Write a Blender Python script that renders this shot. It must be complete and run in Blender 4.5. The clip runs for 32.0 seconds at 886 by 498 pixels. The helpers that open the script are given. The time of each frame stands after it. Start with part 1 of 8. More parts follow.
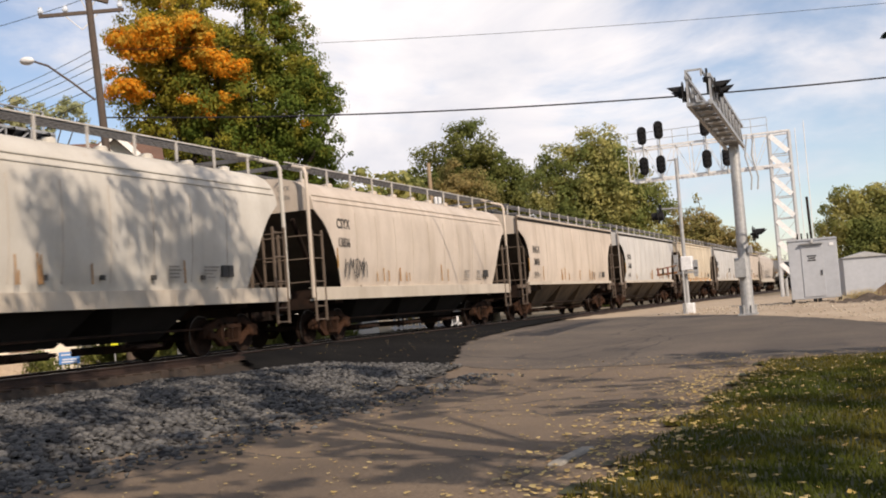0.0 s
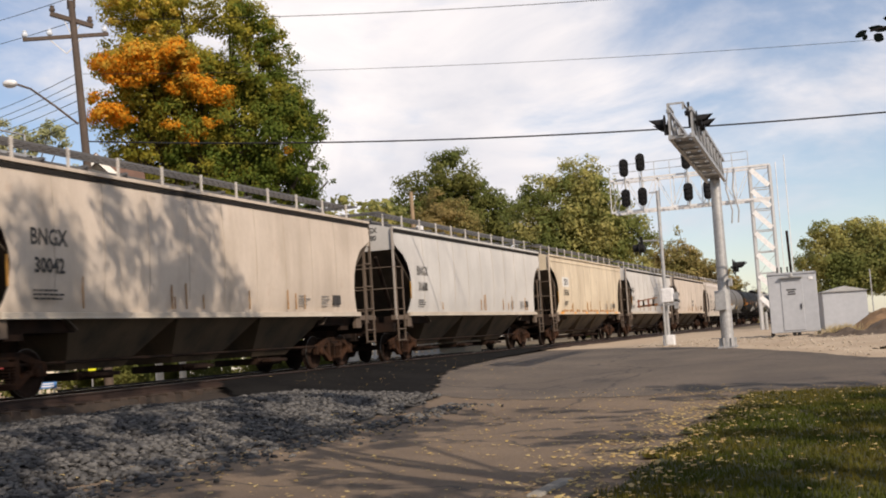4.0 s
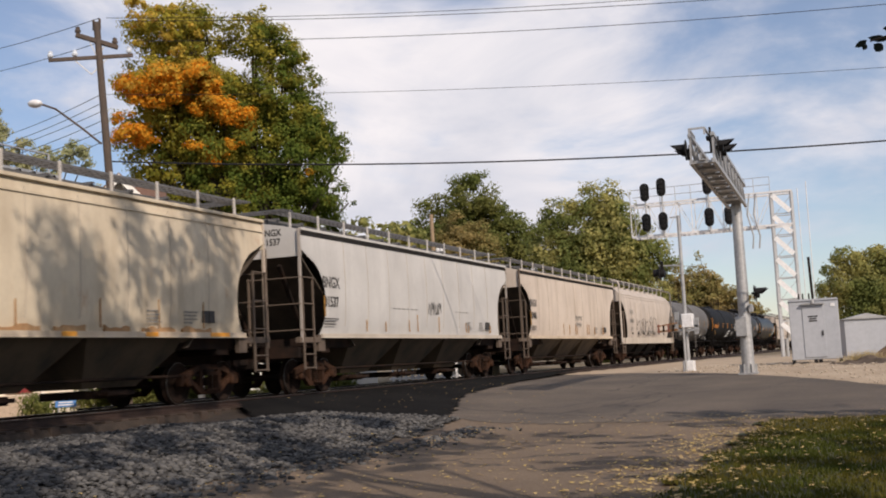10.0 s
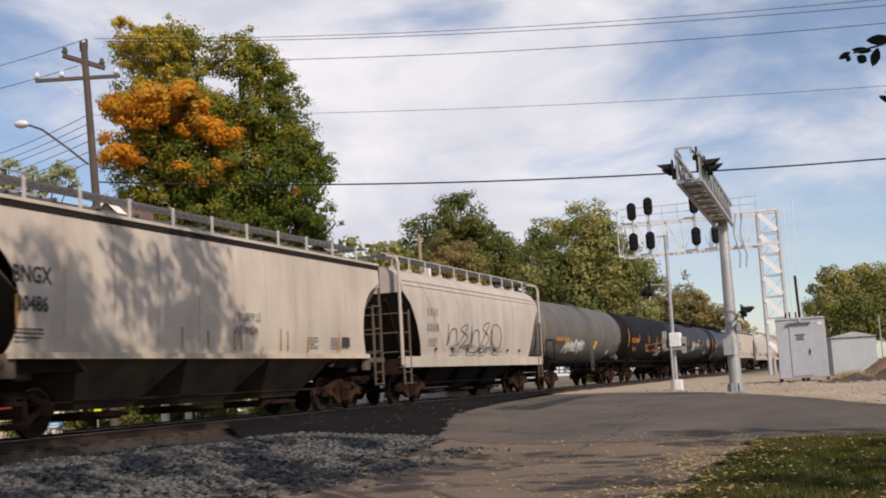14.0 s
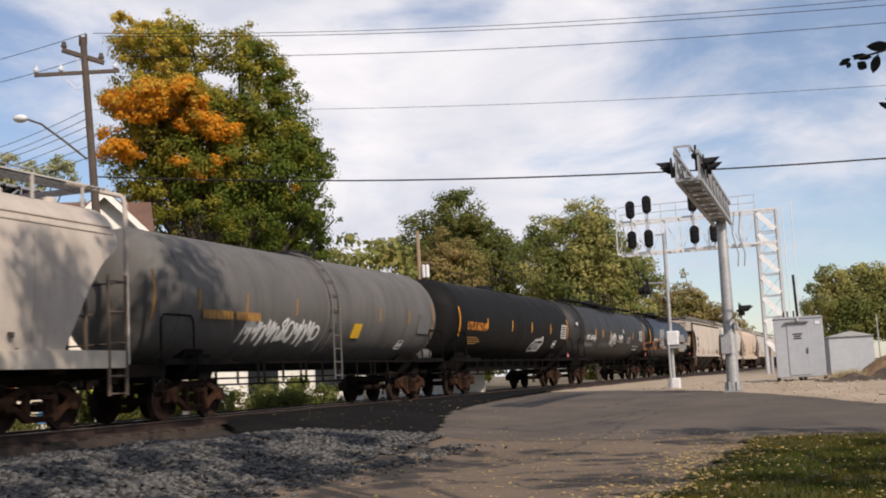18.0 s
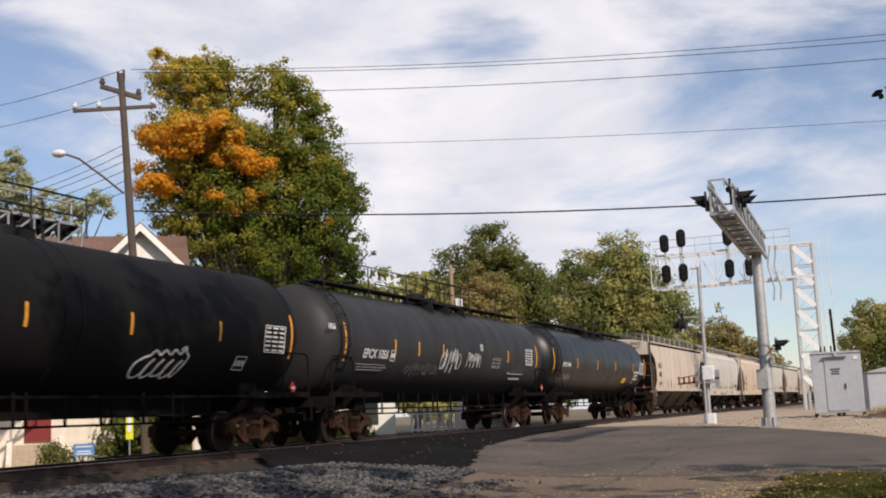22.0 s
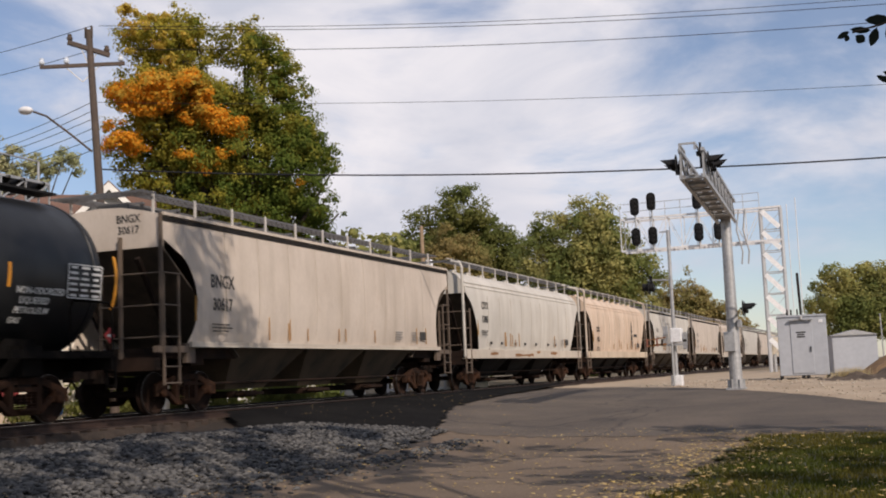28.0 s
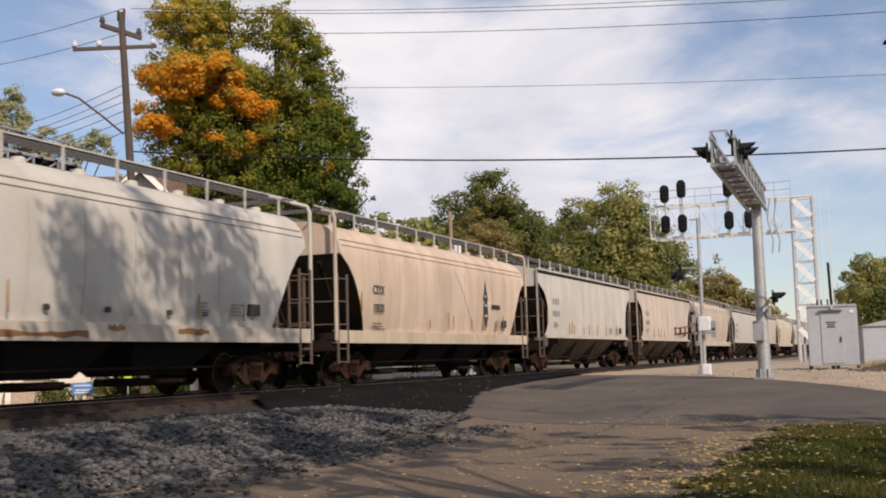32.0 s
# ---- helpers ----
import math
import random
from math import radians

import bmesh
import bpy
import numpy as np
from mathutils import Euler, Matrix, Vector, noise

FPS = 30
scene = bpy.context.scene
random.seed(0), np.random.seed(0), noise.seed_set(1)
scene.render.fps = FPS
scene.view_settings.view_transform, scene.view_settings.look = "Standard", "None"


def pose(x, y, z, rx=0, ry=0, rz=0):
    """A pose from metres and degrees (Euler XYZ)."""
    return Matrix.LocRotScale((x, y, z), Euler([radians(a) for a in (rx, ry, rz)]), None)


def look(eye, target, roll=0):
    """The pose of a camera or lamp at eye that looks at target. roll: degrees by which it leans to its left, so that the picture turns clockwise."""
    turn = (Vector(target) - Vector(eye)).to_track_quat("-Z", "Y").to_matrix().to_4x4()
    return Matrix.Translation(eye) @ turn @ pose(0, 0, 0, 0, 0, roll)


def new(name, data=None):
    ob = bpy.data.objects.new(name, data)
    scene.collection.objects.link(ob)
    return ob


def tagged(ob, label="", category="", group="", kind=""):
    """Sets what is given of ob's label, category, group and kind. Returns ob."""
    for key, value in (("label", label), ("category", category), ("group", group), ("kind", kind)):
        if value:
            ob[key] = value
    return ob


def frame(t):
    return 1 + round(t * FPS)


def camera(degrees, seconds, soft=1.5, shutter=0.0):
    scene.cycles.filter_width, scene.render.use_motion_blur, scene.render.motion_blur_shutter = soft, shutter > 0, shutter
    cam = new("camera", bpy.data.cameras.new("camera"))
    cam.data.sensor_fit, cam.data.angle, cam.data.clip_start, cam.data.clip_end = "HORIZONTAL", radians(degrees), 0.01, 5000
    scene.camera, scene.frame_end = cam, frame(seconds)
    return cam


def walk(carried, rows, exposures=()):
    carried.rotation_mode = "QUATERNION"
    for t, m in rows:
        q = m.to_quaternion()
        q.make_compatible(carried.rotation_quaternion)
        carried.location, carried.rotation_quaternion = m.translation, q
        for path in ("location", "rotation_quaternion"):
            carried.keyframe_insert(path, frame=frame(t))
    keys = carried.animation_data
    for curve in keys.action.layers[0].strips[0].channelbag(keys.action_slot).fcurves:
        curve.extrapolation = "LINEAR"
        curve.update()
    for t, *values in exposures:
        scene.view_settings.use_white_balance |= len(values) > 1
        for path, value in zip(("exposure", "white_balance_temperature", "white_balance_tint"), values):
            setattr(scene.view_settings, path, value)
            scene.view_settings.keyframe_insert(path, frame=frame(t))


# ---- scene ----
# ---- camera: stands still by the street, held by hand, turning a little ----
EYE = (0.0, 0.0, 0.62)          # z = 0 is the top of the rails
cam = camera(42.4, 32.0, soft=1.9, shutter=0.3)
TURNS = [
    (0, 93.09, 4.32, 21.43), (0.5, 93.14, 4.35, 21.37), (1, 93.05, 4.47, 21.25), (1.5, 93.17, 4.45, 20.71),
    (2, 92.54, 3.39, 19.95), (2.5, 92.87, 3.34, 19.66), (3, 93.89, 3.35, 19.91), (3.5, 94.29, 3.50, 20.32),
    (5.5, 94.88, 3.73, 20.59), (6, 94.95, 3.86, 20.80), (6.5, 95.01, 3.69, 20.92), (7, 95.11, 3.65, 20.93),
    (7.5, 95.28, 3.49, 21.00), (8, 95.21, 3.31, 21.00), (8.5, 95.44, 3.46, 21.10), (9, 95.56, 3.28, 21.16),
    (9.5, 95.65, 3.01, 21.16), (10, 95.67, 2.94, 21.39), (10.5, 95.80, 2.99, 21.60), (11, 95.86, 2.91, 21.63),
    (11.5, 95.93, 3.04, 21.55), (12, 95.89, 3.10, 21.74), (12.5, 96.15, 3.47, 21.69), (13, 96.06, 3.35, 21.32),
    (13.5, 96.14, 3.29, 21.19), (14, 96.63, 3.16, 20.79), (14.5, 96.35, 3.08, 20.45), (16.5, 96.51, 3.25, 20.37),
    (17, 96.55, 3.18, 20.45), (17.5, 96.57, 3.00, 20.52), (18, 96.47, 2.82, 20.67), (18.5, 96.63, 2.76, 20.79),
    (19, 96.58, 2.75, 20.91), (19.5, 96.33, 2.73, 21.80), (20, 98.01, 2.79, 24.10), (20.5, 97.64, 3.50, 21.77),
    (21, 98.01, 3.79, 22.25), (21.5, 98.42, 3.17, 22.04), (22, 98.24, 2.58, 22.32), (22.5, 97.53, 2.32, 22.80),
    (23, 97.82, 2.48, 22.82), (23.5, 97.71, 2.37, 22.25), (24, 97.78, 2.46, 22.07), (24.5, 97.38, 1.73, 22.47),
    (26.5, 97.52, 2.46, 21.80), (27, 96.92, 2.17, 21.46), (27.5, 96.75, 2.89, 20.52), (28, 96.24, 2.33, 20.81),
    (28.5, 95.93, 2.27, 21.31), (29, 96.12, 2.74, 20.90), (29.5, 96.00, 2.67, 21.27), (30, 96.03, 2.47, 21.58),
    (30.5, 95.77, 2.15, 21.75), (31, 95.83, 2.08, 21.73), (31.5, 95.26, 1.60, 22.03), (32, 95.55, 1.55, 22.16),
]
walk(cam, [(t, pose(*EYE, rx, ry, rz)) for t, rx, ry, rz in TURNS],
     exposures=[(0.0, 0.33, 7200, 17), (3.5, 0.27, 7200, 17), (9.0, 0.10, 7000, 18), (13.0, 0.06, 6800, 17), (17.0, 0.07, 6800, 17), (19.0, 0.25, 6900, 16), (21.0, 0.22, 6900, 16), (23.0, 0.05, 6700, 17), (28.0, 0.0, 6800, 18), (32.0, 0.08, 6900, 18)])

# ---- sky and sun ----
SUN_AZ, SUN_EL = 128.0, 36.0    # clockwise from +y, and height, in degrees
sun_way = Vector((math.sin(radians(SUN_AZ)) * math.cos(radians(SUN_EL)),
                  math.cos(radians(SUN_AZ)) * math.cos(radians(SUN_EL)), math.sin(radians(SUN_EL))))


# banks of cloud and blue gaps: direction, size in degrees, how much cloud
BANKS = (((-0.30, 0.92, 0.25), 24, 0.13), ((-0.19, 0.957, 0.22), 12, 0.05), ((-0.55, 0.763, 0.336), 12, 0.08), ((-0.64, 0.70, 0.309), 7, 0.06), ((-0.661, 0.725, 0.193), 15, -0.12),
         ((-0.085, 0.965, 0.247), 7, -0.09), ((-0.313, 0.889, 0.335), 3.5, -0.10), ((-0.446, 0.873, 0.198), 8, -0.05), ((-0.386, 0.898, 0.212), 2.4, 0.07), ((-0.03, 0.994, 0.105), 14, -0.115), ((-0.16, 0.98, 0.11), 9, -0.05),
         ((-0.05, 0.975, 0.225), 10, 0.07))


def build_world():
    w = bpy.data.worlds.new("sky")
    scene.world = w
    w.use_nodes = True
    nt = w.node_tree
    nt.nodes.clear()
    N, L = nt.nodes.new, nt.links.new
    out, bg = N("ShaderNodeOutputWorld"), N("ShaderNodeBackground")
    sky = N("ShaderNodeTexSky")
    sky.sky_type, sky.sun_disc = "NISHITA", False
    sky.sun_elevation, sky.sun_rotation = radians(SUN_EL), radians(SUN_AZ)
    sky.air_density, sky.dust_density, sky.ozone_density = 1.0, 0.3, 3.5
    tc, mp = N("ShaderNodeTexCoord"), N("ShaderNodeMapping")
    mp.inputs["Scale"].default_value = (1.0, 1.0, 2.4)
    mp.inputs["Location"].default_value = (0.35, 0.1, 0.22)
    L(tc.outputs["Generated"], mp.inputs["Vector"])

    def cloud_noise(scale, detail, rough, warp):
        n = N("ShaderNodeTexNoise")
        n.inputs["Scale"].default_value, n.inputs["Detail"].default_value, n.inputs["Roughness"].default_value = scale, detail, rough
        n.inputs["Distortion"].default_value = warp
        L(mp.outputs["Vector"], n.inputs["Vector"])
        return n.outputs["Fac"]

    def plus(a, b, k=1.0):
        m = N("ShaderNodeMath")
        m.operation = "MULTIPLY_ADD"
        L(b, m.inputs[0])
        m.inputs[1].default_value = k
        L(a, m.inputs[2])
        return m.outputs[0]
    cover_at = cloud_noise(3.4, 8, 0.58, 0.35)
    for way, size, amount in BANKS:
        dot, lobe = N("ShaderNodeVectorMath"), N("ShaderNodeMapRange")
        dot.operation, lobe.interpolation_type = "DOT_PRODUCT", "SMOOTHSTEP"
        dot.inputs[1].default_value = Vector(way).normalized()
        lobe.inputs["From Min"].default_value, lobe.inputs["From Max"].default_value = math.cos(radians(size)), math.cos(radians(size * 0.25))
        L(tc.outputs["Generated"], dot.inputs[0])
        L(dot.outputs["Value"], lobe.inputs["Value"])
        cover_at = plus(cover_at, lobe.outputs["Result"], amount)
    thick, shade, mix = N("ShaderNodeValToRGB"), N("ShaderNodeValToRGB"), N("ShaderNodeMixRGB")
    thick.color_ramp.elements[0].position, thick.color_ramp.elements[1].position = 0.41, 0.66
    thick.color_ramp.elements[0].color = (0.10, 0.10, 0.10, 1)      # thin haze everywhere
    thick.color_ramp.interpolation = "EASE"
    shade.color_ramp.elements[0].color = (5.4, 6.0, 6.9, 1)
    shade.color_ramp.elements[1].color = (7.9, 8.15, 8.5, 1)
    shade.color_ramp.elements[0].position, shade.color_ramp.elements[1].position = 0.34, 0.66
    L(cover_at, thick.inputs["Fac"])
    L(cloud_noise(5.0, 7, 0.55, 0.5), shade.inputs["Fac"])
    L(thick.outputs["Color"], mix.inputs["Fac"])
    L(sky.outputs["Color"], mix.inputs["Color1"])
    L(shade.outputs["Color"], mix.inputs["Color2"])
    L(mix.outputs["Color"], bg.inputs["Color"])
    bg.inputs["Strength"].default_value = 0.105
    L(bg.outputs["Background"], out.inputs["Surface"])


build_world()
sun = new("sun", bpy.data.lights.new("sun", "SUN"))
sun.data.energy, sun.data.angle, sun.data.color = 3.7, radians(0.53), (1.0, 0.92, 0.80)
sun.matrix_world = look((30, -30, 40), Vector((30, -30, 40)) - sun_way)

# ---- small builders ----
def ob_with(name, mesh, parent=None, mats=(), label="", smooth=False):
    ob = new(name, mesh)
    ob.parent = parent
    if label:
        ob["label"] = label
    for i, m in enumerate(mats):
        if len(mesh.materials) <= i:
            mesh.materials.append(m)
        ob.material_slots[i].link = "OBJECT"
        ob.material_slots[i].material = m
    return ob


def mesh_of(bm, name, smooth=False, bevel=0.0):
    if bevel:
        bmesh.ops.bevel(bm, geom=list(bm.edges), offset=bevel, segments=1, affect="EDGES")
    bmesh.ops.recalc_face_normals(bm, faces=bm.faces)
    me = bpy.data.meshes.new(name)
    if smooth:
        for f in bm.faces:
            f.smooth = True
    bm.to_mesh(me)
    bm.free()
    return me


def part(name, bm, material, parent, label="", smooth=False, bevel=0.0):
    me = bm if isinstance(bm, bpy.types.Mesh) else mesh_of(bm, name, smooth, bevel)
    return ob_with(name, me, parent, (material,), label)


def thing(name, label, category, group="", at=(0, 0, 0), rz=0.0, kind=""):
    e = new(name)
    e.empty_display_size = 0.2
    e.matrix_basis = pose(*at, 0, 0, rz)
    return tagged(e, label, category, group, kind)


def B():
    return bmesh.new()


def box(bm, c, s, rot=None):
    """A box with its middle at c, of size s."""
    m = Matrix.Translation(c) @ (rot or Matrix.Identity(4)) @ Matrix.Diagonal((*s, 1))
    bmesh.ops.create_cube(bm, size=1.0, matrix=m)
    return bm


def rod(bm, a, b, r, n=8, r2=None):
    a, b = Vector(a), Vector(b)
    d = b - a
    m = Matrix.Translation((a + b) / 2) @ d.to_track_quat("Z", "Y").to_matrix().to_4x4()
    bmesh.ops.create_cone(bm, cap_ends=True, segments=n, radius1=r, radius2=r if r2 is None else r2, depth=d.length, matrix=m)
    return bm


def tube(bm, pts, r, n=8):
    """One bent round bar through the points."""
    pts = [Vector(p) for p in pts]
    rings, side = [], None
    for i, p in enumerate(pts):
        d = (pts[min(i + 1, len(pts) - 1)] - pts[max(i - 1, 0)]).normalized()
        u = d.orthogonal() if side is None else side - d * side.dot(d)
        side = u.normalized()
        w = d.cross(side)
        rings.append([bm.verts.new(p + (side * math.cos(a) + w * math.sin(a)) * r) for a in [2 * math.pi * k / n for k in range(n)]])
    for q0, q1 in zip(rings, rings[1:]):
        for k in range(n):
            bm.faces.new((q0[k], q0[(k + 1) % n], q1[(k + 1) % n], q1[k]))
    bm.faces.new(rings[0][::-1])
    bm.faces.new(rings[-1])
    return bm


def bar(bm, a, b, w, h):
    """A straight flat bar from a to b."""
    a, b = Vector(a), Vector(b)
    d = b - a
    rot = d.to_track_quat("X", "Z").to_matrix().to_4x4()
    return box(bm, (a + b) / 2, (d.length, w, h), rot)


def prism(bm, outline, y0, y1, axis="y"):
    """An outline of (x, z) drawn out from y0 to y1 (or of (y, z) along x)."""
    def v(p, q):
        return (p[0], q, p[1]) if axis == "y" else (q, p[0], p[1])
    a = [bm.verts.new(v(p, y0)) for p in outline]
    b = [bm.verts.new(v(p, y1)) for p in outline]
    n = len(outline)
    bm.faces.new(a)
    bm.faces.new(b[::-1])
    for i in range(n):
        bm.faces.new((a[i], b[i], b[(i + 1) % n], a[(i + 1) % n]))
    return bm


def lathe(bm, prof, n=24, axis="y", c=(0, 0, 0)):
    """Rings of (place along the axis, radius)."""
    rings = []
    for s, r in prof:
        ring = []
        for k in range(n):
            a = 2 * math.pi * k / n
            u, w = r * math.cos(a), r * math.sin(a)
            p = {"y": (u, s, w), "x": (s, u, w), "z": (u, w, s)}[axis]
            ring.append(bm.verts.new((p[0] + c[0], p[1] + c[1], p[2] + c[2])))
        rings.append(ring)
    for r0, r1 in zip(rings, rings[1:]):
        for k in range(n):
            bm.faces.new((r0[k], r0[(k + 1) % n], r1[(k + 1) % n], r1[k]))
    for ring in (rings[0], rings[-1]):
        if (ring[0].co - ring[n // 2].co).length > 1e-4:
            bm.faces.new(ring)
    return bm


def raw_mesh(name, verts, faces, smooth=False):
    me = bpy.data.meshes.new(name)
    me.from_pydata(verts, [], faces)
    if smooth:
        me.polygons.foreach_set("use_smooth", [True] * len(me.polygons))
    me.update()
    return me


def text_mesh(words, size, name="lettering", squeeze=1.0):
    cu = bpy.data.curves.new("words", "FONT")
    cu.body, cu.size, cu.extrude, cu.resolution_u = words, size, 0.002, 2
    cu.offset = size * 0.022
    cu.align_x = "CENTER"
    tmp = bpy.data.objects.new("words", cu)
    me = bpy.data.meshes.new_from_object(tmp)
    me.name = name
    me.materials.clear()
    me.transform(Matrix.Diagonal((squeeze, 1, 1, 1)))
    bpy.data.objects.remove(tmp)
    bpy.data.curves.remove(cu)
    return me


def smooth01(a, b, v):
    t = min(1.0, max(0.0, (v - a) / (b - a)))
    return t * t * (3 - 2 * t)


# ---- materials ----
def new_mat(name):
    m = bpy.data.materials.new(name)
    m.use_nodes = True
    nt = m.node_tree
    return m, nt, nt.nodes["Principled BSDF"]


def speckle(nt, scale, detail=5, stretch=None, coord="Object", rough=0.55):
    tc = nt.nodes.new("ShaderNodeTexCoord")
    n = nt.nodes.new("ShaderNodeTexNoise")
    n.inputs["Scale"].default_value, n.inputs["Detail"].default_value, n.inputs["Roughness"].default_value = scale, detail, rough
    if stretch:
        mp = nt.nodes.new("ShaderNodeMapping")
        mp.inputs["Scale"].default_value = stretch
        nt.links.new(tc.outputs[coord], mp.inputs["Vector"])
        nt.links.new(mp.outputs["Vector"], n.inputs["Vector"])
    else:
        nt.links.new(tc.outputs[coord], n.inputs["Vector"])
    return n.outputs["Fac"]


def ramp(nt, fac, lo, hi, c0=(0, 0, 0, 1), c1=(1, 1, 1, 1)):
    r = nt.nodes.new("ShaderNodeValToRGB")
    r.color_ramp.elements[0].position, r.color_ramp.elements[1].position = lo, hi
    r.color_ramp.elements[0].color, r.color_ramp.elements[1].color = c0, c1
    nt.links.new(fac, r.inputs["Fac"])
    return r.outputs["Color"]


def blend(nt, fac, a, b, mode="MIX"):
    m = nt.nodes.new("ShaderNodeMixRGB")
    m.blend_type = mode
    for sock, v in ((m.inputs["Fac"], fac), (m.inputs["Color1"], a), (m.inputs["Color2"], b)):
        if isinstance(v, (int, float)):
            sock.default_value = v
        elif isinstance(v, tuple):
            sock.default_value = (*v[:3], 1)
        else:
            nt.links.new(v, sock)
    return m.outputs["Color"]


def bump(nt, bsdf, height, strength, dist=0.02):
    b = nt.nodes.new("ShaderNodeBump")
    b.inputs["Strength"].default_value, b.inputs["Distance"].default_value = strength, dist
    nt.links.new(height, b.inputs["Height"])
    nt.links.new(b.outputs["Normal"], bsdf.inputs["Normal"])


def times_grey(nt, fac, k):
    m = nt.nodes.new("ShaderNodeMath")
    m.operation = "MULTIPLY"
    nt.links.new(fac, m.inputs[0])
    m.inputs[1].default_value = k
    return m.outputs[0]


def surface(name, base, second=None, grain=8.0, large=0.6, rough=0.7, metal=0.0, bumpy=0.25, vary=0.0, amount=0.6, spec=0.4):
    """A plain weathered surface: base and second colour mixed at two scales, with a fine relief."""
    m, nt, bs = new_mat(name)
    second = second or tuple(c * 0.7 for c in base)
    big, fine = speckle(nt, large, 6), speckle(nt, grain, 6)
    col = blend(nt, ramp(nt, big, 0.35, 0.7), base, second)
    col = blend(nt, times_grey(nt, ramp(nt, fine, 0.35, 0.75), amount), col, tuple(c * 0.62 for c in second))
    if vary:
        oi = nt.nodes.new("ShaderNodeObjectInfo")
        col = blend(nt, times_grey(nt, oi.outputs["Random"], vary), col, tuple(c * 0.5 for c in base))
    nt.links.new(col, bs.inputs["Base Color"])
    bs.inputs["Roughness"].default_value, bs.inputs["Metallic"].default_value = rough, metal
    bs.inputs["Specular IOR Level"].default_value = spec
    bump(nt, bs, fine, bumpy)
    return m


def car_paint(name, base, grime, rust, grime_amt=0.5, rust_amt=0.35, rough=0.55, seed=0.0, spec=0.35):
    """Old rolling-stock paint: faded patches, long runs of grime from the roof, rust freckles."""
    m, nt, bs = new_mat(name)
    tc, mp = nt.nodes.new("ShaderNodeTexCoord"), nt.nodes.new("ShaderNodeMapping")
    oi = nt.nodes.new("ShaderNodeObjectInfo")
    add = nt.nodes.new("ShaderNodeVectorMath")
    add.operation = "ADD"
    nt.links.new(tc.outputs["Object"], add.inputs[0])
    add.inputs[1].default_value = (seed, seed * 3.1, 0)

    def nz(scale, stretch, detail=6, rgh=0.55):
        mp = nt.nodes.new("ShaderNodeMapping")
        mp.inputs["Scale"].default_value = stretch
        n = nt.nodes.new("ShaderNodeTexNoise")
        n.inputs["Scale"].default_value, n.inputs["Detail"].default_value, n.inputs["Roughness"].default_value = scale, detail, rgh
        nt.links.new(add.outputs[0], mp.inputs["Vector"])
        nt.links.new(mp.outputs["Vector"], n.inputs["Vector"])
        return n.outputs["Fac"]

    fade, runs, fine = nz(0.48, (1, 1, 1.1)), nz(1.6, (1, 1, 0.16)), nz(14.0, (1, 1, 0.6))
    spots = nz(2.4, (1, 1, 0.5), 8, 0.7)
    col = blend(nt, times_grey(nt, ramp(nt, fade, 0.36, 0.68), 0.8), base, tuple(c * 0.72 + g * 0.10 for c, g in zip(base, grime)))
    col = blend(nt, times_grey(nt, ramp(nt, runs, 0.44, 0.78), grime_amt), col, grime)
    col = blend(nt, times_grey(nt, ramp(nt, spots, 0.60, 0.74), rust_amt), col, rust)
    col = blend(nt, times_grey(nt, ramp(nt, fine, 0.4, 0.8), 0.18), col, grime)
    nt.links.new(col, bs.inputs["Base Color"])
    r = nt.nodes.new("ShaderNodeMapRange")
    r.inputs["To Min"].default_value, r.inputs["To Max"].default_value = rough - 0.1, rough + 0.2
    nt.links.new(runs, r.inputs["Value"])
    nt.links.new(r.outputs["Result"], bs.inputs["Roughness"])
    bs.inputs["Specular IOR Level"].default_value = spec
    bump(nt, bs, fade, 0.12, 0.05)
    return m


def leaf_mat(name, tones, patch=0.35, coord="Object", trans=0.35, contrast=(0.42, 0.58), lean=None, each=0.6):
    """Leaves: patches of two tones, each leaf a little different, light shining through."""
    m, nt, bs = new_mat(name)
    geo = nt.nodes.new("ShaderNodeNewGeometry")
    n = speckle(nt, patch, 3, coord=coord)
    if lean:
        tc, dot, add = nt.nodes.new("ShaderNodeTexCoord"), nt.nodes.new("ShaderNodeVectorMath"), nt.nodes.new("ShaderNodeMath")
        dot.operation, add.operation = "DOT_PRODUCT", "ADD"
        dot.inputs[1].default_value = lean[:3]
        nt.links.new(tc.outputs[coord], dot.inputs[0])
        off = nt.nodes.new("ShaderNodeMath")
        off.operation = "ADD"
        off.inputs[1].default_value = lean[3]
        nt.links.new(dot.outputs["Value"], off.inputs[0])
        nt.links.new(off.outputs[0], add.inputs[0])
        nt.links.new(n, add.inputs[1])
        n = add.outputs[0]
    col = blend(nt, ramp(nt, n, *contrast), tones[0], tones[1])
    col = blend(nt, times_grey(nt, geo.outputs["Random Per Island"], each), col, tones[2])
    nt.links.new(col, bs.inputs["Base Color"])
    bs.inputs["Roughness"].default_value = 0.75
    bs.inputs["Specular IOR Level"].default_value = 0.15
    tr, add = nt.nodes.new("ShaderNodeBsdfTranslucent"), nt.nodes.new("ShaderNodeMixShader")
    add.inputs["Fac"].default_value = trans
    nt.links.new(col, tr.inputs["Color"])
    nt.links.new(bs.outputs["BSDF"], add.inputs[1])
    nt.links.new(tr.outputs["BSDF"], add.inputs[2])
    nt.links.new(add.outputs["Shader"], nt.nodes["Material Output"].inputs["Surface"])
    return m


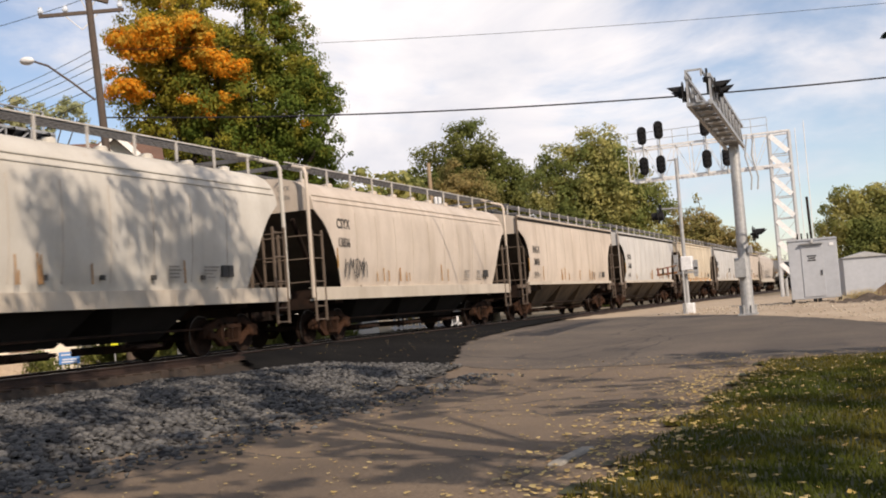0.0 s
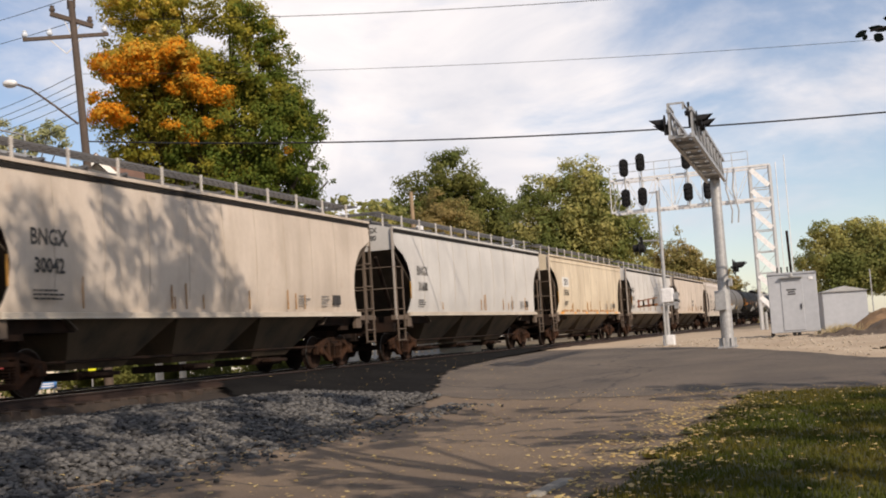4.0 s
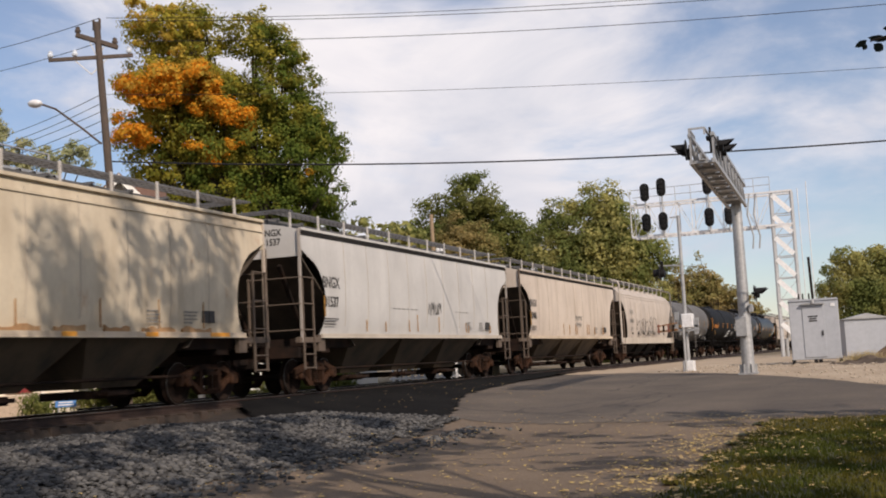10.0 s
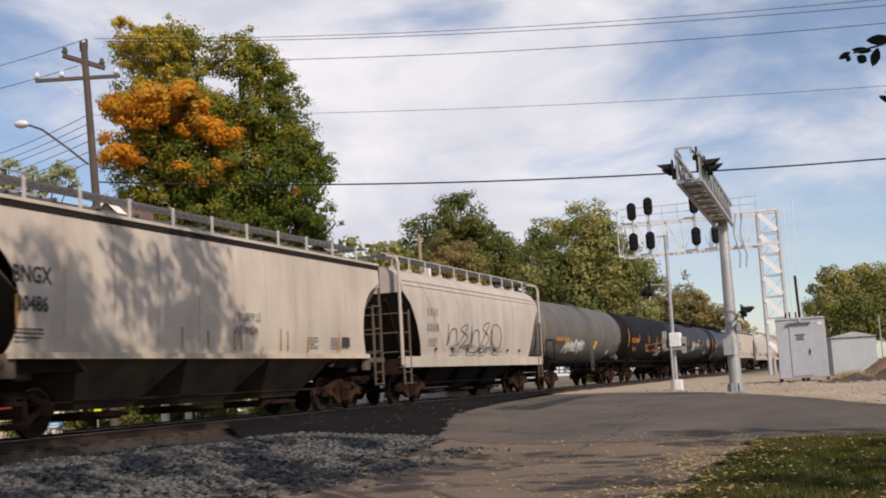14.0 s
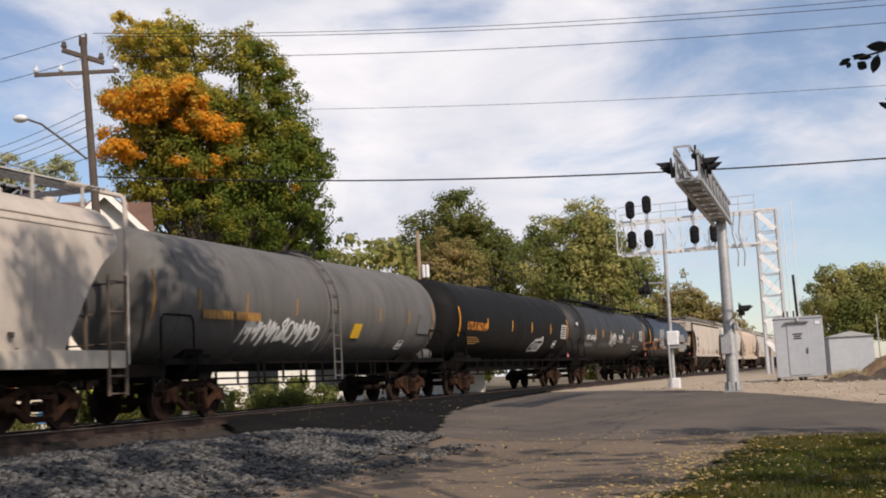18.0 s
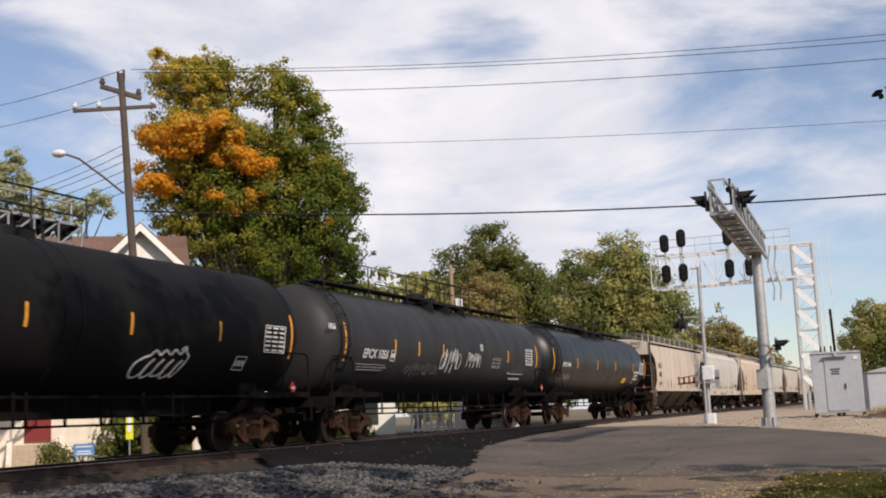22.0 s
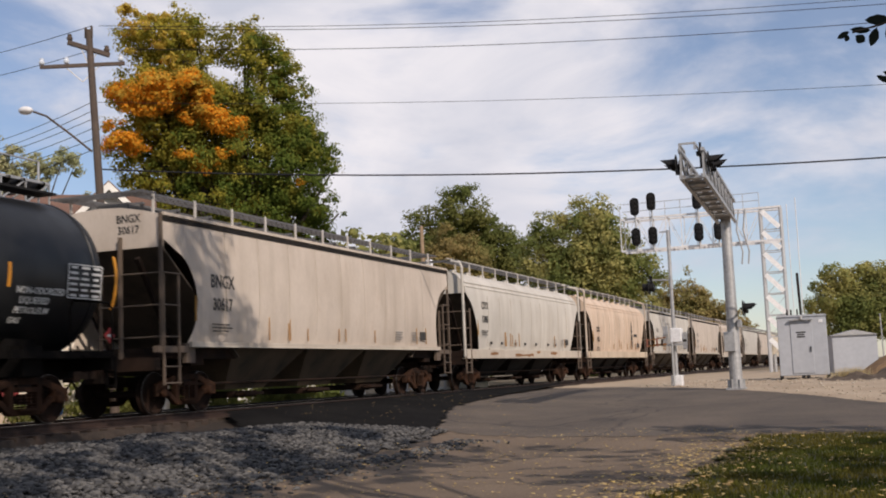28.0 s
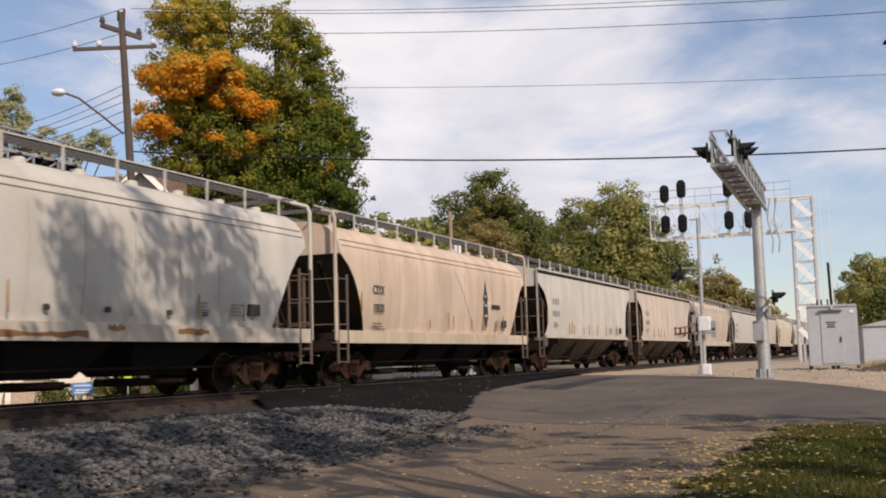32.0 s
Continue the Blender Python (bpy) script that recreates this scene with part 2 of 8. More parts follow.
def cracked(m, scale, width, dark, strength=0.9):
    """Add thin wandering cracks to a surface."""
    nt = m.node_tree
    bs = nt.nodes["Principled BSDF"]
    old = bs.inputs["Base Color"].links[0].from_socket
    tc, mp, vo = nt.nodes.new("ShaderNodeTexCoord"), nt.nodes.new("ShaderNodeMapping"), nt.nodes.new("ShaderNodeTexVoronoi")
    wn, mx = nt.nodes.new("ShaderNodeTexNoise"), nt.nodes.new("ShaderNodeMixRGB")
    vo.feature = "DISTANCE_TO_EDGE"
    vo.inputs["Scale"].default_value, wn.inputs["Scale"].default_value, wn.inputs["Detail"].default_value = scale, 1.1, 6
    mx.blend_type = "ADD"
    mx.inputs["Fac"].default_value = 1.2
    nt.links.new(tc.outputs["Object"], wn.inputs["Vector"])
    nt.links.new(tc.outputs["Object"], mx.inputs["Color1"])
    nt.links.new(wn.outputs["Color"], mx.inputs["Color2"])
    nt.links.new(mx.outputs["Color"], vo.inputs["Vector"])
    line = ramp(nt, vo.outputs["Distance"], 0.0, width, (strength, strength, strength, 1), (0, 0, 0, 1))
    nt.links.new(blend(nt, line, old, dark), bs.inputs["Base Color"])
    return m


ASPHALT = cracked(surface("worn_asphalt", (0.222, 0.160, 0.106), (0.118, 0.086, 0.060), grain=34, large=0.32, rough=0.9, bumpy=0.7, amount=0.9), 0.22, 0.012, (0.035, 0.03, 0.026))
FARASPHALT = cracked(surface("grey_asphalt", (0.150, 0.118, 0.090), (0.080, 0.065, 0.053), grain=30, large=0.5, rough=0.9, bumpy=0.7, amount=0.9), 0.22, 0.012, (0.03, 0.027, 0.024))
TAR = surface("fresh_tar", (0.009, 0.009, 0.0095), (0.017, 0.0165, 0.016), grain=40, large=0.8, rough=0.95, bumpy=0.5, spec=0.03)
EARTH = surface("dry_earth", (0.22, 0.17, 0.11), (0.15, 0.12, 0.075), grain=12, large=0.4, rough=0.95)
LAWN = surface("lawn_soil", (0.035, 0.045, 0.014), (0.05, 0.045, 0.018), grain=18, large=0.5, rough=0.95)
FINES = surface("gravel_fines", (0.060, 0.056, 0.052), (0.038, 0.035, 0.033), grain=20, large=1.5, rough=0.95, bumpy=0.8)
SAND = surface("sandy_gravel", (0.45, 0.36, 0.26), (0.34, 0.26, 0.18), grain=30, large=0.5, rough=0.95, bumpy=0.1)
STONE = leaf_mat("ballast_stone", ((0.036, 0.037, 0.039), (0.015, 0.015, 0.016), (0.165, 0.160, 0.152)), patch=6.0, trans=0.0, each=0.75)
BALLAST = surface("ballast_bed", (0.050, 0.036, 0.027), (0.030, 0.023, 0.018), grain=14, large=1.2, rough=0.95, bumpy=0.9)
RAIL = surface("rusty_rail", (0.055, 0.032, 0.024), (0.035, 0.022, 0.018), grain=18, rough=0.75, metal=0.3)
RAILTOP = surface("polished_rail", (0.42, 0.41, 0.40), (0.33, 0.32, 0.31), grain=30, rough=0.28, metal=1.0, bumpy=0.05)
TIE = surface("creosote_wood", (0.062, 0.041, 0.030), (0.045, 0.032, 0.025), grain=20, rough=0.9, vary=0.25)
ALU = surface("galvanised_steel", (0.50, 0.50, 0.49), (0.40, 0.40, 0.40), grain=10, large=1.5, rough=0.5, metal=0.55, bumpy=0.08)
WHITEP = surface("white_painted_steel", (0.78, 0.78, 0.78), (0.68, 0.68, 0.68), grain=10, rough=0.5, bumpy=0.05)
# white raised so the bridge braces look brightly sunlit
BRIGHTP = surface("sunlit_white_steel", (0.90, 0.90, 0.89), (0.86, 0.86, 0.85), grain=10, rough=0.35, bumpy=0.05)
PALEP = surface("pale_grey_steel", (0.48, 0.49, 0.50), (0.40, 0.41, 0.42), grain=10, rough=0.5, bumpy=0.1)
GREYP = surface("grey_cabinet_paint", (0.40, 0.42, 0.45), (0.35, 0.37, 0.40), grain=6, large=0.8, rough=0.6, bumpy=0.04, amount=0.25)
UNDER = surface("underframe_black", (0.006, 0.006, 0.006), (0.012, 0.010, 0.009), grain=8, rough=0.9, bumpy=0.1, spec=0.03)
BLACKP = surface("black_paint", (0.008, 0.008, 0.009), (0.016, 0.015, 0.015), grain=10, rough=0.65, bumpy=0.08, spec=0.2)
# grimy steel, taken darker still to deepen the shade under the train
DARKSTEEL = surface("grimy_darkened_steel", (0.008, 0.007, 0.0065), (0.034, 0.019, 0.013), grain=7, large=1.6, rough=0.9, spec=0.12)
WHEELRIM = surface("wheel_tread", (0.20, 0.19, 0.18), (0.10, 0.09, 0.08), grain=20, rough=0.4, metal=0.9, bumpy=0.05)
POLEWOOD = surface("weathered_pole", (0.115, 0.085, 0.066), (0.075, 0.058, 0.048), grain=14, large=1.2, rough=0.9)
TANPOLE = surface("pale_pole_wood", (0.36, 0.26, 0.16), (0.28, 0.20, 0.13), grain=14, large=1.2, rough=0.9)
BARK = surface("bark", (0.085, 0.065, 0.05), (0.05, 0.04, 0.032), grain=14, large=2.0, rough=0.95, bumpy=0.8)
WIRE = surface("cable_black", (0.02, 0.02, 0.021), rough=0.7)
GLASSY = surface("insulator_glass", (0.75, 0.80, 0.86), (0.6, 0.66, 0.72), rough=0.12, bumpy=0.0)
TRUCKSTEEL = surface("dusty_cast_steel", (0.014, 0.010, 0.008), (0.066, 0.032, 0.019), grain=6, large=1.6, rough=0.9, spec=0.08)
CONCRETE = surface("kerb_concrete", (0.30, 0.28, 0.24), (0.21, 0.19, 0.16), grain=14, rough=0.9)
CLAD = surface("white_siding", (0.80, 0.78, 0.72), (0.70, 0.68, 0.62), grain=4, large=0.5, rough=0.75, amount=0.2)
BRICK = surface("red_brick", (0.26, 0.10, 0.07), (0.20, 0.08, 0.055), grain=10, rough=0.9)
SHINGLE = surface("brown_shingle", (0.20, 0.115, 0.085), (0.14, 0.085, 0.065), grain=9, large=0.8, rough=0.95)
BLUE = surface("blue_sign", (0.10, 0.28, 0.62), rough=0.5)
YELLOW = surface("yellow_sign", (0.85, 0.50, 0.03), rough=0.5)
LIME = surface("yellow_marker", (0.80, 0.80, 0.03), rough=0.4)
ORANGE = surface("orange_reflector", (0.85, 0.36, 0.03), (0.7, 0.28, 0.03), rough=0.5)
INK = surface("black_stencil", (0.03, 0.03, 0.03), (0.06, 0.055, 0.05), rough=0.7)
CHALK = surface("white_stencil", (0.72, 0.72, 0.70), (0.58, 0.58, 0.56), rough=0.7)
FAINT = surface("faint_stencil", (0.30, 0.30, 0.30), (0.22, 0.22, 0.22), rough=0.7)
ORANGE_INK = surface("orange_stencil", (0.70, 0.25, 0.03), (0.55, 0.20, 0.03), rough=0.7)
REDP = surface("red_placard", (0.42, 0.03, 0.03), rough=0.5)
CREAMWALL = surface("cream_render", (0.78, 0.70, 0.58), (0.66, 0.58, 0.47), grain=5, large=0.6, rough=0.85, amount=0.3)
STEPS = surface("tan_concrete", (0.50, 0.40, 0.30), (0.38, 0.30, 0.22), grain=12, rough=0.9)
REDDOOR = surface("dark_red_paint", (0.22, 0.02, 0.02), (0.17, 0.018, 0.018), rough=0.5)
GLASS_DARK = surface("dark_pane", (0.03, 0.035, 0.04), rough=0.08, bumpy=0.0, spec=0.6)
MAPLE_LEAF = leaf_mat("maple_leaf", ((0.075, 0.118, 0.020), (0.46, 0.37, 0.055), (0.19, 0.22, 0.035)), patch=1.1, trans=0.45, contrast=(0.46, 0.70), lean=(-0.028, -0.008, 0.020, -0.18), each=0.5)
AUTUMN_LEAF = leaf_mat("autumn_leaf", ((0.88, 0.33, 0.02), (0.66, 0.46, 0.09), (0.34, 0.31, 0.05)), patch=1.2, trans=0.45, each=0.72, contrast=(0.44, 0.60), lean=(0, 0, 0.09, -1.25))
RUSSET_LEAF = leaf_mat("russet_leaf", ((0.31, 0.25, 0.10), (0.25, 0.25, 0.085), (0.39, 0.27, 0.11)), patch=0.2, trans=0.45)
GREEN_LEAF = leaf_mat("green_leaf", ((0.15, 0.18, 0.05), (0.22, 0.21, 0.06), (0.10, 0.13, 0.04)), patch=0.2, trans=0.5)
# second tone is pale yellow to paint highlights on the hill tree
OLIVE_LEAF = leaf_mat("olive_leaf", ((0.21, 0.235, 0.07), (0.56, 0.49, 0.18), (0.12, 0.16, 0.05)), patch=0.35, trans=0.5)
# leaf green lowered almost to black, so the twig looks shaded
SHADE_LEAF = leaf_mat("shaded_leaf", ((0.022, 0.03, 0.022), (0.03, 0.04, 0.026), (0.018, 0.024, 0.02)), patch=0.8)
PALE_LEAF = leaf_mat("pale_leaf", ((0.44, 0.45, 0.25), (0.50, 0.47, 0.27), (0.34, 0.37, 0.20)), patch=0.2, trans=0.5)
GRASS_BLADE = leaf_mat("grass_blade", ((0.068, 0.082, 0.010), (0.125, 0.10, 0.017), (0.035, 0.044, 0.009)), patch=0.6, trans=0.25)
FALLEN = leaf_mat("fallen_leaf", ((0.44, 0.31, 0.10), (0.30, 0.19, 0.09), (0.52, 0.43, 0.22)), patch=2.0, trans=0.1)

# ---- ground ----
NEAR_RAIL, MID, FAR_RAIL = -14.545, -15.3, -16.055


def gz(x, y):
    """The height of the ground."""
    u = x - NEAR_RAIL
    s = smooth01(0.5, 8.0, u)
    z = -0.2 - 0.72 * s * (1 - smooth01(20, 40, y)) + 0.05 * smooth01(36, 50, y) * s
    # short of the crossing the ballast is dug out to the foot of the sleepers
    if -19 < x < -11:
        z -= 0.21 * smooth01(-11.0, -13.4, x) * smooth01(-19, -17.5, x) * (1 - smooth01(20.0, 23.5, y))
    if x < -18:
        z -= 0.25 * smooth01(0, 6, -18 - x)
    return z


def steps(a, b, near, far, mid):
    """Places from a to b, close together round mid."""
    out, v = [a], a
    while v < b:
        d = abs(v - mid)
        v += near + (far - near) * smooth01(20, 160, d)
        out.append(min(v, b))
    return out


def sheet(name, xs, ys, height, material, keep=None):
    idx, verts, faces = {}, [], []

    def vid(i, j):
        if (i, j) not in idx:
            idx[(i, j)] = len(verts)
            verts.append((xs[i], ys[j], height(xs[i], ys[j])))
        return idx[(i, j)]
    for i in range(len(xs) - 1):
        for j in range(len(ys) - 1):
            if keep is None or keep((xs[i] + xs[i + 1]) / 2, (ys[j] + ys[j + 1]) / 2):
                faces.append((vid(i, j), vid(i + 1, j), vid(i + 1, j + 1), vid(i, j + 1)))
    return ob_with(name, raw_mesh(name, verts, faces, True), None, (material,))


def wob(x, y, s=1.0, a=0.25):
    return a * noise_at(x * s, y * s)


def noise_at(x, y, z=0.0):
    return noise.noise((x, y, z))


def in_road(x, y):
    if not -14.05 < x < 40:
        return False
    w = wob(x, y, 0.9)
    # street along the track, between ballast edge and kerb
    street = -9.2 < x < -2.0 and -40 < y < 33
    # the street bending over the crossing and away to the right
    far = 30.6 + max(0, -x) * 1.60 - 0.02 * x * x if x < 0 else 30.6 - 0.35 * x
    side = y > 23.4 - max(0.0, x) * 0.35 + w and y < far + w and x > -14.05
    return street or side


def in_grass(x, y):
    w = wob(x, y, 1.3, 0.3)
    return x > -2.40 + w and y < 23.4 - max(0, x) * 0.35 + 1.0 * w and y > -30


def in_gravel(x, y):
    if y > 24.5:
        return False
    w = wob(x, y, 0.8, 0.35)
    top = -13.95 if y < 19.6 else -13.95 + (y - 19.6) * 1.12
    return top + w < x < -8.45 + w - max(0, y - 17) * 0.1 and y > -6


def in_tar(x, y):
    w = wob(x, y, 1.6, 0.18)
    if x < -14.1 or y < 15:
        return False
    right = -8.9 + w
    if y > 22.5:
        right = -8.9 - (min(y, 30) - 22.5) * 0.30 - max(0, y - 30) * 0.11 + w
    return x < right and y < 56 + w and y > 22.9 - (x + 14.1) * 1.15 + 1.5 * w


def pad_rise(x, y):
    """The sandy pad rises a little out of the street's far edge."""
    far = 30.6 + max(0, -x) * 1.60 - 0.02 * x * x if x < 0 else 30.6 - 0.35 * x
    d = y - far - wob(x, y, 0.9) + 0.1
    return min(0.03 + 0.03 * noise_at(x * 0.7, y * 0.7), max(-0.05, 0.12 * d))


def seam(x):
    """Where the two streets' asphalt meets, in a ragged line."""
    return 24.1 + 0.35 * noise_at(x * 0.9, 3.0) + 0.15 * noise_at(x * 3.1, 9.0)


def build_ground():
    xs = steps(-900, 900, 1.0, 40, -8)
    ys = steps(-300, 1500, 1.0, 45, 20)
    g = sheet("ground", xs, ys, lambda x, y: gz(x, y) - 0.06, EARTH)
    tagged(g, "dry earth and thin grass round the crossing", "ground", kind="structure")
    fx = [-14.1 + 0.2 * i for i in range(195)]
    fy = [-16 + 1.0 * i for i in range(18)] + [2 + 0.2 * i for i in range(285)]
    r = sheet("road", fx, fy, lambda x, y: gz(x, y) + 0.004 * noise_at(x * 2, y * 2), ASPHALT, lambda x, y: in_road(x, y) and y < seam(x) + 0.2)
    c = sheet("crossing_road", fx, [y for y in fy if y > 22], lambda x, y: gz(x, y) + 0.007 + 0.004 * noise_at(x * 2, y * 2), FARASPHALT, lambda x, y: in_road(x, y) and y > seam(x))
    tagged(c, "darker worn asphalt of the street over the crossing", "road", kind="structure")
    tagged(r, "worn grey asphalt street with cracks and fallen leaves", "road", kind="structure")
    fx = [-14.1 + 0.15 * i for i in range(60)]
    fy = [15 + 0.15 * i for i in range(290)]
    t = sheet("tar_apron", fx, fy, lambda x, y: gz(x, y) + 0.03 + 0.14 * smooth01(-11.5, -14, x), TAR, in_tar)
    tagged(t, "fresh black asphalt laid beside the rails at the crossing", "road", kind="structure")
    sh = sheet("ballast_shoulder", [-14.1 + 0.25 * i for i in range(21)], [18.0 + 0.25 * i for i in range(29)], lambda x, y: gz(x, y) + 0.004, BALLAST)
    tagged(sh, "dark oily ballast at the end of the apron", "ballast", kind="structure")
    gx = [-3.6 + 0.25 * i for i in range(110)]
    gy = [-16 + 1.0 * i for i in range(18)] + [2 + 0.25 * i for i in range(100)]
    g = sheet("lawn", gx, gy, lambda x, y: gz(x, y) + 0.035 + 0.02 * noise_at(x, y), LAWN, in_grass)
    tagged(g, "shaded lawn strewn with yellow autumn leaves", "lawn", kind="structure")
    px = [-13.6 + 0.2 * i for i in range(100)]
    py = [27 + 0.2 * i for i in range(140)] + [55 + 1.0 * i for i in range(40)]
    p = sheet("gravel_pad", px, py, lambda x, y: gz(x, y) + pad_rise(x, y), SAND,
              lambda x, y: y > 29 and x < 0.6 + wob(x, y, 0.5, 1.0))
    tagged(p, "pale sandy gravel round the signal mast and cabinets", "gravel", kind="structure")


def build_track():
    bed = B()
    prism(bed, [(-18.2, -0.75), (-17.1, -0.21), (-14.02, -0.21), (-13.92, -0.40), (-13.4, -0.47), (-13.4, -0.75)], -60, 420)
    tagged(part("ballast_bed", bed, BALLAST, None), "dark oily ballast under the track", "ballast", kind="structure")
    for x0, x1 in ((-15.97, -14.63), (-18.3, -16.14)):
        panel = part("crossing_panel", box(B(), ((x0 + x1) / 2, 39.5, -0.13), (x1 - x0, 34.0, 0.20)), TAR, None, bevel=0.01)
        tagged(panel, "black asphalt between and behind the rails at the crossing", "road", kind="structure")
    for x in (NEAR_RAIL, FAR_RAIL):
        rail = thing("rail", "rusty steel rail with a polished top", "rail", "rails of the track", kind="structure")
        b = B()
        prism(b, [(x - 0.075, -0.17), (x + 0.075, -0.17), (x + 0.07, -0.155), (x + 0.012, -0.135), (x + 0.012, -0.045), (x + 0.036, -0.035),
                  (x + 0.036, -0.004), (x - 0.036, -0.004), (x - 0.036, -0.035), (x - 0.012, -0.045), (x - 0.012, -0.135), (x - 0.07, -0.155)], -60, 420)
        part("rail_body", b, RAIL, rail)
        b = B()
        box(b, (x, 180, -0.002), (0.06, 480, 0.005))
        part("rail_head", b, RAILTOP, rail, "polished running surface")


build_ground()
build_track()

# ---- the train ----
# car space: x towards the street, y along the track, z up from the rail tops
PITCH = 18.0
WHEEL_R = 0.457
CACHE = {}


def cached(key, make):
    if key not in CACHE:
        CACHE[key] = make()
    return CACHE[key]


def wheelset_mesh():
    b = B()
    rod(b, (-0.95, 0, 0), (0.95, 0, 0), 0.08, 10)
    for s in (-1, 1):
        lathe(b, [(s * 0.66, 0.10), (s * 0.68, 0.37), (s * 0.685, 0.475), (s * 0.715, 0.475), (s * 0.72, WHEEL_R), (s * 0.82, WHEEL_R - 0.012),
                  (s * 0.825, 0.40), (s * 0.79, 0.36), (s * 0.77, 0.16), (s * 0.83, 0.13), (s * 0.83, 0.02)], 24, "x")
        for k in range(3):
            a = 2 * math.pi * k / 3
            rod(b, (s * 0.955, 0.045 * math.cos(a), 0.045 * math.sin(a)), (s * 0.975, 0.045 * math.cos(a), 0.045 * math.sin(a)), 0.015, 6)
    return mesh_of(b, "wheelset", False)


def sideframe_mesh():
    """A cast frame: bowed top member, sagging bottom member, columns beside the spring window."""
    b = B()
    def run(pts, h):
        for (y0, z0), (y1, z1) in zip(pts, pts[1:]):
            bar(b, (0, y0, z0), (0, y1, z1), 0.13, h)
    run([(-1.10, 0.58), (-0.72, 0.68), (-0.42, 0.79), (0.42, 0.79), (0.72, 0.68), (1.10, 0.58)], 0.13)
    run([(-0.98, 0.50), (-0.66, 0.44), (-0.38, 0.24), (0.38, 0.24), (0.66, 0.44), (0.98, 0.50)], 0.11)
    for y in (-0.36, 0.36):
        box(b, (0, y, 0.51), (0.14, 0.13, 0.54))
    for y in (-0.92, 0.92):
        box(b, (0, y, 0.54), (0.14, 0.36, 0.16))
    for y in (-1.10, 1.10):
        box(b, (0, y, 0.50), (0.14, 0.08, 0.22))
    return mesh_of(b, "side_frame", False, 0.01)


def frame_window_mesh():
    b = B()
    for y in (-0.20, -0.07, 0.07, 0.20):
        for z in range(5):
            rod(b, (0, y, 0.32 + z * 0.055), (0, y, 0.35 + z * 0.055), 0.058, 8)
    box(b, (0, 0, 0.64), (0.16, 0.55, 0.09))
    box(b, (0, 0, 0.29), (0.16, 0.50, 0.04))
    return mesh_of(b, "spring_nest")


def axle_box_mesh():
    b = B()
    lathe(b, [(-0.08, 0.10), (0.05, 0.115), (0.09, 0.085), (0.10, 0.02)], 14, "x")
    box(b, (-0.03, 0, 0.12), (0.16, 0.26, 0.08))
    return mesh_of(b, "axle_box")


def add_truck(car, y, moving):
    for s in (-1, 1):
        ob = part("side_frame", cached("sf", sideframe_mesh), TRUCKSTEEL, car, "rusty cast-steel truck side frame")
        ob.location = (s * 0.99, y, 0)
        ob = part("spring_nest", cached("sp", frame_window_mesh), TRUCKSTEEL, car)
        ob.location = (s * 1.07, y, 0)
    b = cached("bol", lambda: mesh_of(box(B(), (0, 0, 0.72), (2.1, 0.36, 0.22)), "bolster", False, 0.02))
    part("bolster", b, DARKSTEEL, car).location = (0, y, 0)
    for dy in (-0.89, 0.89):
        w = part("wheelset", cached("ws", wheelset_mesh), DARKSTEEL, car, "steel wheelset with worn treads")
        w.location = (0, y + dy, WHEEL_R)
        part("wheel_rim", cached("rim", lambda: mesh_of(tube(B(), [(0.805, 0.446 * math.cos(math.pi * k / 16), 0.446 * math.sin(math.pi * k / 16)) for k in range(33)], 0.012, 6), "wheel_rim")), WHEELRIM, w, "bright worn tread")
        moving.append(w)
        for s in (-1, 1):
            ob = part("axle_box", cached("ab", axle_box_mesh), TRUCKSTEEL, car)
            ob.location = (s * 1.03, y + dy, WHEEL_R + 0.02)
            if s < 0:
                ob.rotation_euler = (0, 0, math.pi)


def add_coupler(car, half):
    def make():
        b = B()
        box(b, (0, -0.35, 0.88), (0.16, 0.75, 0.16))
        box(b, (0.02, 0.02, 0.88), (0.30, 0.20, 0.26))
        box(b, (0, -0.75, 0.88), (0.42, 0.25, 0.36))
        tube(b, [(0.45, -0.5, 0.80), (0.42, -0.2, 0.48), (0.30, 0.02, 0.36)], 0.03, 6)
        return mesh_of(b, "coupler", False, 0.01)
    for s in (1, -1):
        ob = part("coupler", cached("cp", make), DARKSTEEL, car)
        ob.location, ob.rotation_euler = (0, s * (half - 0.06), 0), (0, 0, 0 if s > 0 else math.pi)


def ladder(name, car, a, width_to, z0, z1, mat, rung=0.38, r=0.028, broad=0.05):
    """An upright ladder with two stiles at a and width_to (x, y), from z0 to z1."""
    b = B()
    for p, top in ((a, z1[0]), (width_to, z1[1])):
        bar(b, (*p, z0), (*p, top), broad, broad)
    z = z0 + 0.15
    while z < min(z1) - 0.05:
        rod(b, (*a, z), (*width_to, z), r, 6)
        z += rung
    return part(name, b, mat, car)


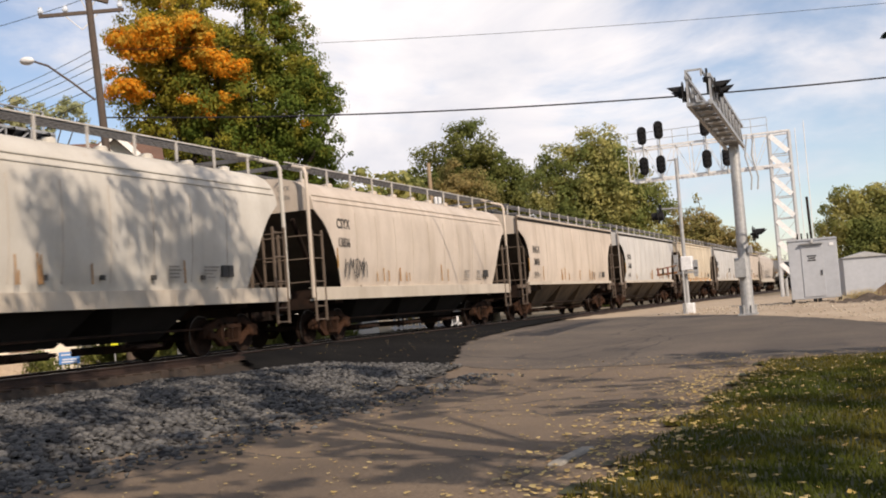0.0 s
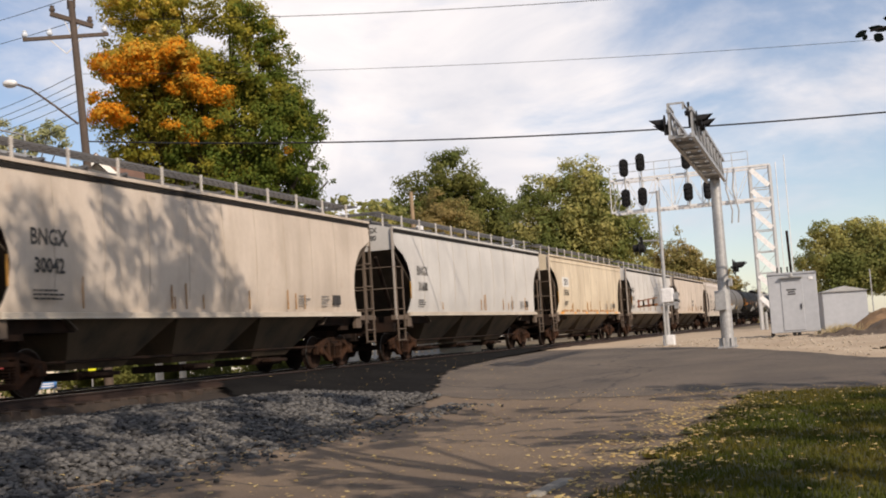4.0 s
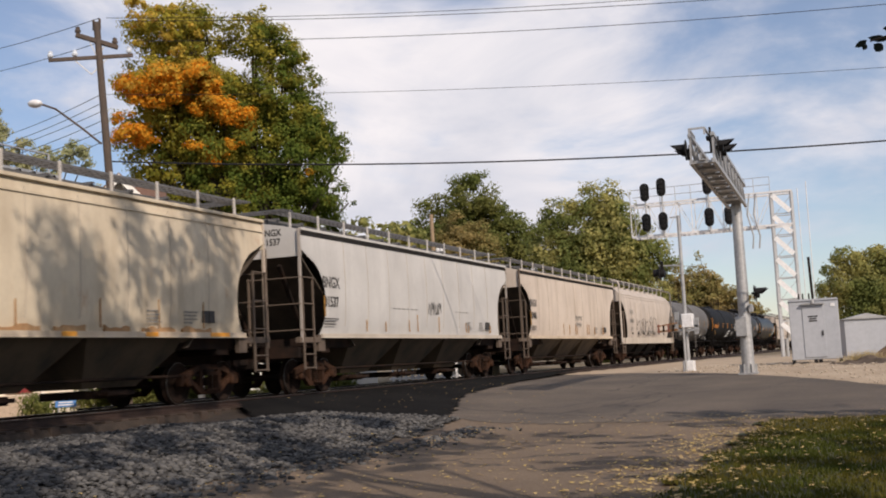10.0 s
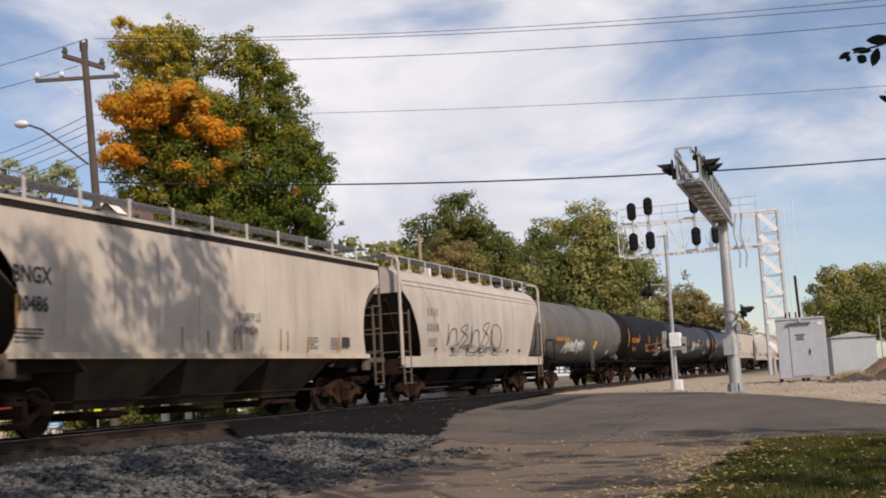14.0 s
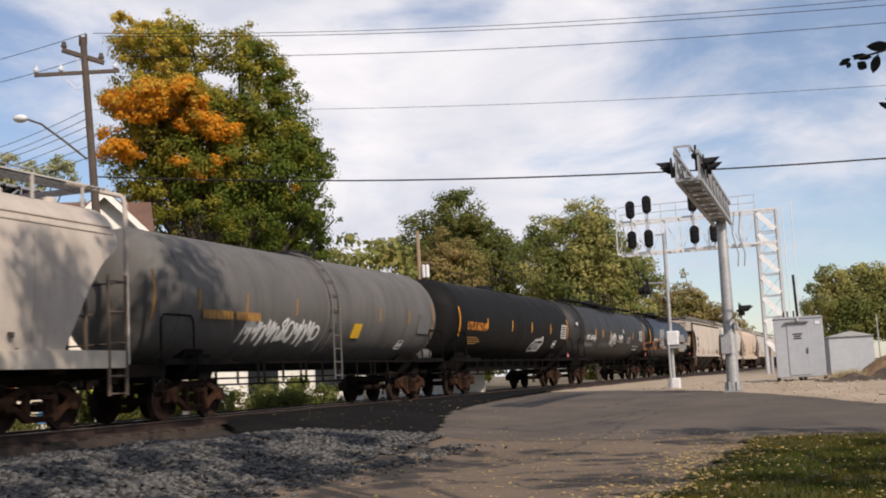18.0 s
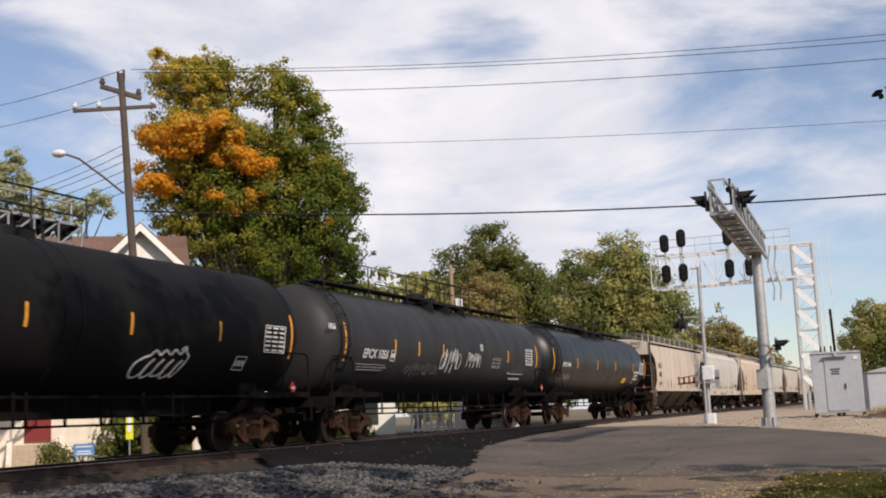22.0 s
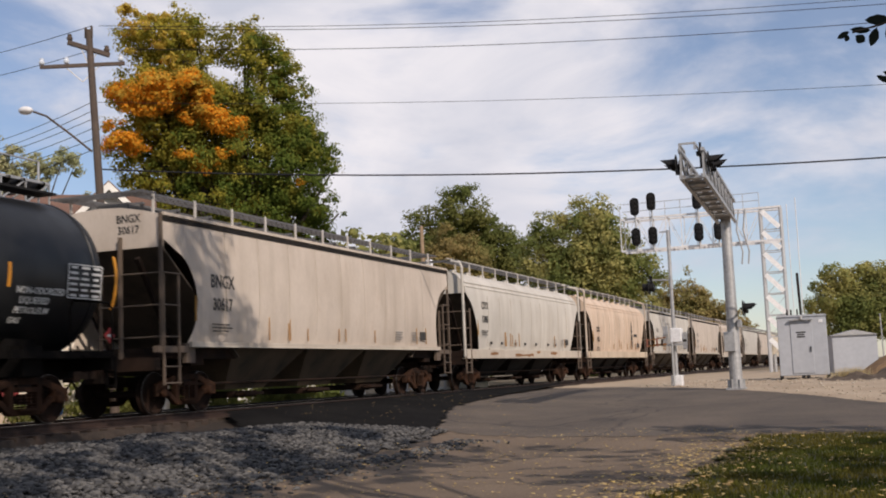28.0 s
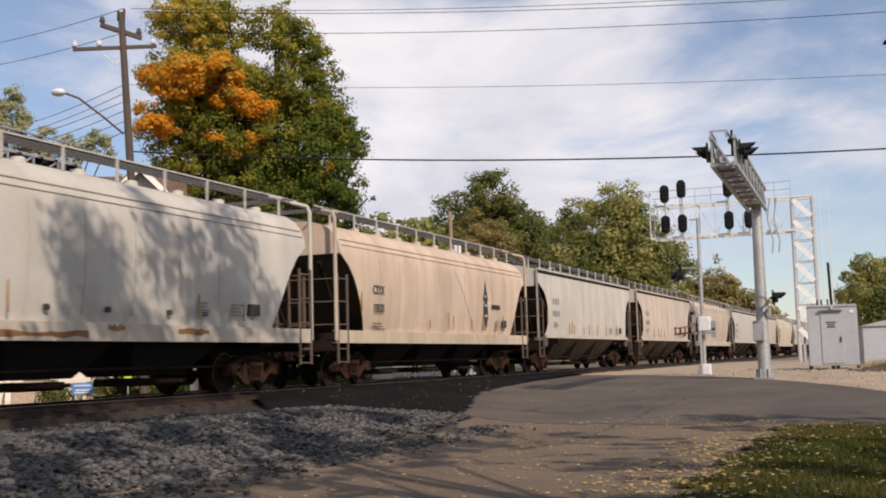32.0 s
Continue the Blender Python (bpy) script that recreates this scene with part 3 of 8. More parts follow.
def shell_mesh(kind, hb):
    """The hopper body: bulging sides, a rounded or ridged roof, arched cut-outs at the ends."""
    if kind == "straight":
        prof = [(1.50, 1.50), (1.545, 1.75), (1.575, 2.05), (1.595, 2.4), (1.60, 2.8), (1.60, 3.2), (1.59, 3.5), (1.58, 3.8), (1.56, 4.06), (1.54, 4.17), (1.10, 4.29), (0.55, 4.39), (0.0, 4.42)]
        top, mid, rad, depth = 3.52, 2.30, 1.24, 1.24
    else:
        prof = [(1.46, 1.42), (1.52, 1.75), (1.565, 2.1), (1.59, 2.5), (1.60, 2.9), (1.595, 3.2), (1.575, 3.5), (1.54, 3.72), (1.525, 3.75), (1.50, 3.83), (1.42, 3.98), (1.28, 4.14), (1.05, 4.28), (0.7, 4.38), (0.3, 4.42), (0.0, 4.43)]
        top, mid, rad, depth = 3.40, 1.75, 1.70, 1.55

    def reach(z):
        if z >= top:
            return hb
        if kind != "straight":
            return hb - 1.50 * ((top - z) / 1.98) ** 0.55
        return hb - depth * math.sqrt(max(0.0, 1 - ((z - mid) / rad) ** 2))
    fine = []
    for (x0, z0), (x1, z1) in zip(prof, prof[1:]):
        n = max(1, int((z1 - z0) / 0.12))
        fine += [(x0 + (x1 - x0) * k / n, z0 + (z1 - z0) * k / n) for k in range(n)]
    fine.append(prof[-1])
    ring = fine + [(-x, z) for x, z in fine[-2::-1]]
    b = B()
    ny = 16
    rows = []
    for x, z in ring:
        e = reach(z)
        rows.append([b.verts.new((x, -e + 2 * e * k / ny, z)) for k in range(ny + 1)])
    for r0, r1 in zip(rows, rows[1:]):
        for k in range(ny):
            b.faces.new((r0[k], r0[k + 1], r1[k + 1], r1[k]))
    for f in b.faces:
        f.smooth = True
    # upright end walls above the arches
    for s in (1, -1):
        up = [b.verts.new((x, s * hb, z)) for x, z in ring if z >= top - 0.02]
        b.faces.new(up)
    me = mesh_of(b, "body")
    return me


def slope_mesh(kind, hb, s):
    """A sloping end sheet."""
    b = B()
    if s:
        v = [(-1.52, s * (hb - 0.03), 3.5), (1.52, s * (hb - 0.03), 3.5), (1.47, s * (hb - 3.1), 1.2), (-1.47, s * (hb - 3.1), 1.2)]
        w = [(x, y - s * 0.06, z) for x, y, z in v]
        vs, ws = [b.verts.new(p) for p in v], [b.verts.new(p) for p in w]
        b.faces.new(vs)
        b.faces.new(ws[::-1])
        for i in range(4):
            b.faces.new((vs[i], vs[(i + 1) % 4], ws[(i + 1) % 4], ws[i]))
    return mesh_of(b, "slope_sheet")


def end_pieces(hb, s):
    """The separate members under a sloping end: name and mesh."""
    out = [("end_sill", box(B(), (0, s * (hb + 0.12), 1.06), (3.0, 0.16, 0.26))),
           ("center_sill", box(B(), (0, s * (hb - 1.3), 1.0), (0.75, 3.0, 0.30))),
           ("bolster_beam", box(B(), (0, s * (hb - 1.55), 1.12), (2.7, 0.5, 0.16))),
           ("shear_plate", box(B(), (0, s * (hb - 1.9), 1.30), (2.7, 2.6, 0.26))),
           ("end_deck", box(B(), (0, s * (hb - 0.55), 1.2), (2.9, 1.2, 0.04)))]
    for x in (-0.9, 0.9):
        out.append(("end_brace", bar(B(), (x, s * (hb - 0.05), 3.3), (x * 0.9, s * (hb - 1.6), 1.2), 0.10, 0.10)))
    return [(name, mesh_of(b, name)) for name, b in out]


def bays_mesh(kind, hb, n):
    """One hopper bay."""
    ln = (2 * (hb - 2.9)) / n
    b = B()
    top, bot = 1.46, 0.46
    tx, bx = (1.47, 0.62) if kind == "straight" else (1.38, 0.55)
    a = [b.verts.new(p) for p in ((tx, -ln / 2, top), (tx, ln / 2, top), (-tx, ln / 2, top), (-tx, -ln / 2, top))]
    c = [b.verts.new(p) for p in ((bx, -ln * 0.25, bot), (bx, ln * 0.25, bot), (-bx, ln * 0.25, bot), (-bx, -ln * 0.25, bot))]
    b.faces.new(a)
    b.faces.new(c)
    for i in range(4):
        b.faces.new((a[i], a[(i + 1) % 4], c[(i + 1) % 4], c[i]))
    return mesh_of(b, "hopper_bay"), ln


def gate_mesh():
    b = B()
    box(b, (0, 0, 0.33), (1.3, 1.15, 0.16))
    box(b, (0.75, 0, 0.34), (0.35, 0.9, 0.08))
    rod(b, (0.75, -0.55, 0.33), (0.75, 0.55, 0.33), 0.03, 6)
    return mesh_of(b, "outlet_gate", False, 0.01)


def seam_mesh(kind):
    b = B()
    prof = [(1.545, 1.75), (1.575, 2.05), (1.595, 2.4), (1.60, 2.8), (1.60, 3.2), (1.59, 3.5), (1.58, 3.8), (1.56, 4.04)] if kind == "straight" else \
        [(1.50, 1.62), (1.565, 2.1), (1.59, 2.5), (1.60, 2.9), (1.595, 3.2), (1.575, 3.5)]
    o = [(x + 0.008, z) for x, z in prof] + [(x - 0.02, z) for x, z in reversed(prof)]
    prism(b, o, -0.007, 0.007)
    return mesh_of(b, "panel_seam")


def letter(car, words, size, y, z, mat, x=1.605, name="lettering", label="", squeeze=0.85):
    me = cached(("txt", words, size, squeeze), lambda: text_mesh(words, size, "lettering", squeeze))
    ob = part(name, me, mat, car, label or "stencilled lettering " + words)
    ob.matrix_basis = Matrix.Translation((x, y, z)) @ Matrix(((0, 0, 1, 0), (1, 0, 0, 0), (0, 1, 0, 0), (0, 0, 0, 1)))
    return ob


def small_print(car, y, z, lines, width, mat, x=1.607, gap=0.075, h=0.035):
    """Unreadable small lettering as bars."""
    b = B()
    rnd = random.Random(int(y * 100) + int(z * 10))
    for i in range(lines):
        p = 0.0
        w = width * rnd.uniform(0.6, 1.0)
        while p < w:
            d = rnd.uniform(0.05, 0.14)
            box(b, (x, y + p + d / 2, z - i * gap), (0.006, d, h))
            p += d + 0.03
    return part("small_lettering", b, mat, car)


def smooth_path(pts, n=5):
    """A rounded line through the points."""
    out = []
    q = [pts[0]] + list(pts) + [pts[-1]]
    for i in range(1, len(q) - 2):
        p0, p1, p2, p3 = q[i - 1], q[i], q[i + 1], q[i + 2]
        for k in range(n):
            t = k / n
            out.append(0.5 * ((2 * p1) + (p2 - p0) * t + (2 * p0 - 5 * p1 + 4 * p2 - p3) * t * t + (3 * p1 - p0 - 3 * p2 + p3) * t ** 3))
    out.append(pts[-1])
    return out


def ribbon(bm, pts, width, lift=0.006):
    """A flat painted line in the plane, with a little thickness."""
    rows = []
    for i, p in enumerate(pts):
        d = pts[min(i + 1, len(pts) - 1)] - pts[max(i - 1, 0)]
        nrm = Vector((-d.y, d.x)).normalized() * width / 2 if d.length > 1e-6 else Vector((0, width / 2))
        a, c = p + nrm, p - nrm
        rows.append((bm.verts.new((a.x, a.y, lift)), bm.verts.new((c.x, c.y, lift)), bm.verts.new((c.x, c.y, 0)), bm.verts.new((a.x, a.y, 0))))
    for r0, r1 in zip(rows, rows[1:]):
        for k in range(4):
            bm.faces.new((r0[k], r0[(k + 1) % 4], r1[(k + 1) % 4], r1[k]))


def tag_lines(w, h, seed, strokes, thick, order=()):
    """Sprayed loops and hooks with no reading, in a w by h patch about the middle."""
    rnd = random.Random(seed)
    line = []
    for k in range(strokes):
        cx = -w / 2 + w * (k + 0.5) / strokes
        s = w / strokes * 0.55
        base = rnd.uniform(-0.06, 0.06) * h
        tall = h * rnd.uniform(0.30, 0.5)
        kind = order[k % len(order)] if order else rnd.randint(0, 3)
        if kind == 0:
            pts = [(-s, -tall), (-s * 0.5, tall), (s * 0.1, -tall * 0.2), (s * 0.6, tall * 0.9), (s, -tall * 0.8)]
        elif kind == 1:
            pts = [(s * math.cos(a), tall * 0.85 * math.sin(a)) for a in (2.4, 3.4, 4.4, 5.4, 6.4, 7.4, 8.4, 9.6, 11.0)]
        elif kind == 2:
            pts = [(-s * 0.6, tall), (-s * 0.8, -tall), (-s * 0.3, tall * 0.3), (s * 0.5, tall * 0.5), (s * 0.7, -tall)]
        else:
            pts = [(s * 0.6, tall), (-s * 0.6, tall * 0.6), (s * 0.5, -tall * 0.1), (-s * 0.5, -tall * 0.9), (s, -tall * 0.6)]
        line += [Vector((cx + p + 0.12 * q, base + q)) for p, q in pts]
    b = B()
    ribbon(b, smooth_path(line), thick)
    return b


def bubble_lines(w, h, thick, n=4):
    """The outline of a row of swollen, leaning letters with no reading, drawn in one line."""
    foot, top = [(-0.5, -0.2), (-0.46, -0.44), (-0.36, -0.5)], []
    for k in range(n):
        x = -0.27 + 0.56 * k / (n - 1)
        # up the gap between two letters and down again, then round the next foot
        foot += [(x, -0.34), (x + 0.05, -0.05), (x + 0.12, 0.12), (x + 0.05, -0.08), (x + 0.02, -0.36), (x + 0.07, -0.5 + 0.06 * (k % 2))]
        top += [(x + 0.02, 0.22 + 0.1 * k / n), (x + 0.10, 0.36 + 0.1 * k / n)]
    line = [Vector((p[0] * w, p[1] * h)) for p in foot + [(0.44, -0.1), (0.5, 0.22), (0.44, 0.34), (0.40, 0.5), (0.32, 0.42)] + top[::-1] + [(-0.36, 0.14), (-0.47, -0.02), (-0.5, -0.2)]]
    b = B()
    ribbon(b, smooth_path(line, 6), thick)
    return b


UPRIGHT = Matrix(((0, 0, 1, 0), (1, 0, 0, 0), (0, 1, 0, 0), (0, 0, 0, 1)))


def scrawl(car, y, z, w, h, mat, seed, x=1.612, thick=0.03, strokes=14, order=()):
    ob = part("sprayed_scrawl", tag_lines(w, h, seed, strokes, thick, order), mat, car, "sprayed paint scrawl")
    ob.matrix_basis = Matrix.Translation((x, y + w / 2, z + h / 2)) @ UPRIGHT
    return ob


def hopper(car, kind, paint, sill_paint, moving, half=PITCH / 2, seams=9, bays=3, frame_paint=None, seam=True):
    """A covered hopper car, straight-sided or round-shouldered."""
    hb = half - 0.95
    key = (kind, round(half, 2))
    frame_paint = frame_paint or (PALELADDER if kind == "straight" else paint)
    part("body", cached(("body",) + key, lambda: shell_mesh(kind, hb)), paint, car, "bulging steel hopper body")
    for s in (1, -1):
        part("slope_sheet", cached(("slope", s) + key, lambda: slope_mesh(kind, hb, s)), SLOPE, car, "grimy sloping end sheet, body colour darkened for shade")
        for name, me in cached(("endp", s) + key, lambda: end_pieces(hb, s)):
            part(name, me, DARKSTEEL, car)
    me, ln = cached(("bay", bays) + key, lambda: bays_mesh(kind, hb, bays))
    gate = cached("gate", gate_mesh)
    for i in range(bays):
        y = -(hb - 2.9) + ln * (i + 0.5)
        part("hopper_bay", me, BAY_GREY if kind == "straight" else BAY_DARK, car, "sloping discharge bay with underbody shade in its colour").location = (0, y, 0)
        part("outlet_gate", gate, DARKSTEEL, car).location = (0, y, 0)
    # side sills
    def sill():
        b = B()
        if kind == "straight":
            h = hb - 0.95
            prism(b, [(1.53, 1.405), (1.63, 1.405), (1.63, 1.435), (1.62, 1.435), (1.62, 1.525), (1.53, 1.525)], -h, h)
        else:
            h = hb + 0.25
            prism(b, [(1.42, 1.13), (1.585, 1.13), (1.585, 1.47), (1.42, 1.47), (1.42, 1.44), (1.535, 1.44), (1.535, 1.16), (1.42, 1.16)], -h, h)
        return mesh_of(b, "side_sill", False, 0.005)
    for s in (1, -1):
        ob = part("side_sill", cached(("sill",) + key, sill), sill_paint, car)
        ob.rotation_euler = (0, 0, 0 if s > 0 else math.pi)
    if kind == "straight":
        for e in (1, -1):
            def gusset():
                b = B()
                box(b, (1.5, e * (hb - 1.0), 1.28), (0.12, 0.34, 0.42))
                box(b, (1.5, e * (hb - 0.35), 1.36), (0.14, 1.1, 0.14))
                return mesh_of(b, "jacking_pad", False, 0.01)
            part("jacking_pad", cached(("gus", e) + key, gusset), LADDER, car)
        # dark strip that draws in the rim's shadow and grime line
        def eave_shade():
            return mesh_of(box(B(), (1.572, 0, 4.085), (0.03, 2 * hb - 0.02, 0.085)), "roof_seam")
        if seam:
            part("roof_seam", cached(("eave_shade",) + key, eave_shade), BAY_DARK, car, "dark strip for the shadow and grime under the roof rim")
        else:
            part("roof_band", cached(("band",) + key, lambda: mesh_of(box(B(), (1.585, 0, 3.93), (0.03, 2 * hb - 0.02, 0.04)), "roof_band")), paint, car)
    # roof edge and walkway
    def eave():
        b = B()
        if kind == "straight":
            box(b, (1.575, 0, 4.185), (0.09, 2 * hb + 0.02, 0.07))
        else:
            box(b, (1.545, 0, 3.74), (0.03, 2 * hb - 0.2, 0.035))
            box(b, (1.49, 0, 3.89), (0.03, 2 * hb - 0.2, 0.035))
        return mesh_of(b, "roof_rim", False, 0.006)
    for s in (1, -1):
        part("roof_rim", cached(("eave",) + key, eave), paint, car).rotation_euler = (0, 0, 0 if s > 0 else math.pi)

    def boards():
        b = B()
        for s in (1, -1):
            n = 60
            for k in range(4):
                box(b, (s * (0.62 + 0.14 * k), 0, 4.70), (0.035, 2 * hb + 0.3, 0.045))
            for k in range(n):
                box(b, (s * 0.83, -hb + 2 * hb * (k + 0.5) / n, 4.70), (0.44, 0.025, 0.03))
        for e in (1, -1):
            for k in range(4):
                box(b, (0, e * (hb - 0.30 + 0.14 * k), 4.70), (2.4, 0.03, 0.04))
        return mesh_of(b, "running_board")
    part("running_board", cached(("rb",) + key, boards), BOARD, car, "grey grating roof walkway")

    if kind == "straight":
        part("hatch_cover", cached(("hatch",) + key, lambda: mesh_of(box(B(), (0, 0, 4.50), (0.80, 2 * hb - 0.9, 0.18)), "hatch_cover")), BOARD, car, "long trough hatch")
        for k in range(12):
            part("hatch_clamp", cached("clamp", lambda: mesh_of(box(B(), (0, 0, 4.61), (0.94, 0.09, 0.06)), "hatch_clamp")), BOARD, car).location.y = -hb + 0.9 + (2 * hb - 1.8) * k / 11
    else:
        lid = cached("lid", lambda: mesh_of(lathe(B(), [(4.30, 0.15), (4.41, 0.15), (4.44, 0.11), (4.45, 0.03)], 12, "z", (0, 0, 0)), "hatch_cover"))
        for k in range(10):
            for x in (0.74, -0.74):
                part("hatch_cover", lid, paint, car).location = (x, -hb + 1.0 + (2 * hb - 2.0) * k / 9, 0)
    n = 11
    def post():
        b = B()
        z0 = 4.22 if kind == "straight" else 4.28
        box(b, (1.07, 0, (z0 + 4.75) / 2), (0.035, 0.06, 4.75 - z0))
        if kind != "straight":
            box(b, (1.07, 0, 4.74), (0.04, 1.75, 0.03))
        return mesh_of(b, "walkway_post")
    me = cached(("post",) + key, post)
    for s in (1, -1):
        for k in range(n):
            ob = part("walkway_post", me, POSTPAINT, car)
            ob.matrix_basis = pose(0, -hb + 0.4 + (2 * hb - 0.8) * k / (n - 1), 0, 0, 0, 0 if s > 0 else 180)
    # panel seams on the street side
    sm = cached(("seam", kind), lambda: seam_mesh(kind))
    for k in range(seams):
        y = -(hb - 2.4) + 2 * (hb - 2.4) * k / (seams - 1)
        part("panel_seam", sm, SEAM, car).location = (0, y, 0)
    # ladders and end posts
    for e in (1, -1):
        y = e * (hb + 0.02)
        if kind == "straight":
            def lad():
                b = B()
                bar(b, (1.58, 0.0, 0.62), (1.58, 0.0, 2.97), 0.045, 0.045)
                bar(b, (1.58, -0.55, 0.62), (1.58, -0.55, 2.97), 0.045, 0.045)
                for z in [0.66, 1.0, 1.62, 2.28, 2.95]:
                    rod(b, (1.60, -0.58, z), (1.60, 0.03, z), 0.017, 6)
                return mesh_of(b, "corner_ladder")
            def end_lad():
                b = B()
                bar(b, (0.55, 0.04, 1.15), (0.55, 0.04, 3.75), 0.085, 0.06)
                for z in (1.62, 2.28, 2.95):
                    rod(b, (0.0, 0.06, z), (1.57, 0.06, z), 0.017, 6)
                bar(b, (0.05, 0.04, 1.15), (0.05, 0.04, 3.0), 0.05, 0.05)
                return mesh_of(b, "end_ladder")
        else:
            def lad():
                b = B()
                bar(b, (1.58, -0.35, 0.60), (1.58, -0.35, 2.95), 0.05, 0.05)
                bar(b, (1.58, 0.2, 0.60), (1.58, 0.2, 2.95), 0.05, 0.05)
                for z in [0.64, 0.98, 1.62, 2.22, 2.82]:
                    rod(b, (1.58, -0.38, z), (1.58, 0.24, z), 0.018, 6)
                return mesh_of(b, "corner_ladder")
            def end_lad():
                b = B()
                bar(b, (0.60, 0.22, 1.2), (0.60, 0.22, 2.9), 0.06, 0.06)
                bar(b, (0.15, 0.22, 1.2), (0.15, 0.22, 2.9), 0.05, 0.05)
                for z in (1.62, 2.22, 2.82):
                    rod(b, (0.12, 0.24, z), (1.56, 0.22, z), 0.018, 6)
                return mesh_of(b, "end_ladder")
        def post_up():
            if kind == "straight":
                return mesh_of(bar(B(), (1.55, 0.03, 1.3), (1.55, 0.03, 4.20), 0.07, 0.06), "corner_post")
            return mesh_of(tube(B(), [(1.05, -0.9, 4.72), (1.05, -0.15, 4.72), (1.12, 0.10, 4.66), (1.50, 0.24, 4.55), (1.56, 0.26, 4.40), (1.56, 0.26, 1.2)], 0.05, 8), "corner_post")
        ob = part("corner_ladder", cached(("lad", kind), lad), LADDER, car, "grimy steel end ladder")
        ob2 = part("end_ladder", cached(("elad", kind), end_lad), LADDER, car, "grimy steel ladder on the end")
        ob3 = part("corner_post", cached(("cpost", kind), post_up), frame_paint, car)
        for o in (ob, ob2, ob3):
            o.location = (0, y, 0)
            if e < 0:
                o.scale = (1, -1, 1)
    for e in (1, -1):
        add_truck(car, e * (half - 2.55), moving)
    add_coupler(car, half)
    # brake pipe under the sill
    part("brake_pipe", cached(("pipe",) + key, lambda: mesh_of(rod(B(), (1.0, -hb + 2, 0.62), (1.0, hb - 2, 0.62), 0.03, 6), "brake_pipe")), DARKSTEEL, car)


def tank_mesh(hl, r):
    b = B()
    prof = [(-hl, 0.02), (-hl + 0.05, r * 0.35), (-hl + 0.16, r * 0.64), (-hl + 0.34, r * 0.86), (-hl + 0.55, r * 0.965), (-hl + 0.78, r)]
    full = prof + [(-hl + 0.78 + (2 * hl - 1.56) * k / 10, r) for k in range(1, 10)] + [(-y, q) for y, q in reversed(prof)]
    lathe(b, full, 48, "y", (0, 0, 2.74))
    return mesh_of(b, "tank_shell", True)


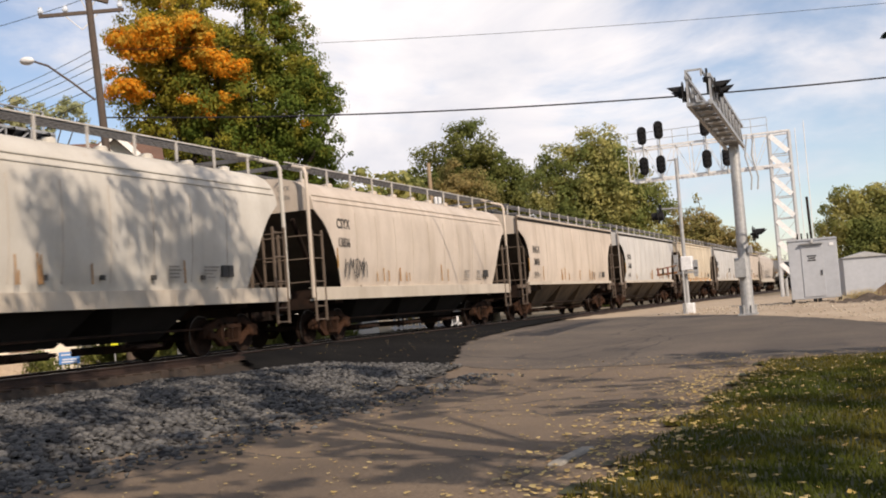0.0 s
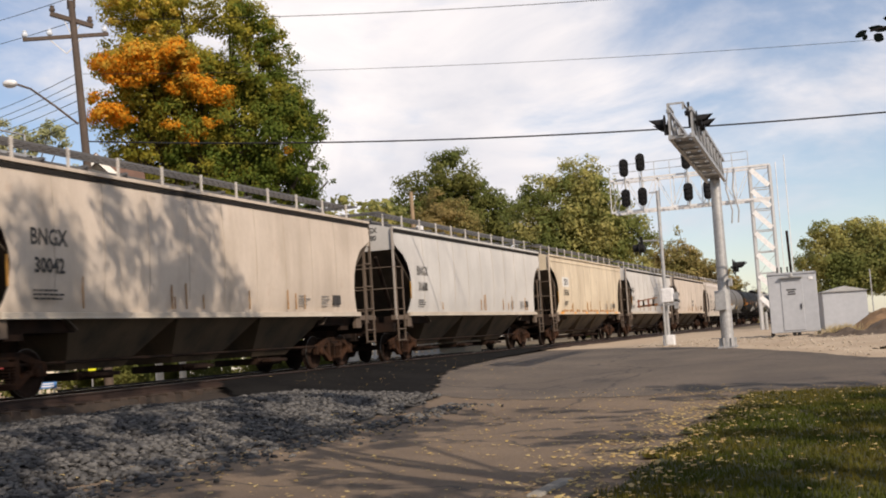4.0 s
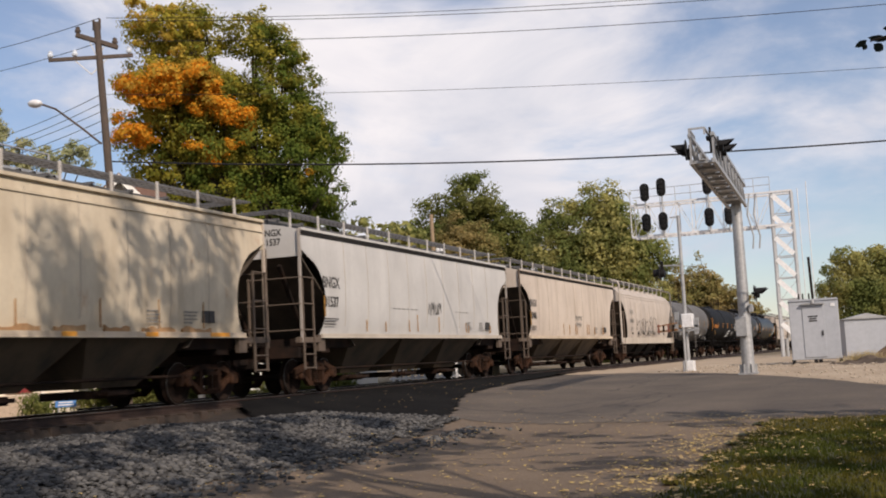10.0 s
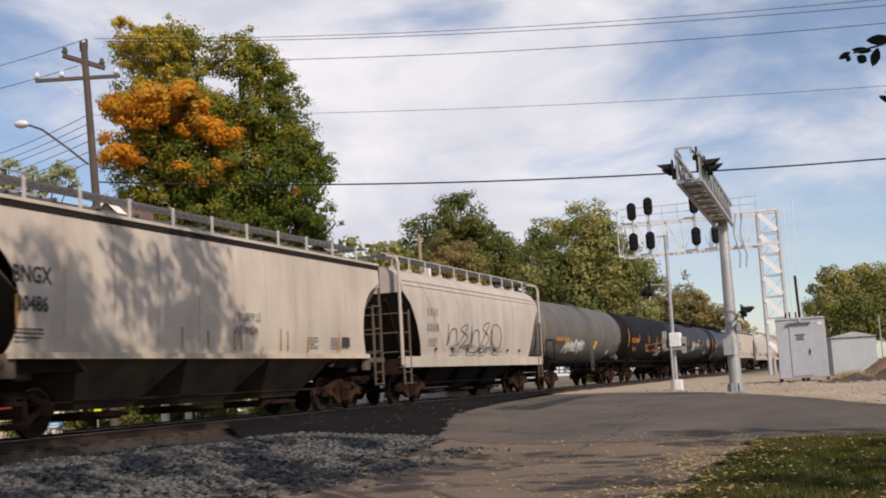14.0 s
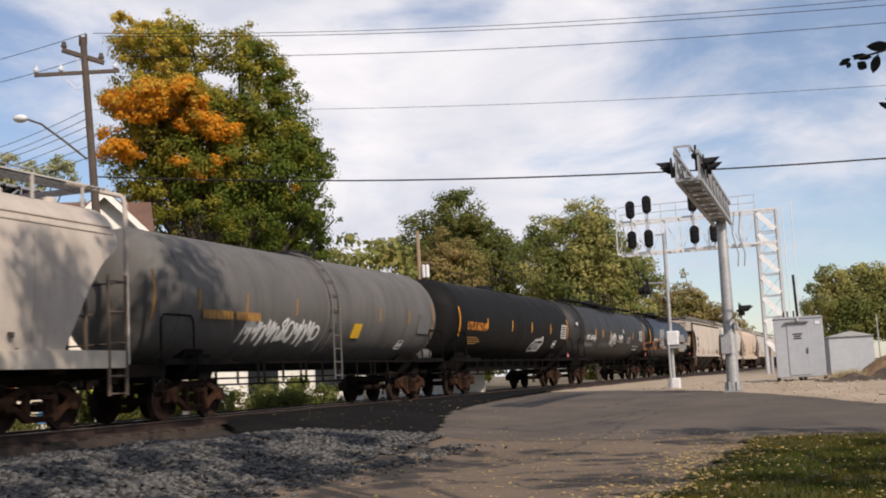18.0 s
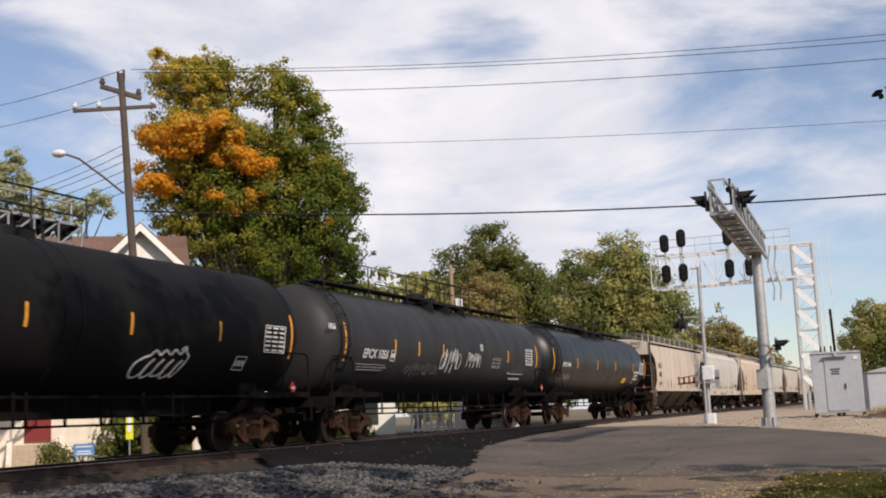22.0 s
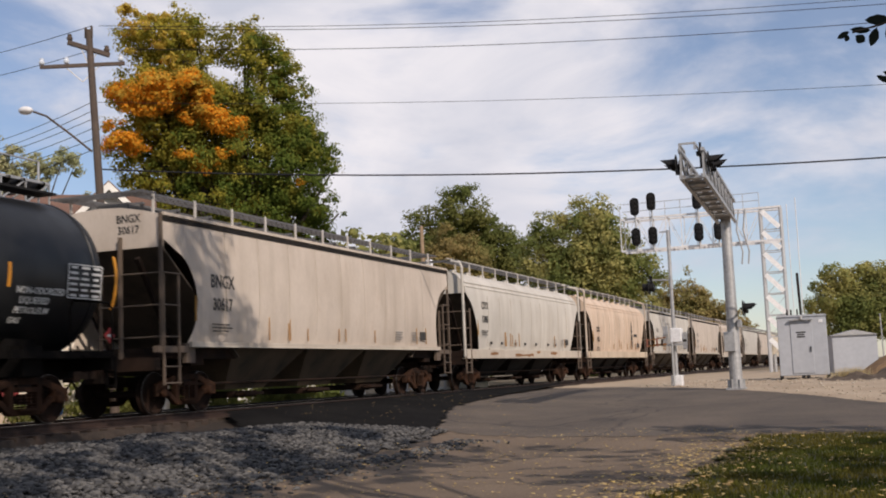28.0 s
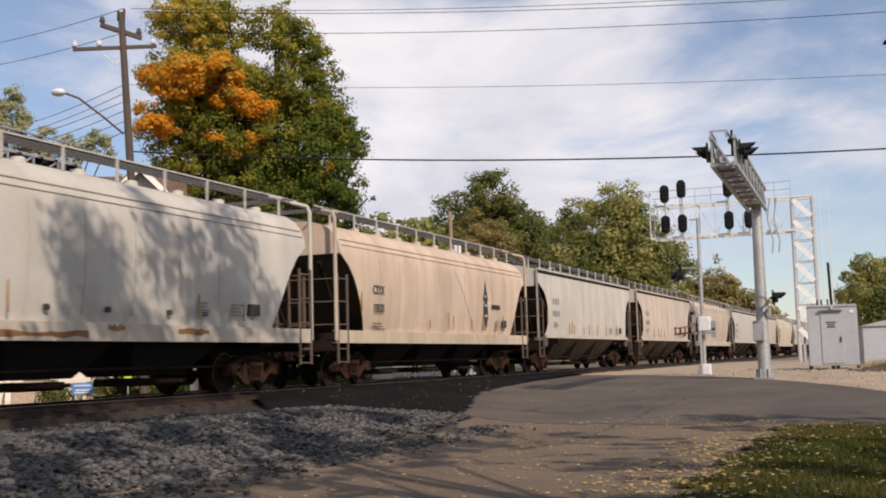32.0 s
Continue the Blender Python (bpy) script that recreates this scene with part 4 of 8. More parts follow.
def tank_car(car, paint, moving, half, rail_on_top=True, waist=False, strips=(), long_rail=False, low=False, strip_paint=None, side_ladder=True, short=0.6, top_at=0.0, belly=1.06):
    """A tank car with domed heads, top fittings, walkways and stub sills."""
    r = 1.52
    hl = half - short
    part("tank_shell", cached(("tank", round(half, 2), short), lambda: tank_mesh(hl, r)), paint, car, "cylindrical steel tank with domed ends")
    for y in ((-hl + 0.8, hl - 0.8) if not waist else (-hl + 0.8, -0.45, 0.0, hl - 0.8)):
        b = B()
        lathe(b, [(y - 0.03, r - 0.05), (y - 0.03, r + 0.012), (y + 0.03, r + 0.012), (y + 0.03, r - 0.05)], 48, "y", (0, 0, 2.74))
        part("tank_band", b, paint, car, smooth=True)
    for e in (1, -1):
        pieces = [("bolster_beam", box(B(), (0, e * (half - 2.6), 1.15), (2.5, 0.5, 0.55))), ("stub_sill", box(B(), (0, e * (half - 1.7), 1.0), (0.75, 2.6, 0.32))),
                  ("end_sill", box(B(), (0, e * (half - 0.62), 1.08), (3.0, 0.16, 0.24))), ("end_deck", box(B(), (0, e * (half - 1.05), 1.21), (3.0, 0.95, 0.04)))]
        for s in (1, -1):
            pieces.append(("side_beam", bar(B(), (s * 1.42, e * (half - 3.4), 1.25), (s * 1.42, e * (half - 0.6), 1.25), 0.10, 0.14)))
            web = [(e * (half - 3.1), 1.2), (e * (half - 2.1), 1.2), (e * (half - 2.35), 1.9), (e * (half - 2.85), 1.9)]
            pieces.append(("saddle", prism(B(), web, s * 0.70, s * 0.95, "x")))
            pieces.append(("end_railing", tube(B(), [(s * 1.46, e * (half - 0.62), 1.2), (s * 1.46, e * (half - 0.62), 2.15), (s * 1.46, e * (half - 0.75), 2.25), (s * 1.46, e * (half - 1.75), 2.25), (s * 1.46, e * (half - 1.85), 2.1), (s * 1.46, e * (half - 1.85), 1.3)], 0.022, 6)))
        b = B()
        for x in (1.3, 1.5):
            bar(b, (x, e * (half - 0.58), 0.6), (x, e * (half - 0.58), 1.2), 0.04, 0.04)
        for z in (0.65, 0.92):
            rod(b, (1.3, e * (half - 0.58), z), (1.5, e * (half - 0.58), z), 0.02, 6)
        pieces.append(("stirrup_step", b))
        for name, b in pieces:
            part(name, b, UNDER, car)
    b = B()
    prism(b, [(-0.36, belly), (0.36, belly), (0.36, 1.42), (-0.36, 1.42)], -half + 3.3, half - 3.3)
    part("centre_sill", b, UNDER, car, "black centre sill under the tank")
    for z in (0.73, 0.88):
        part("brake_rod", rod(B(), (0.9, -half + 3.2, z), (0.9, half - 3.2, z - 0.03), 0.022, 6), UNDER, car)
    hang = cached("hang", lambda: mesh_of(box(B(), (0.9, 0, 1.02), (0.04, 0.05, 0.62)), "rod_hanger"))
    for k in range(14):
        part("rod_hanger", hang, UNDER, car).location.y = -half + 3.6 + (2 * half - 7.2) * (k + 0.3 * (k % 3)) / 14
    if waist:
        def mid_ladder():
            b = B()
            for y in (-0.42, 0.02):
                pts = [(1.60, y, 0.75), (1.60, y, 2.8)] + [(1.6 * math.cos(a), y, 2.74 + 1.6 * math.sin(a)) for a in (0.25, 0.5, 0.8, 1.1, 1.35)]
                tube(b, pts, 0.022, 6)
            for k in range(6):
                rod(b, (1.60, -0.42, 0.85 + 0.36 * k), (1.60, 0.02, 0.85 + 0.36 * k), 0.02, 6)
            for k in range(5):
                a = 0.2 + 0.26 * k
                rod(b, (1.6 * math.cos(a), -0.42, 2.74 + 1.6 * math.sin(a)), (1.6 * math.cos(a), 0.02, 2.74 + 1.6 * math.sin(a)), 0.02, 6)
            return mesh_of(b, "side_ladder")
        if side_ladder:
            part("side_ladder", mid_ladder(), paint, car)
        b = B()
        bar(b, (1.45, -half + 3.2, 1.22), (1.45, half - 3.2, 1.22), 0.16, 0.05)
        part("side_step", b, UNDER, car)
    else:
        def end_ladder():
            b = B()
            y = -hl + 0.66
            for dy in (0, 0.42):
                tube(b, [(1.62 * math.cos(a), y + dy, 2.74 + 1.62 * math.sin(a)) for a in (-0.5, -0.1, 0.25, 0.55, 0.9, 1.2, 1.4)], 0.025, 6)
            for k in range(9):
                a = -0.4 + 0.2 * k
                rod(b, (1.62 * math.cos(a), y, 2.74 + 1.62 * math.sin(a)), (1.62 * math.cos(a), y + 0.42, 2.74 + 1.62 * math.sin(a)), 0.018, 6)
            return mesh_of(b, "side_ladder")
        part("side_ladder", end_ladder(), BLACKP, car)
        b = B()
        for y in range(int(-hl) + 2, int(hl) - 1):
            box(b, (0.42, y, 4.29), (0.05, 0.05, 0.16))
        bar(b, (0.5, -hl + 0.9, 4.36), (0.5, hl - 0.9, 4.36), 0.45, 0.04)
        part("top_walkway", b, BLACKP, car)
    def dome():
        b = B()
        lathe(b, [(4.20, 0.48), (4.42, 0.48), (4.46, 0.44)], 18, "z", (0, -0.3, 0))
        lathe(b, [(4.44, 0.35), (4.62, 0.35), (4.68, 0.26), (4.69, 0.05)], 18, "z", (0, -0.3, 0))
        box(b, (0, 0.75, 4.42), (0.5, 0.5, 0.34))
        for y in (1.3, 1.6, -1.2):
            rod(b, (0, y, 4.2), (0, y, 4.55), 0.09, 8)
            rod(b, (-0.12, y, 4.5), (0.12, y, 4.5), 0.06, 8)
        return mesh_of(b, "valve_housing", False)
    def low_dome():
        b = B()
        lathe(b, [(4.20, 0.34), (4.38, 0.34), (4.42, 0.28), (4.43, 0.04)], 16, "z", (0, 0.2, 0))
        box(b, (0.1, 0.75, 4.32), (0.35, 0.4, 0.2))
        rod(b, (0.35, 1.05, 4.15), (0.35, 1.05, 4.95), 0.03, 6)
        return mesh_of(b, "valve_housing")
    part("valve_housing", cached("low_dome", low_dome) if low else cached("dome", dome), BLACKP, car).location.y = top_at
    if long_rail:
        b = B()
        for k in range(7):
            y = -hl + 1.2 + (2 * hl - 2.4) * k / 6
            rod(b, (0.80, y, 4.02), (0.80, y, 5.0), 0.02, 5)
        rod(b, (0.80, -hl + 1.2, 5.0), (0.80, hl - 1.2, 5.0), 0.016, 5)
        part("top_handrail", b, BLACKP, car, "thin black handrail along the top")
    def platform():
        b = B()
        for s in (1, -1):
            box(b, (s * 0.72, 0.1, 4.26), (0.42, 3.0, 0.04))
            for y in (-1.3, 0.1, 1.5):
                prism(b, [(s * 0.55, 4.25), (s * 1.02, 4.25), (s * 1.12, 3.85)], y - 0.02, y + 0.02)
        return mesh_of(b, "top_platform")
    if not low:
        part("top_platform", cached("plat", platform), BLACKP, car)
    if rail_on_top:
        for s in (1, -1):
            b = B()
            tube(b, [(s * 0.92, -1.4, 4.26), (s * 0.92, -1.4, 5.0), (s * 0.92, 1.6, 5.0), (s * 0.92, 1.6, 4.26)], 0.022, 6)
            rod(b, (s * 0.92, -1.4, 4.65), (s * 0.92, 1.6, 4.65), 0.018, 6)
            rod(b, (s * 0.92, 0.1, 4.26), (s * 0.92, 0.1, 5.0), 0.022, 6)
            part("platform_railing", b, BLACKP, car).location.y = top_at
    # upright orange reflectors on the street side
    for k, y in enumerate(strips):
        b = B()
        a0, a1 = (-0.42, 0.28) if k in (0, len(strips) - 1) else (-0.22, 0.06)
        ring = [(1.527 * math.cos(a0 + (a1 - a0) * i / 8), 2.74 + 1.527 * math.sin(a0 + (a1 - a0) * i / 8)) for i in range(9)]
        inner = [(x - 0.02, z) for x, z in reversed(ring)]
        prism(b, ring + inner, y - 0.035, y + 0.035)
        part("reflector", b, strip_paint or ORANGE, car, "upright orange reflective strip")
    for e in (1, -1):
        add_truck(car, e * (half - 2.55), moving)
    add_coupler(car, half)


def on_tank(ob, y, z, r=1.53):
    """Lay a flat mark on the curve of the tank: x out, about the height z."""
    a = math.asin((z - 2.74) / r)
    ob.matrix_basis = Matrix.Translation((r * math.cos(a), y, z)) @ Matrix.Rotation(-a, 4, "Y") @ Matrix(((0, 0, 1, 0), (1, 0, 0, 0), (0, 1, 0, 0), (0, 0, 0, 1)))
    return ob

# paints
CREAM = car_paint("cream_paint", (0.58, 0.50, 0.42), (0.30, 0.24, 0.18), (0.33, 0.16, 0.07), 0.55, 0.35, seed=1.0)
TAN = car_paint("tan_paint", (0.64, 0.55, 0.41), (0.28, 0.21, 0.14), (0.36, 0.16, 0.06), 0.6, 0.5, seed=5.0)
OFFWHITE = car_paint("off_white_paint", (0.57, 0.54, 0.48), (0.33, 0.29, 0.24), (0.30, 0.17, 0.09), 0.5, 0.25, seed=9.0)
GREYWHITE = car_paint("pale_grey_paint", (0.57, 0.555, 0.525), (0.32, 0.31, 0.30), (0.28, 0.17, 0.10), 0.4, 0.15, seed=13.0)
DUSTY = car_paint("dusty_beige_paint", (0.55, 0.46, 0.37), (0.26, 0.20, 0.15), (0.34, 0.17, 0.08), 0.6, 0.4, seed=17.0)
WORNCREAM = car_paint("worn_cream_paint", (0.53, 0.465, 0.40), (0.28, 0.23, 0.19), (0.32, 0.17, 0.08), 0.55, 0.3, seed=11.0)
SILL_TAN = car_paint("rusty_sill_paint", (0.58, 0.48, 0.36), (0.25, 0.17, 0.10), (0.50, 0.22, 0.04), 0.5, 0.7, seed=3.0)
SILL_WHITE = car_paint("white_sill_paint", (0.52, 0.46, 0.38), (0.30, 0.24, 0.18), (0.28, 0.15, 0.07), 0.5, 0.45, seed=4.0)
# grime and rust on a base darkened for the shade below the sill
BAY_GREY = car_paint("grimy_shaded_bay_paint", (0.125, 0.093, 0.064), (0.03, 0.03, 0.027), (0.09, 0.055, 0.033), 0.8, 0.4, 0.75, seed=7.0, spec=0.15)
# near black: deeper underbody shade put into the paint of round-shouldered cars
BAY_DARK = car_paint("shaded_bay_paint", (0.022, 0.020, 0.019), (0.015, 0.014, 0.013), (0.07, 0.045, 0.03), 0.7, 0.4, 0.8, seed=8.0, spec=0.12)
# body paint with grime, darkened to carry the shade inside the end arches
SLOPE = car_paint("shaded_slope_paint", (0.10, 0.078, 0.060), (0.03, 0.027, 0.025), (0.10, 0.06, 0.035), 0.7, 0.4, 0.8, seed=6.0, spec=0.15)
SEAM = surface("dark_seam", (0.40, 0.34, 0.28), (0.50, 0.44, 0.37), grain=5, rough=0.8)
PEACH = car_paint("peach_tan_paint", (0.65, 0.51, 0.39), (0.32, 0.22, 0.14), (0.42, 0.19, 0.07), 0.5, 0.55, seed=31.0)
LADDER = car_paint("grimy_ladder_paint", (0.135, 0.10, 0.075), (0.06, 0.048, 0.038), (0.22, 0.11, 0.05), 0.7, 0.6, 0.75, seed=33.0)
PALELADDER = car_paint("worn_ladder_paint", (0.38, 0.34, 0.30), (0.16, 0.13, 0.11), (0.24, 0.13, 0.07), 0.6, 0.5, 0.7, seed=35.0)
FADED = surface("faded_stencil", (0.20, 0.19, 0.18), (0.32, 0.30, 0.27), rough=0.8)
DARKSPRAY = surface("dark_spray", (0.10, 0.095, 0.09), (0.18, 0.17, 0.155), rough=0.8)
DIMORANGE = surface("faded_orange", (0.38, 0.19, 0.035), (0.26, 0.14, 0.04), rough=0.7)
BOARD = surface("walkway_grating", (0.17, 0.17, 0.17), (0.11, 0.11, 0.115), grain=12, rough=0.7, metal=0.3)
POSTPAINT = surface("post_paint", (0.62, 0.60, 0.56), (0.48, 0.45, 0.41), grain=10, rough=0.6)
TANK_GREY = car_paint("faded_grey_tank", (0.125, 0.118, 0.11), (0.05, 0.047, 0.044), (0.13, 0.085, 0.06), 0.6, 0.35, 0.6, seed=21.0)
TANK_BLACK = car_paint("black_tank", (0.008, 0.008, 0.0085), (0.014, 0.0125, 0.011), (0.03, 0.02, 0.016), 0.6, 0.3, 0.6, seed=23.0, spec=0.10)
TANK_DARK = car_paint("dark_grey_tank", (0.027, 0.027, 0.028), (0.016, 0.015, 0.014), (0.05, 0.035, 0.028), 0.5, 0.25, 0.5, seed=25.0, spec=0.25)
TANK_GLOSS = car_paint("glossy_black_tank", (0.008, 0.009, 0.0105), (0.014, 0.0135, 0.013), (0.03, 0.022, 0.018), 0.4, 0.15, 0.36, seed=27.0)

SPEED, GAIN, MORE = 7.393, 0.00432, 0.000101


def travelled(t):
    """How far the train has gone past its place at 16 s, in metres."""
    u = t - 16
    return SPEED * u + GAIN * u * u + MORE * u ** 3


# where each car's couplings lie at 16 s; the train comes towards the camera's side
TRAIN = []      # (car, middle at 16 s)
WHEELS = []     # (wheelset, its place in the car)


def roll_out(kind, y0, y1, paint, sill, label, marks=(), frame_paint=None, seams=9, bays=3, seam=True):
    half = (y1 - y0) / 2
    car = thing("hopper_car", label, "train car", "cars of the freight train", at=(MID, (y0 + y1) / 2, 0))
    moving = []
    hopper(car, kind, paint, sill, moving, half, seams, bays, frame_paint=frame_paint, seam=seam)
    for m in marks:
        m(car, half)
    TRAIN.append((car, (y0 + y1) / 2))
    WHEELS.extend((w, tuple(w.location)) for w in moving)
    return car


def road_marks(mark, number, mat=None, size=0.42, z=2.74, off=3.2, fine=True):
    def put(car, half):
        y = -half + off
        letter(car, mark, size, y, z, mat or INK)
        letter(car, number, size * 0.92, y, z - 0.50, mat or INK)
        if fine:
            small_print(car, y - 0.45, z - 0.82, 3, 0.8, mat or INK)
    return put


def blurred_marks(z=2.80, off=3.4, mat=None):
    def put(car, half):
        b = B()
        y = -half + off
        for i in range(4):
            box(b, (1.607, y - 0.45 + 0.26 * i, z + 0.14), (0.006, 0.13, 0.26))
        for i in range(5):
            box(b, (1.607, y - 0.5 + 0.22 * i, z - 0.36), (0.006, 0.11, 0.24))
        part("faded_lettering", b, mat or FADED, car, "faded unreadable car number")
        small_print(car, y - 0.45, z - 0.75, 3, 0.8, mat or FADED)
    return put


def service_boxes(car, half):
    """Small black stencil panel near the far end, and orange strips by the end."""
    b = B()
    for i in range(2):
        box(b, (1.55, half - 3.5 + 0.24 * i, 1.86), (0.10, 0.2, 0.26))
    part("stencil_panel", b, INK, car, "black service stencil")
    for i in range(2):
        small_print(car, half - 5.6 + 1.3 * i, 1.95, 4, 0.5, FADED, x=1.585)
    b = B()
    box(b, (1.59, -half + 2.12, 2.25), (0.03, 0.04, 0.55))
    part("end_reflector", b, DIMORANGE, car, "orange reflective strip")
    rnd = random.Random(int(half * 1000) + int(car.location.y))
    for _ in range(9):
        y, h, wd = rnd.uniform(-half + 4.0, half - 3.0), rnd.uniform(0.25, 0.6), rnd.uniform(0.006, 0.018)
        run = prism(B(), [(y - wd, 1.60), (y + wd, 1.60), (y + wd * 0.5, 1.60 + h), (y - wd * 0.6, 1.60 + h * 0.93)], 1.575, 1.603, "x")
        part("rust_run", run, PALERUST, car, "rust run on the lower side")


PALERUST = surface("pale_rust", (0.42, 0.26, 0.13), (0.34, 0.19, 0.09), grain=10, rough=0.9)
RUSTY = surface("rust", (0.30, 0.14, 0.05), (0.20, 0.10, 0.045), grain=14, rough=0.9)


def sprayed(y, z, w, h, mat, seed, strokes=12, thick=0.035, x=1.60, order=()):
    return lambda car, half: scrawl(car, y, z, w, h, mat, seed, x=x, strokes=strokes, thick=thick, order=order)


def dashes(car, half):
    """A broken chalked line along the side."""
    for y0, n in ((-2.6, 6), (2.6, 4)):
        for k in range(n):
            b = box(B(), (1.6, y0 + 0.34 * k, 2.30), (0.012, 0.2, 0.02))
            part("dash", b, FADED, car)


def sill_rust(car, half):
    """Bare rusted patches where the sill paint has flaked off."""
    for y, w, z in ((-5.2, 0.9, 1.30), (-1.2, 2.6, 1.25), (3.4, 1.1, 1.33), (0.9, 0.5, 1.38)):
        b = B()
        rnd = random.Random(int(y * 10))
        top = [(y + w * (k / 8 - 0.5), z + rnd.uniform(0.02, 0.09)) for k in range(9)]
        low = [(y + w * (k / 8 - 0.5), z - rnd.uniform(0.02, 0.08)) for k in range(9)]
        prism(b, top + low[::-1], 1.586, 1.590, "x")
        part("rust_patch", b, RUSTY, car, "bare rusty patch")


def rust_band(car, half):
    """Flaky rust spreading along the lower side above the sill."""
    for k in range(9):
        b = B()
        rnd = random.Random(70 + k)
        y, w = -half + 3.4 + k * 1.35, rnd.uniform(0.5, 1.2)
        top = [(y + w * (j / 7 - 0.5), 1.55 + rnd.uniform(0.02, 0.11)) for j in range(8)]
        prism(b, top + [(y + w / 2, 1.53), (y - w / 2, 1.53)], 1.50, 1.572, "x")
        part("rust_patch", b, PALERUST, car, "flaking rust on the lower side")


def orange_sill(car, half):
    for i in range(6):
        b = B()
        box(b, (1.625, -half + 2.6 + i * (2 * half - 5.6) / 5, 1.475), (0.012, 0.75 if i in (0, 5) else 0.4, 0.09))
        part("sill_reflector", b, ORANGE, car, "orange strip on the sill")


def white_patch(car, half):
    b = B()
    box(b, (1.60, -half + 3.6, 2.98), (0.006, 1.25, 0.46))
    part("mark_patch", b, CHALK, car, "white patch behind the mark")


def end_text(mark, number, mat=None, size=0.24):
    def put(car, half):
        for words, z in ((mark, 4.06), (number, 3.82)):
            me = cached(("etxt", words, size), lambda: text_mesh(words, size, "lettering", 0.9))
            ob = part("lettering", me, mat or INK, car)
            ob.matrix_basis = Matrix.Translation((0.72, -(half - 0.95) - 0.006, z)) @ Matrix(((1, 0, 0, 0), (0, 0, -1, 0), (0, 1, 0, 0), (0, 0, 0, 1)))
    return put


def arrow_emblem(car, half):
    """A plain dark emblem: a tall diamond with cross bars."""
    b = B()
    y, z = 3.3, 2.5
    outline = ((0, 0.85), (0.25, 0.15), (0.12, 0.12), (0.21, -0.1), (0.21, -0.45), (0, -0.8), (-0.21, -0.45), (-0.21, -0.1), (-0.12, 0.12), (-0.25, 0.15))
    prism(b, [(y + p, z + q) for p, q in outline], 1.600, 1.608, "x")
    part("emblem", b, INK, car, "plain dark emblem painted on the side")
    for q, w in ((0.30, 0.12), (-0.02, 0.16), (-0.38, 0.20)):
        part("emblem_bar", box(B(), (1.610, y, z + q), (0.004, w, 0.08)), PEACH, car)
    small_print(car, y + 0.6, z - 0.05, 1, 1.1, INK, x=1.605, h=0.16)


def plain_marks(car, half):
    rnd = random.Random(int(half * 77))
    for i in range(7):
        b = B()
        box(b, (1.56, -half + 3.5 + i * 1.6 + rnd.uniform(-0.3, 0.3), 1.72), (0.05, 0.12, 0.10))
        part("side_stencil", b, INK, car)


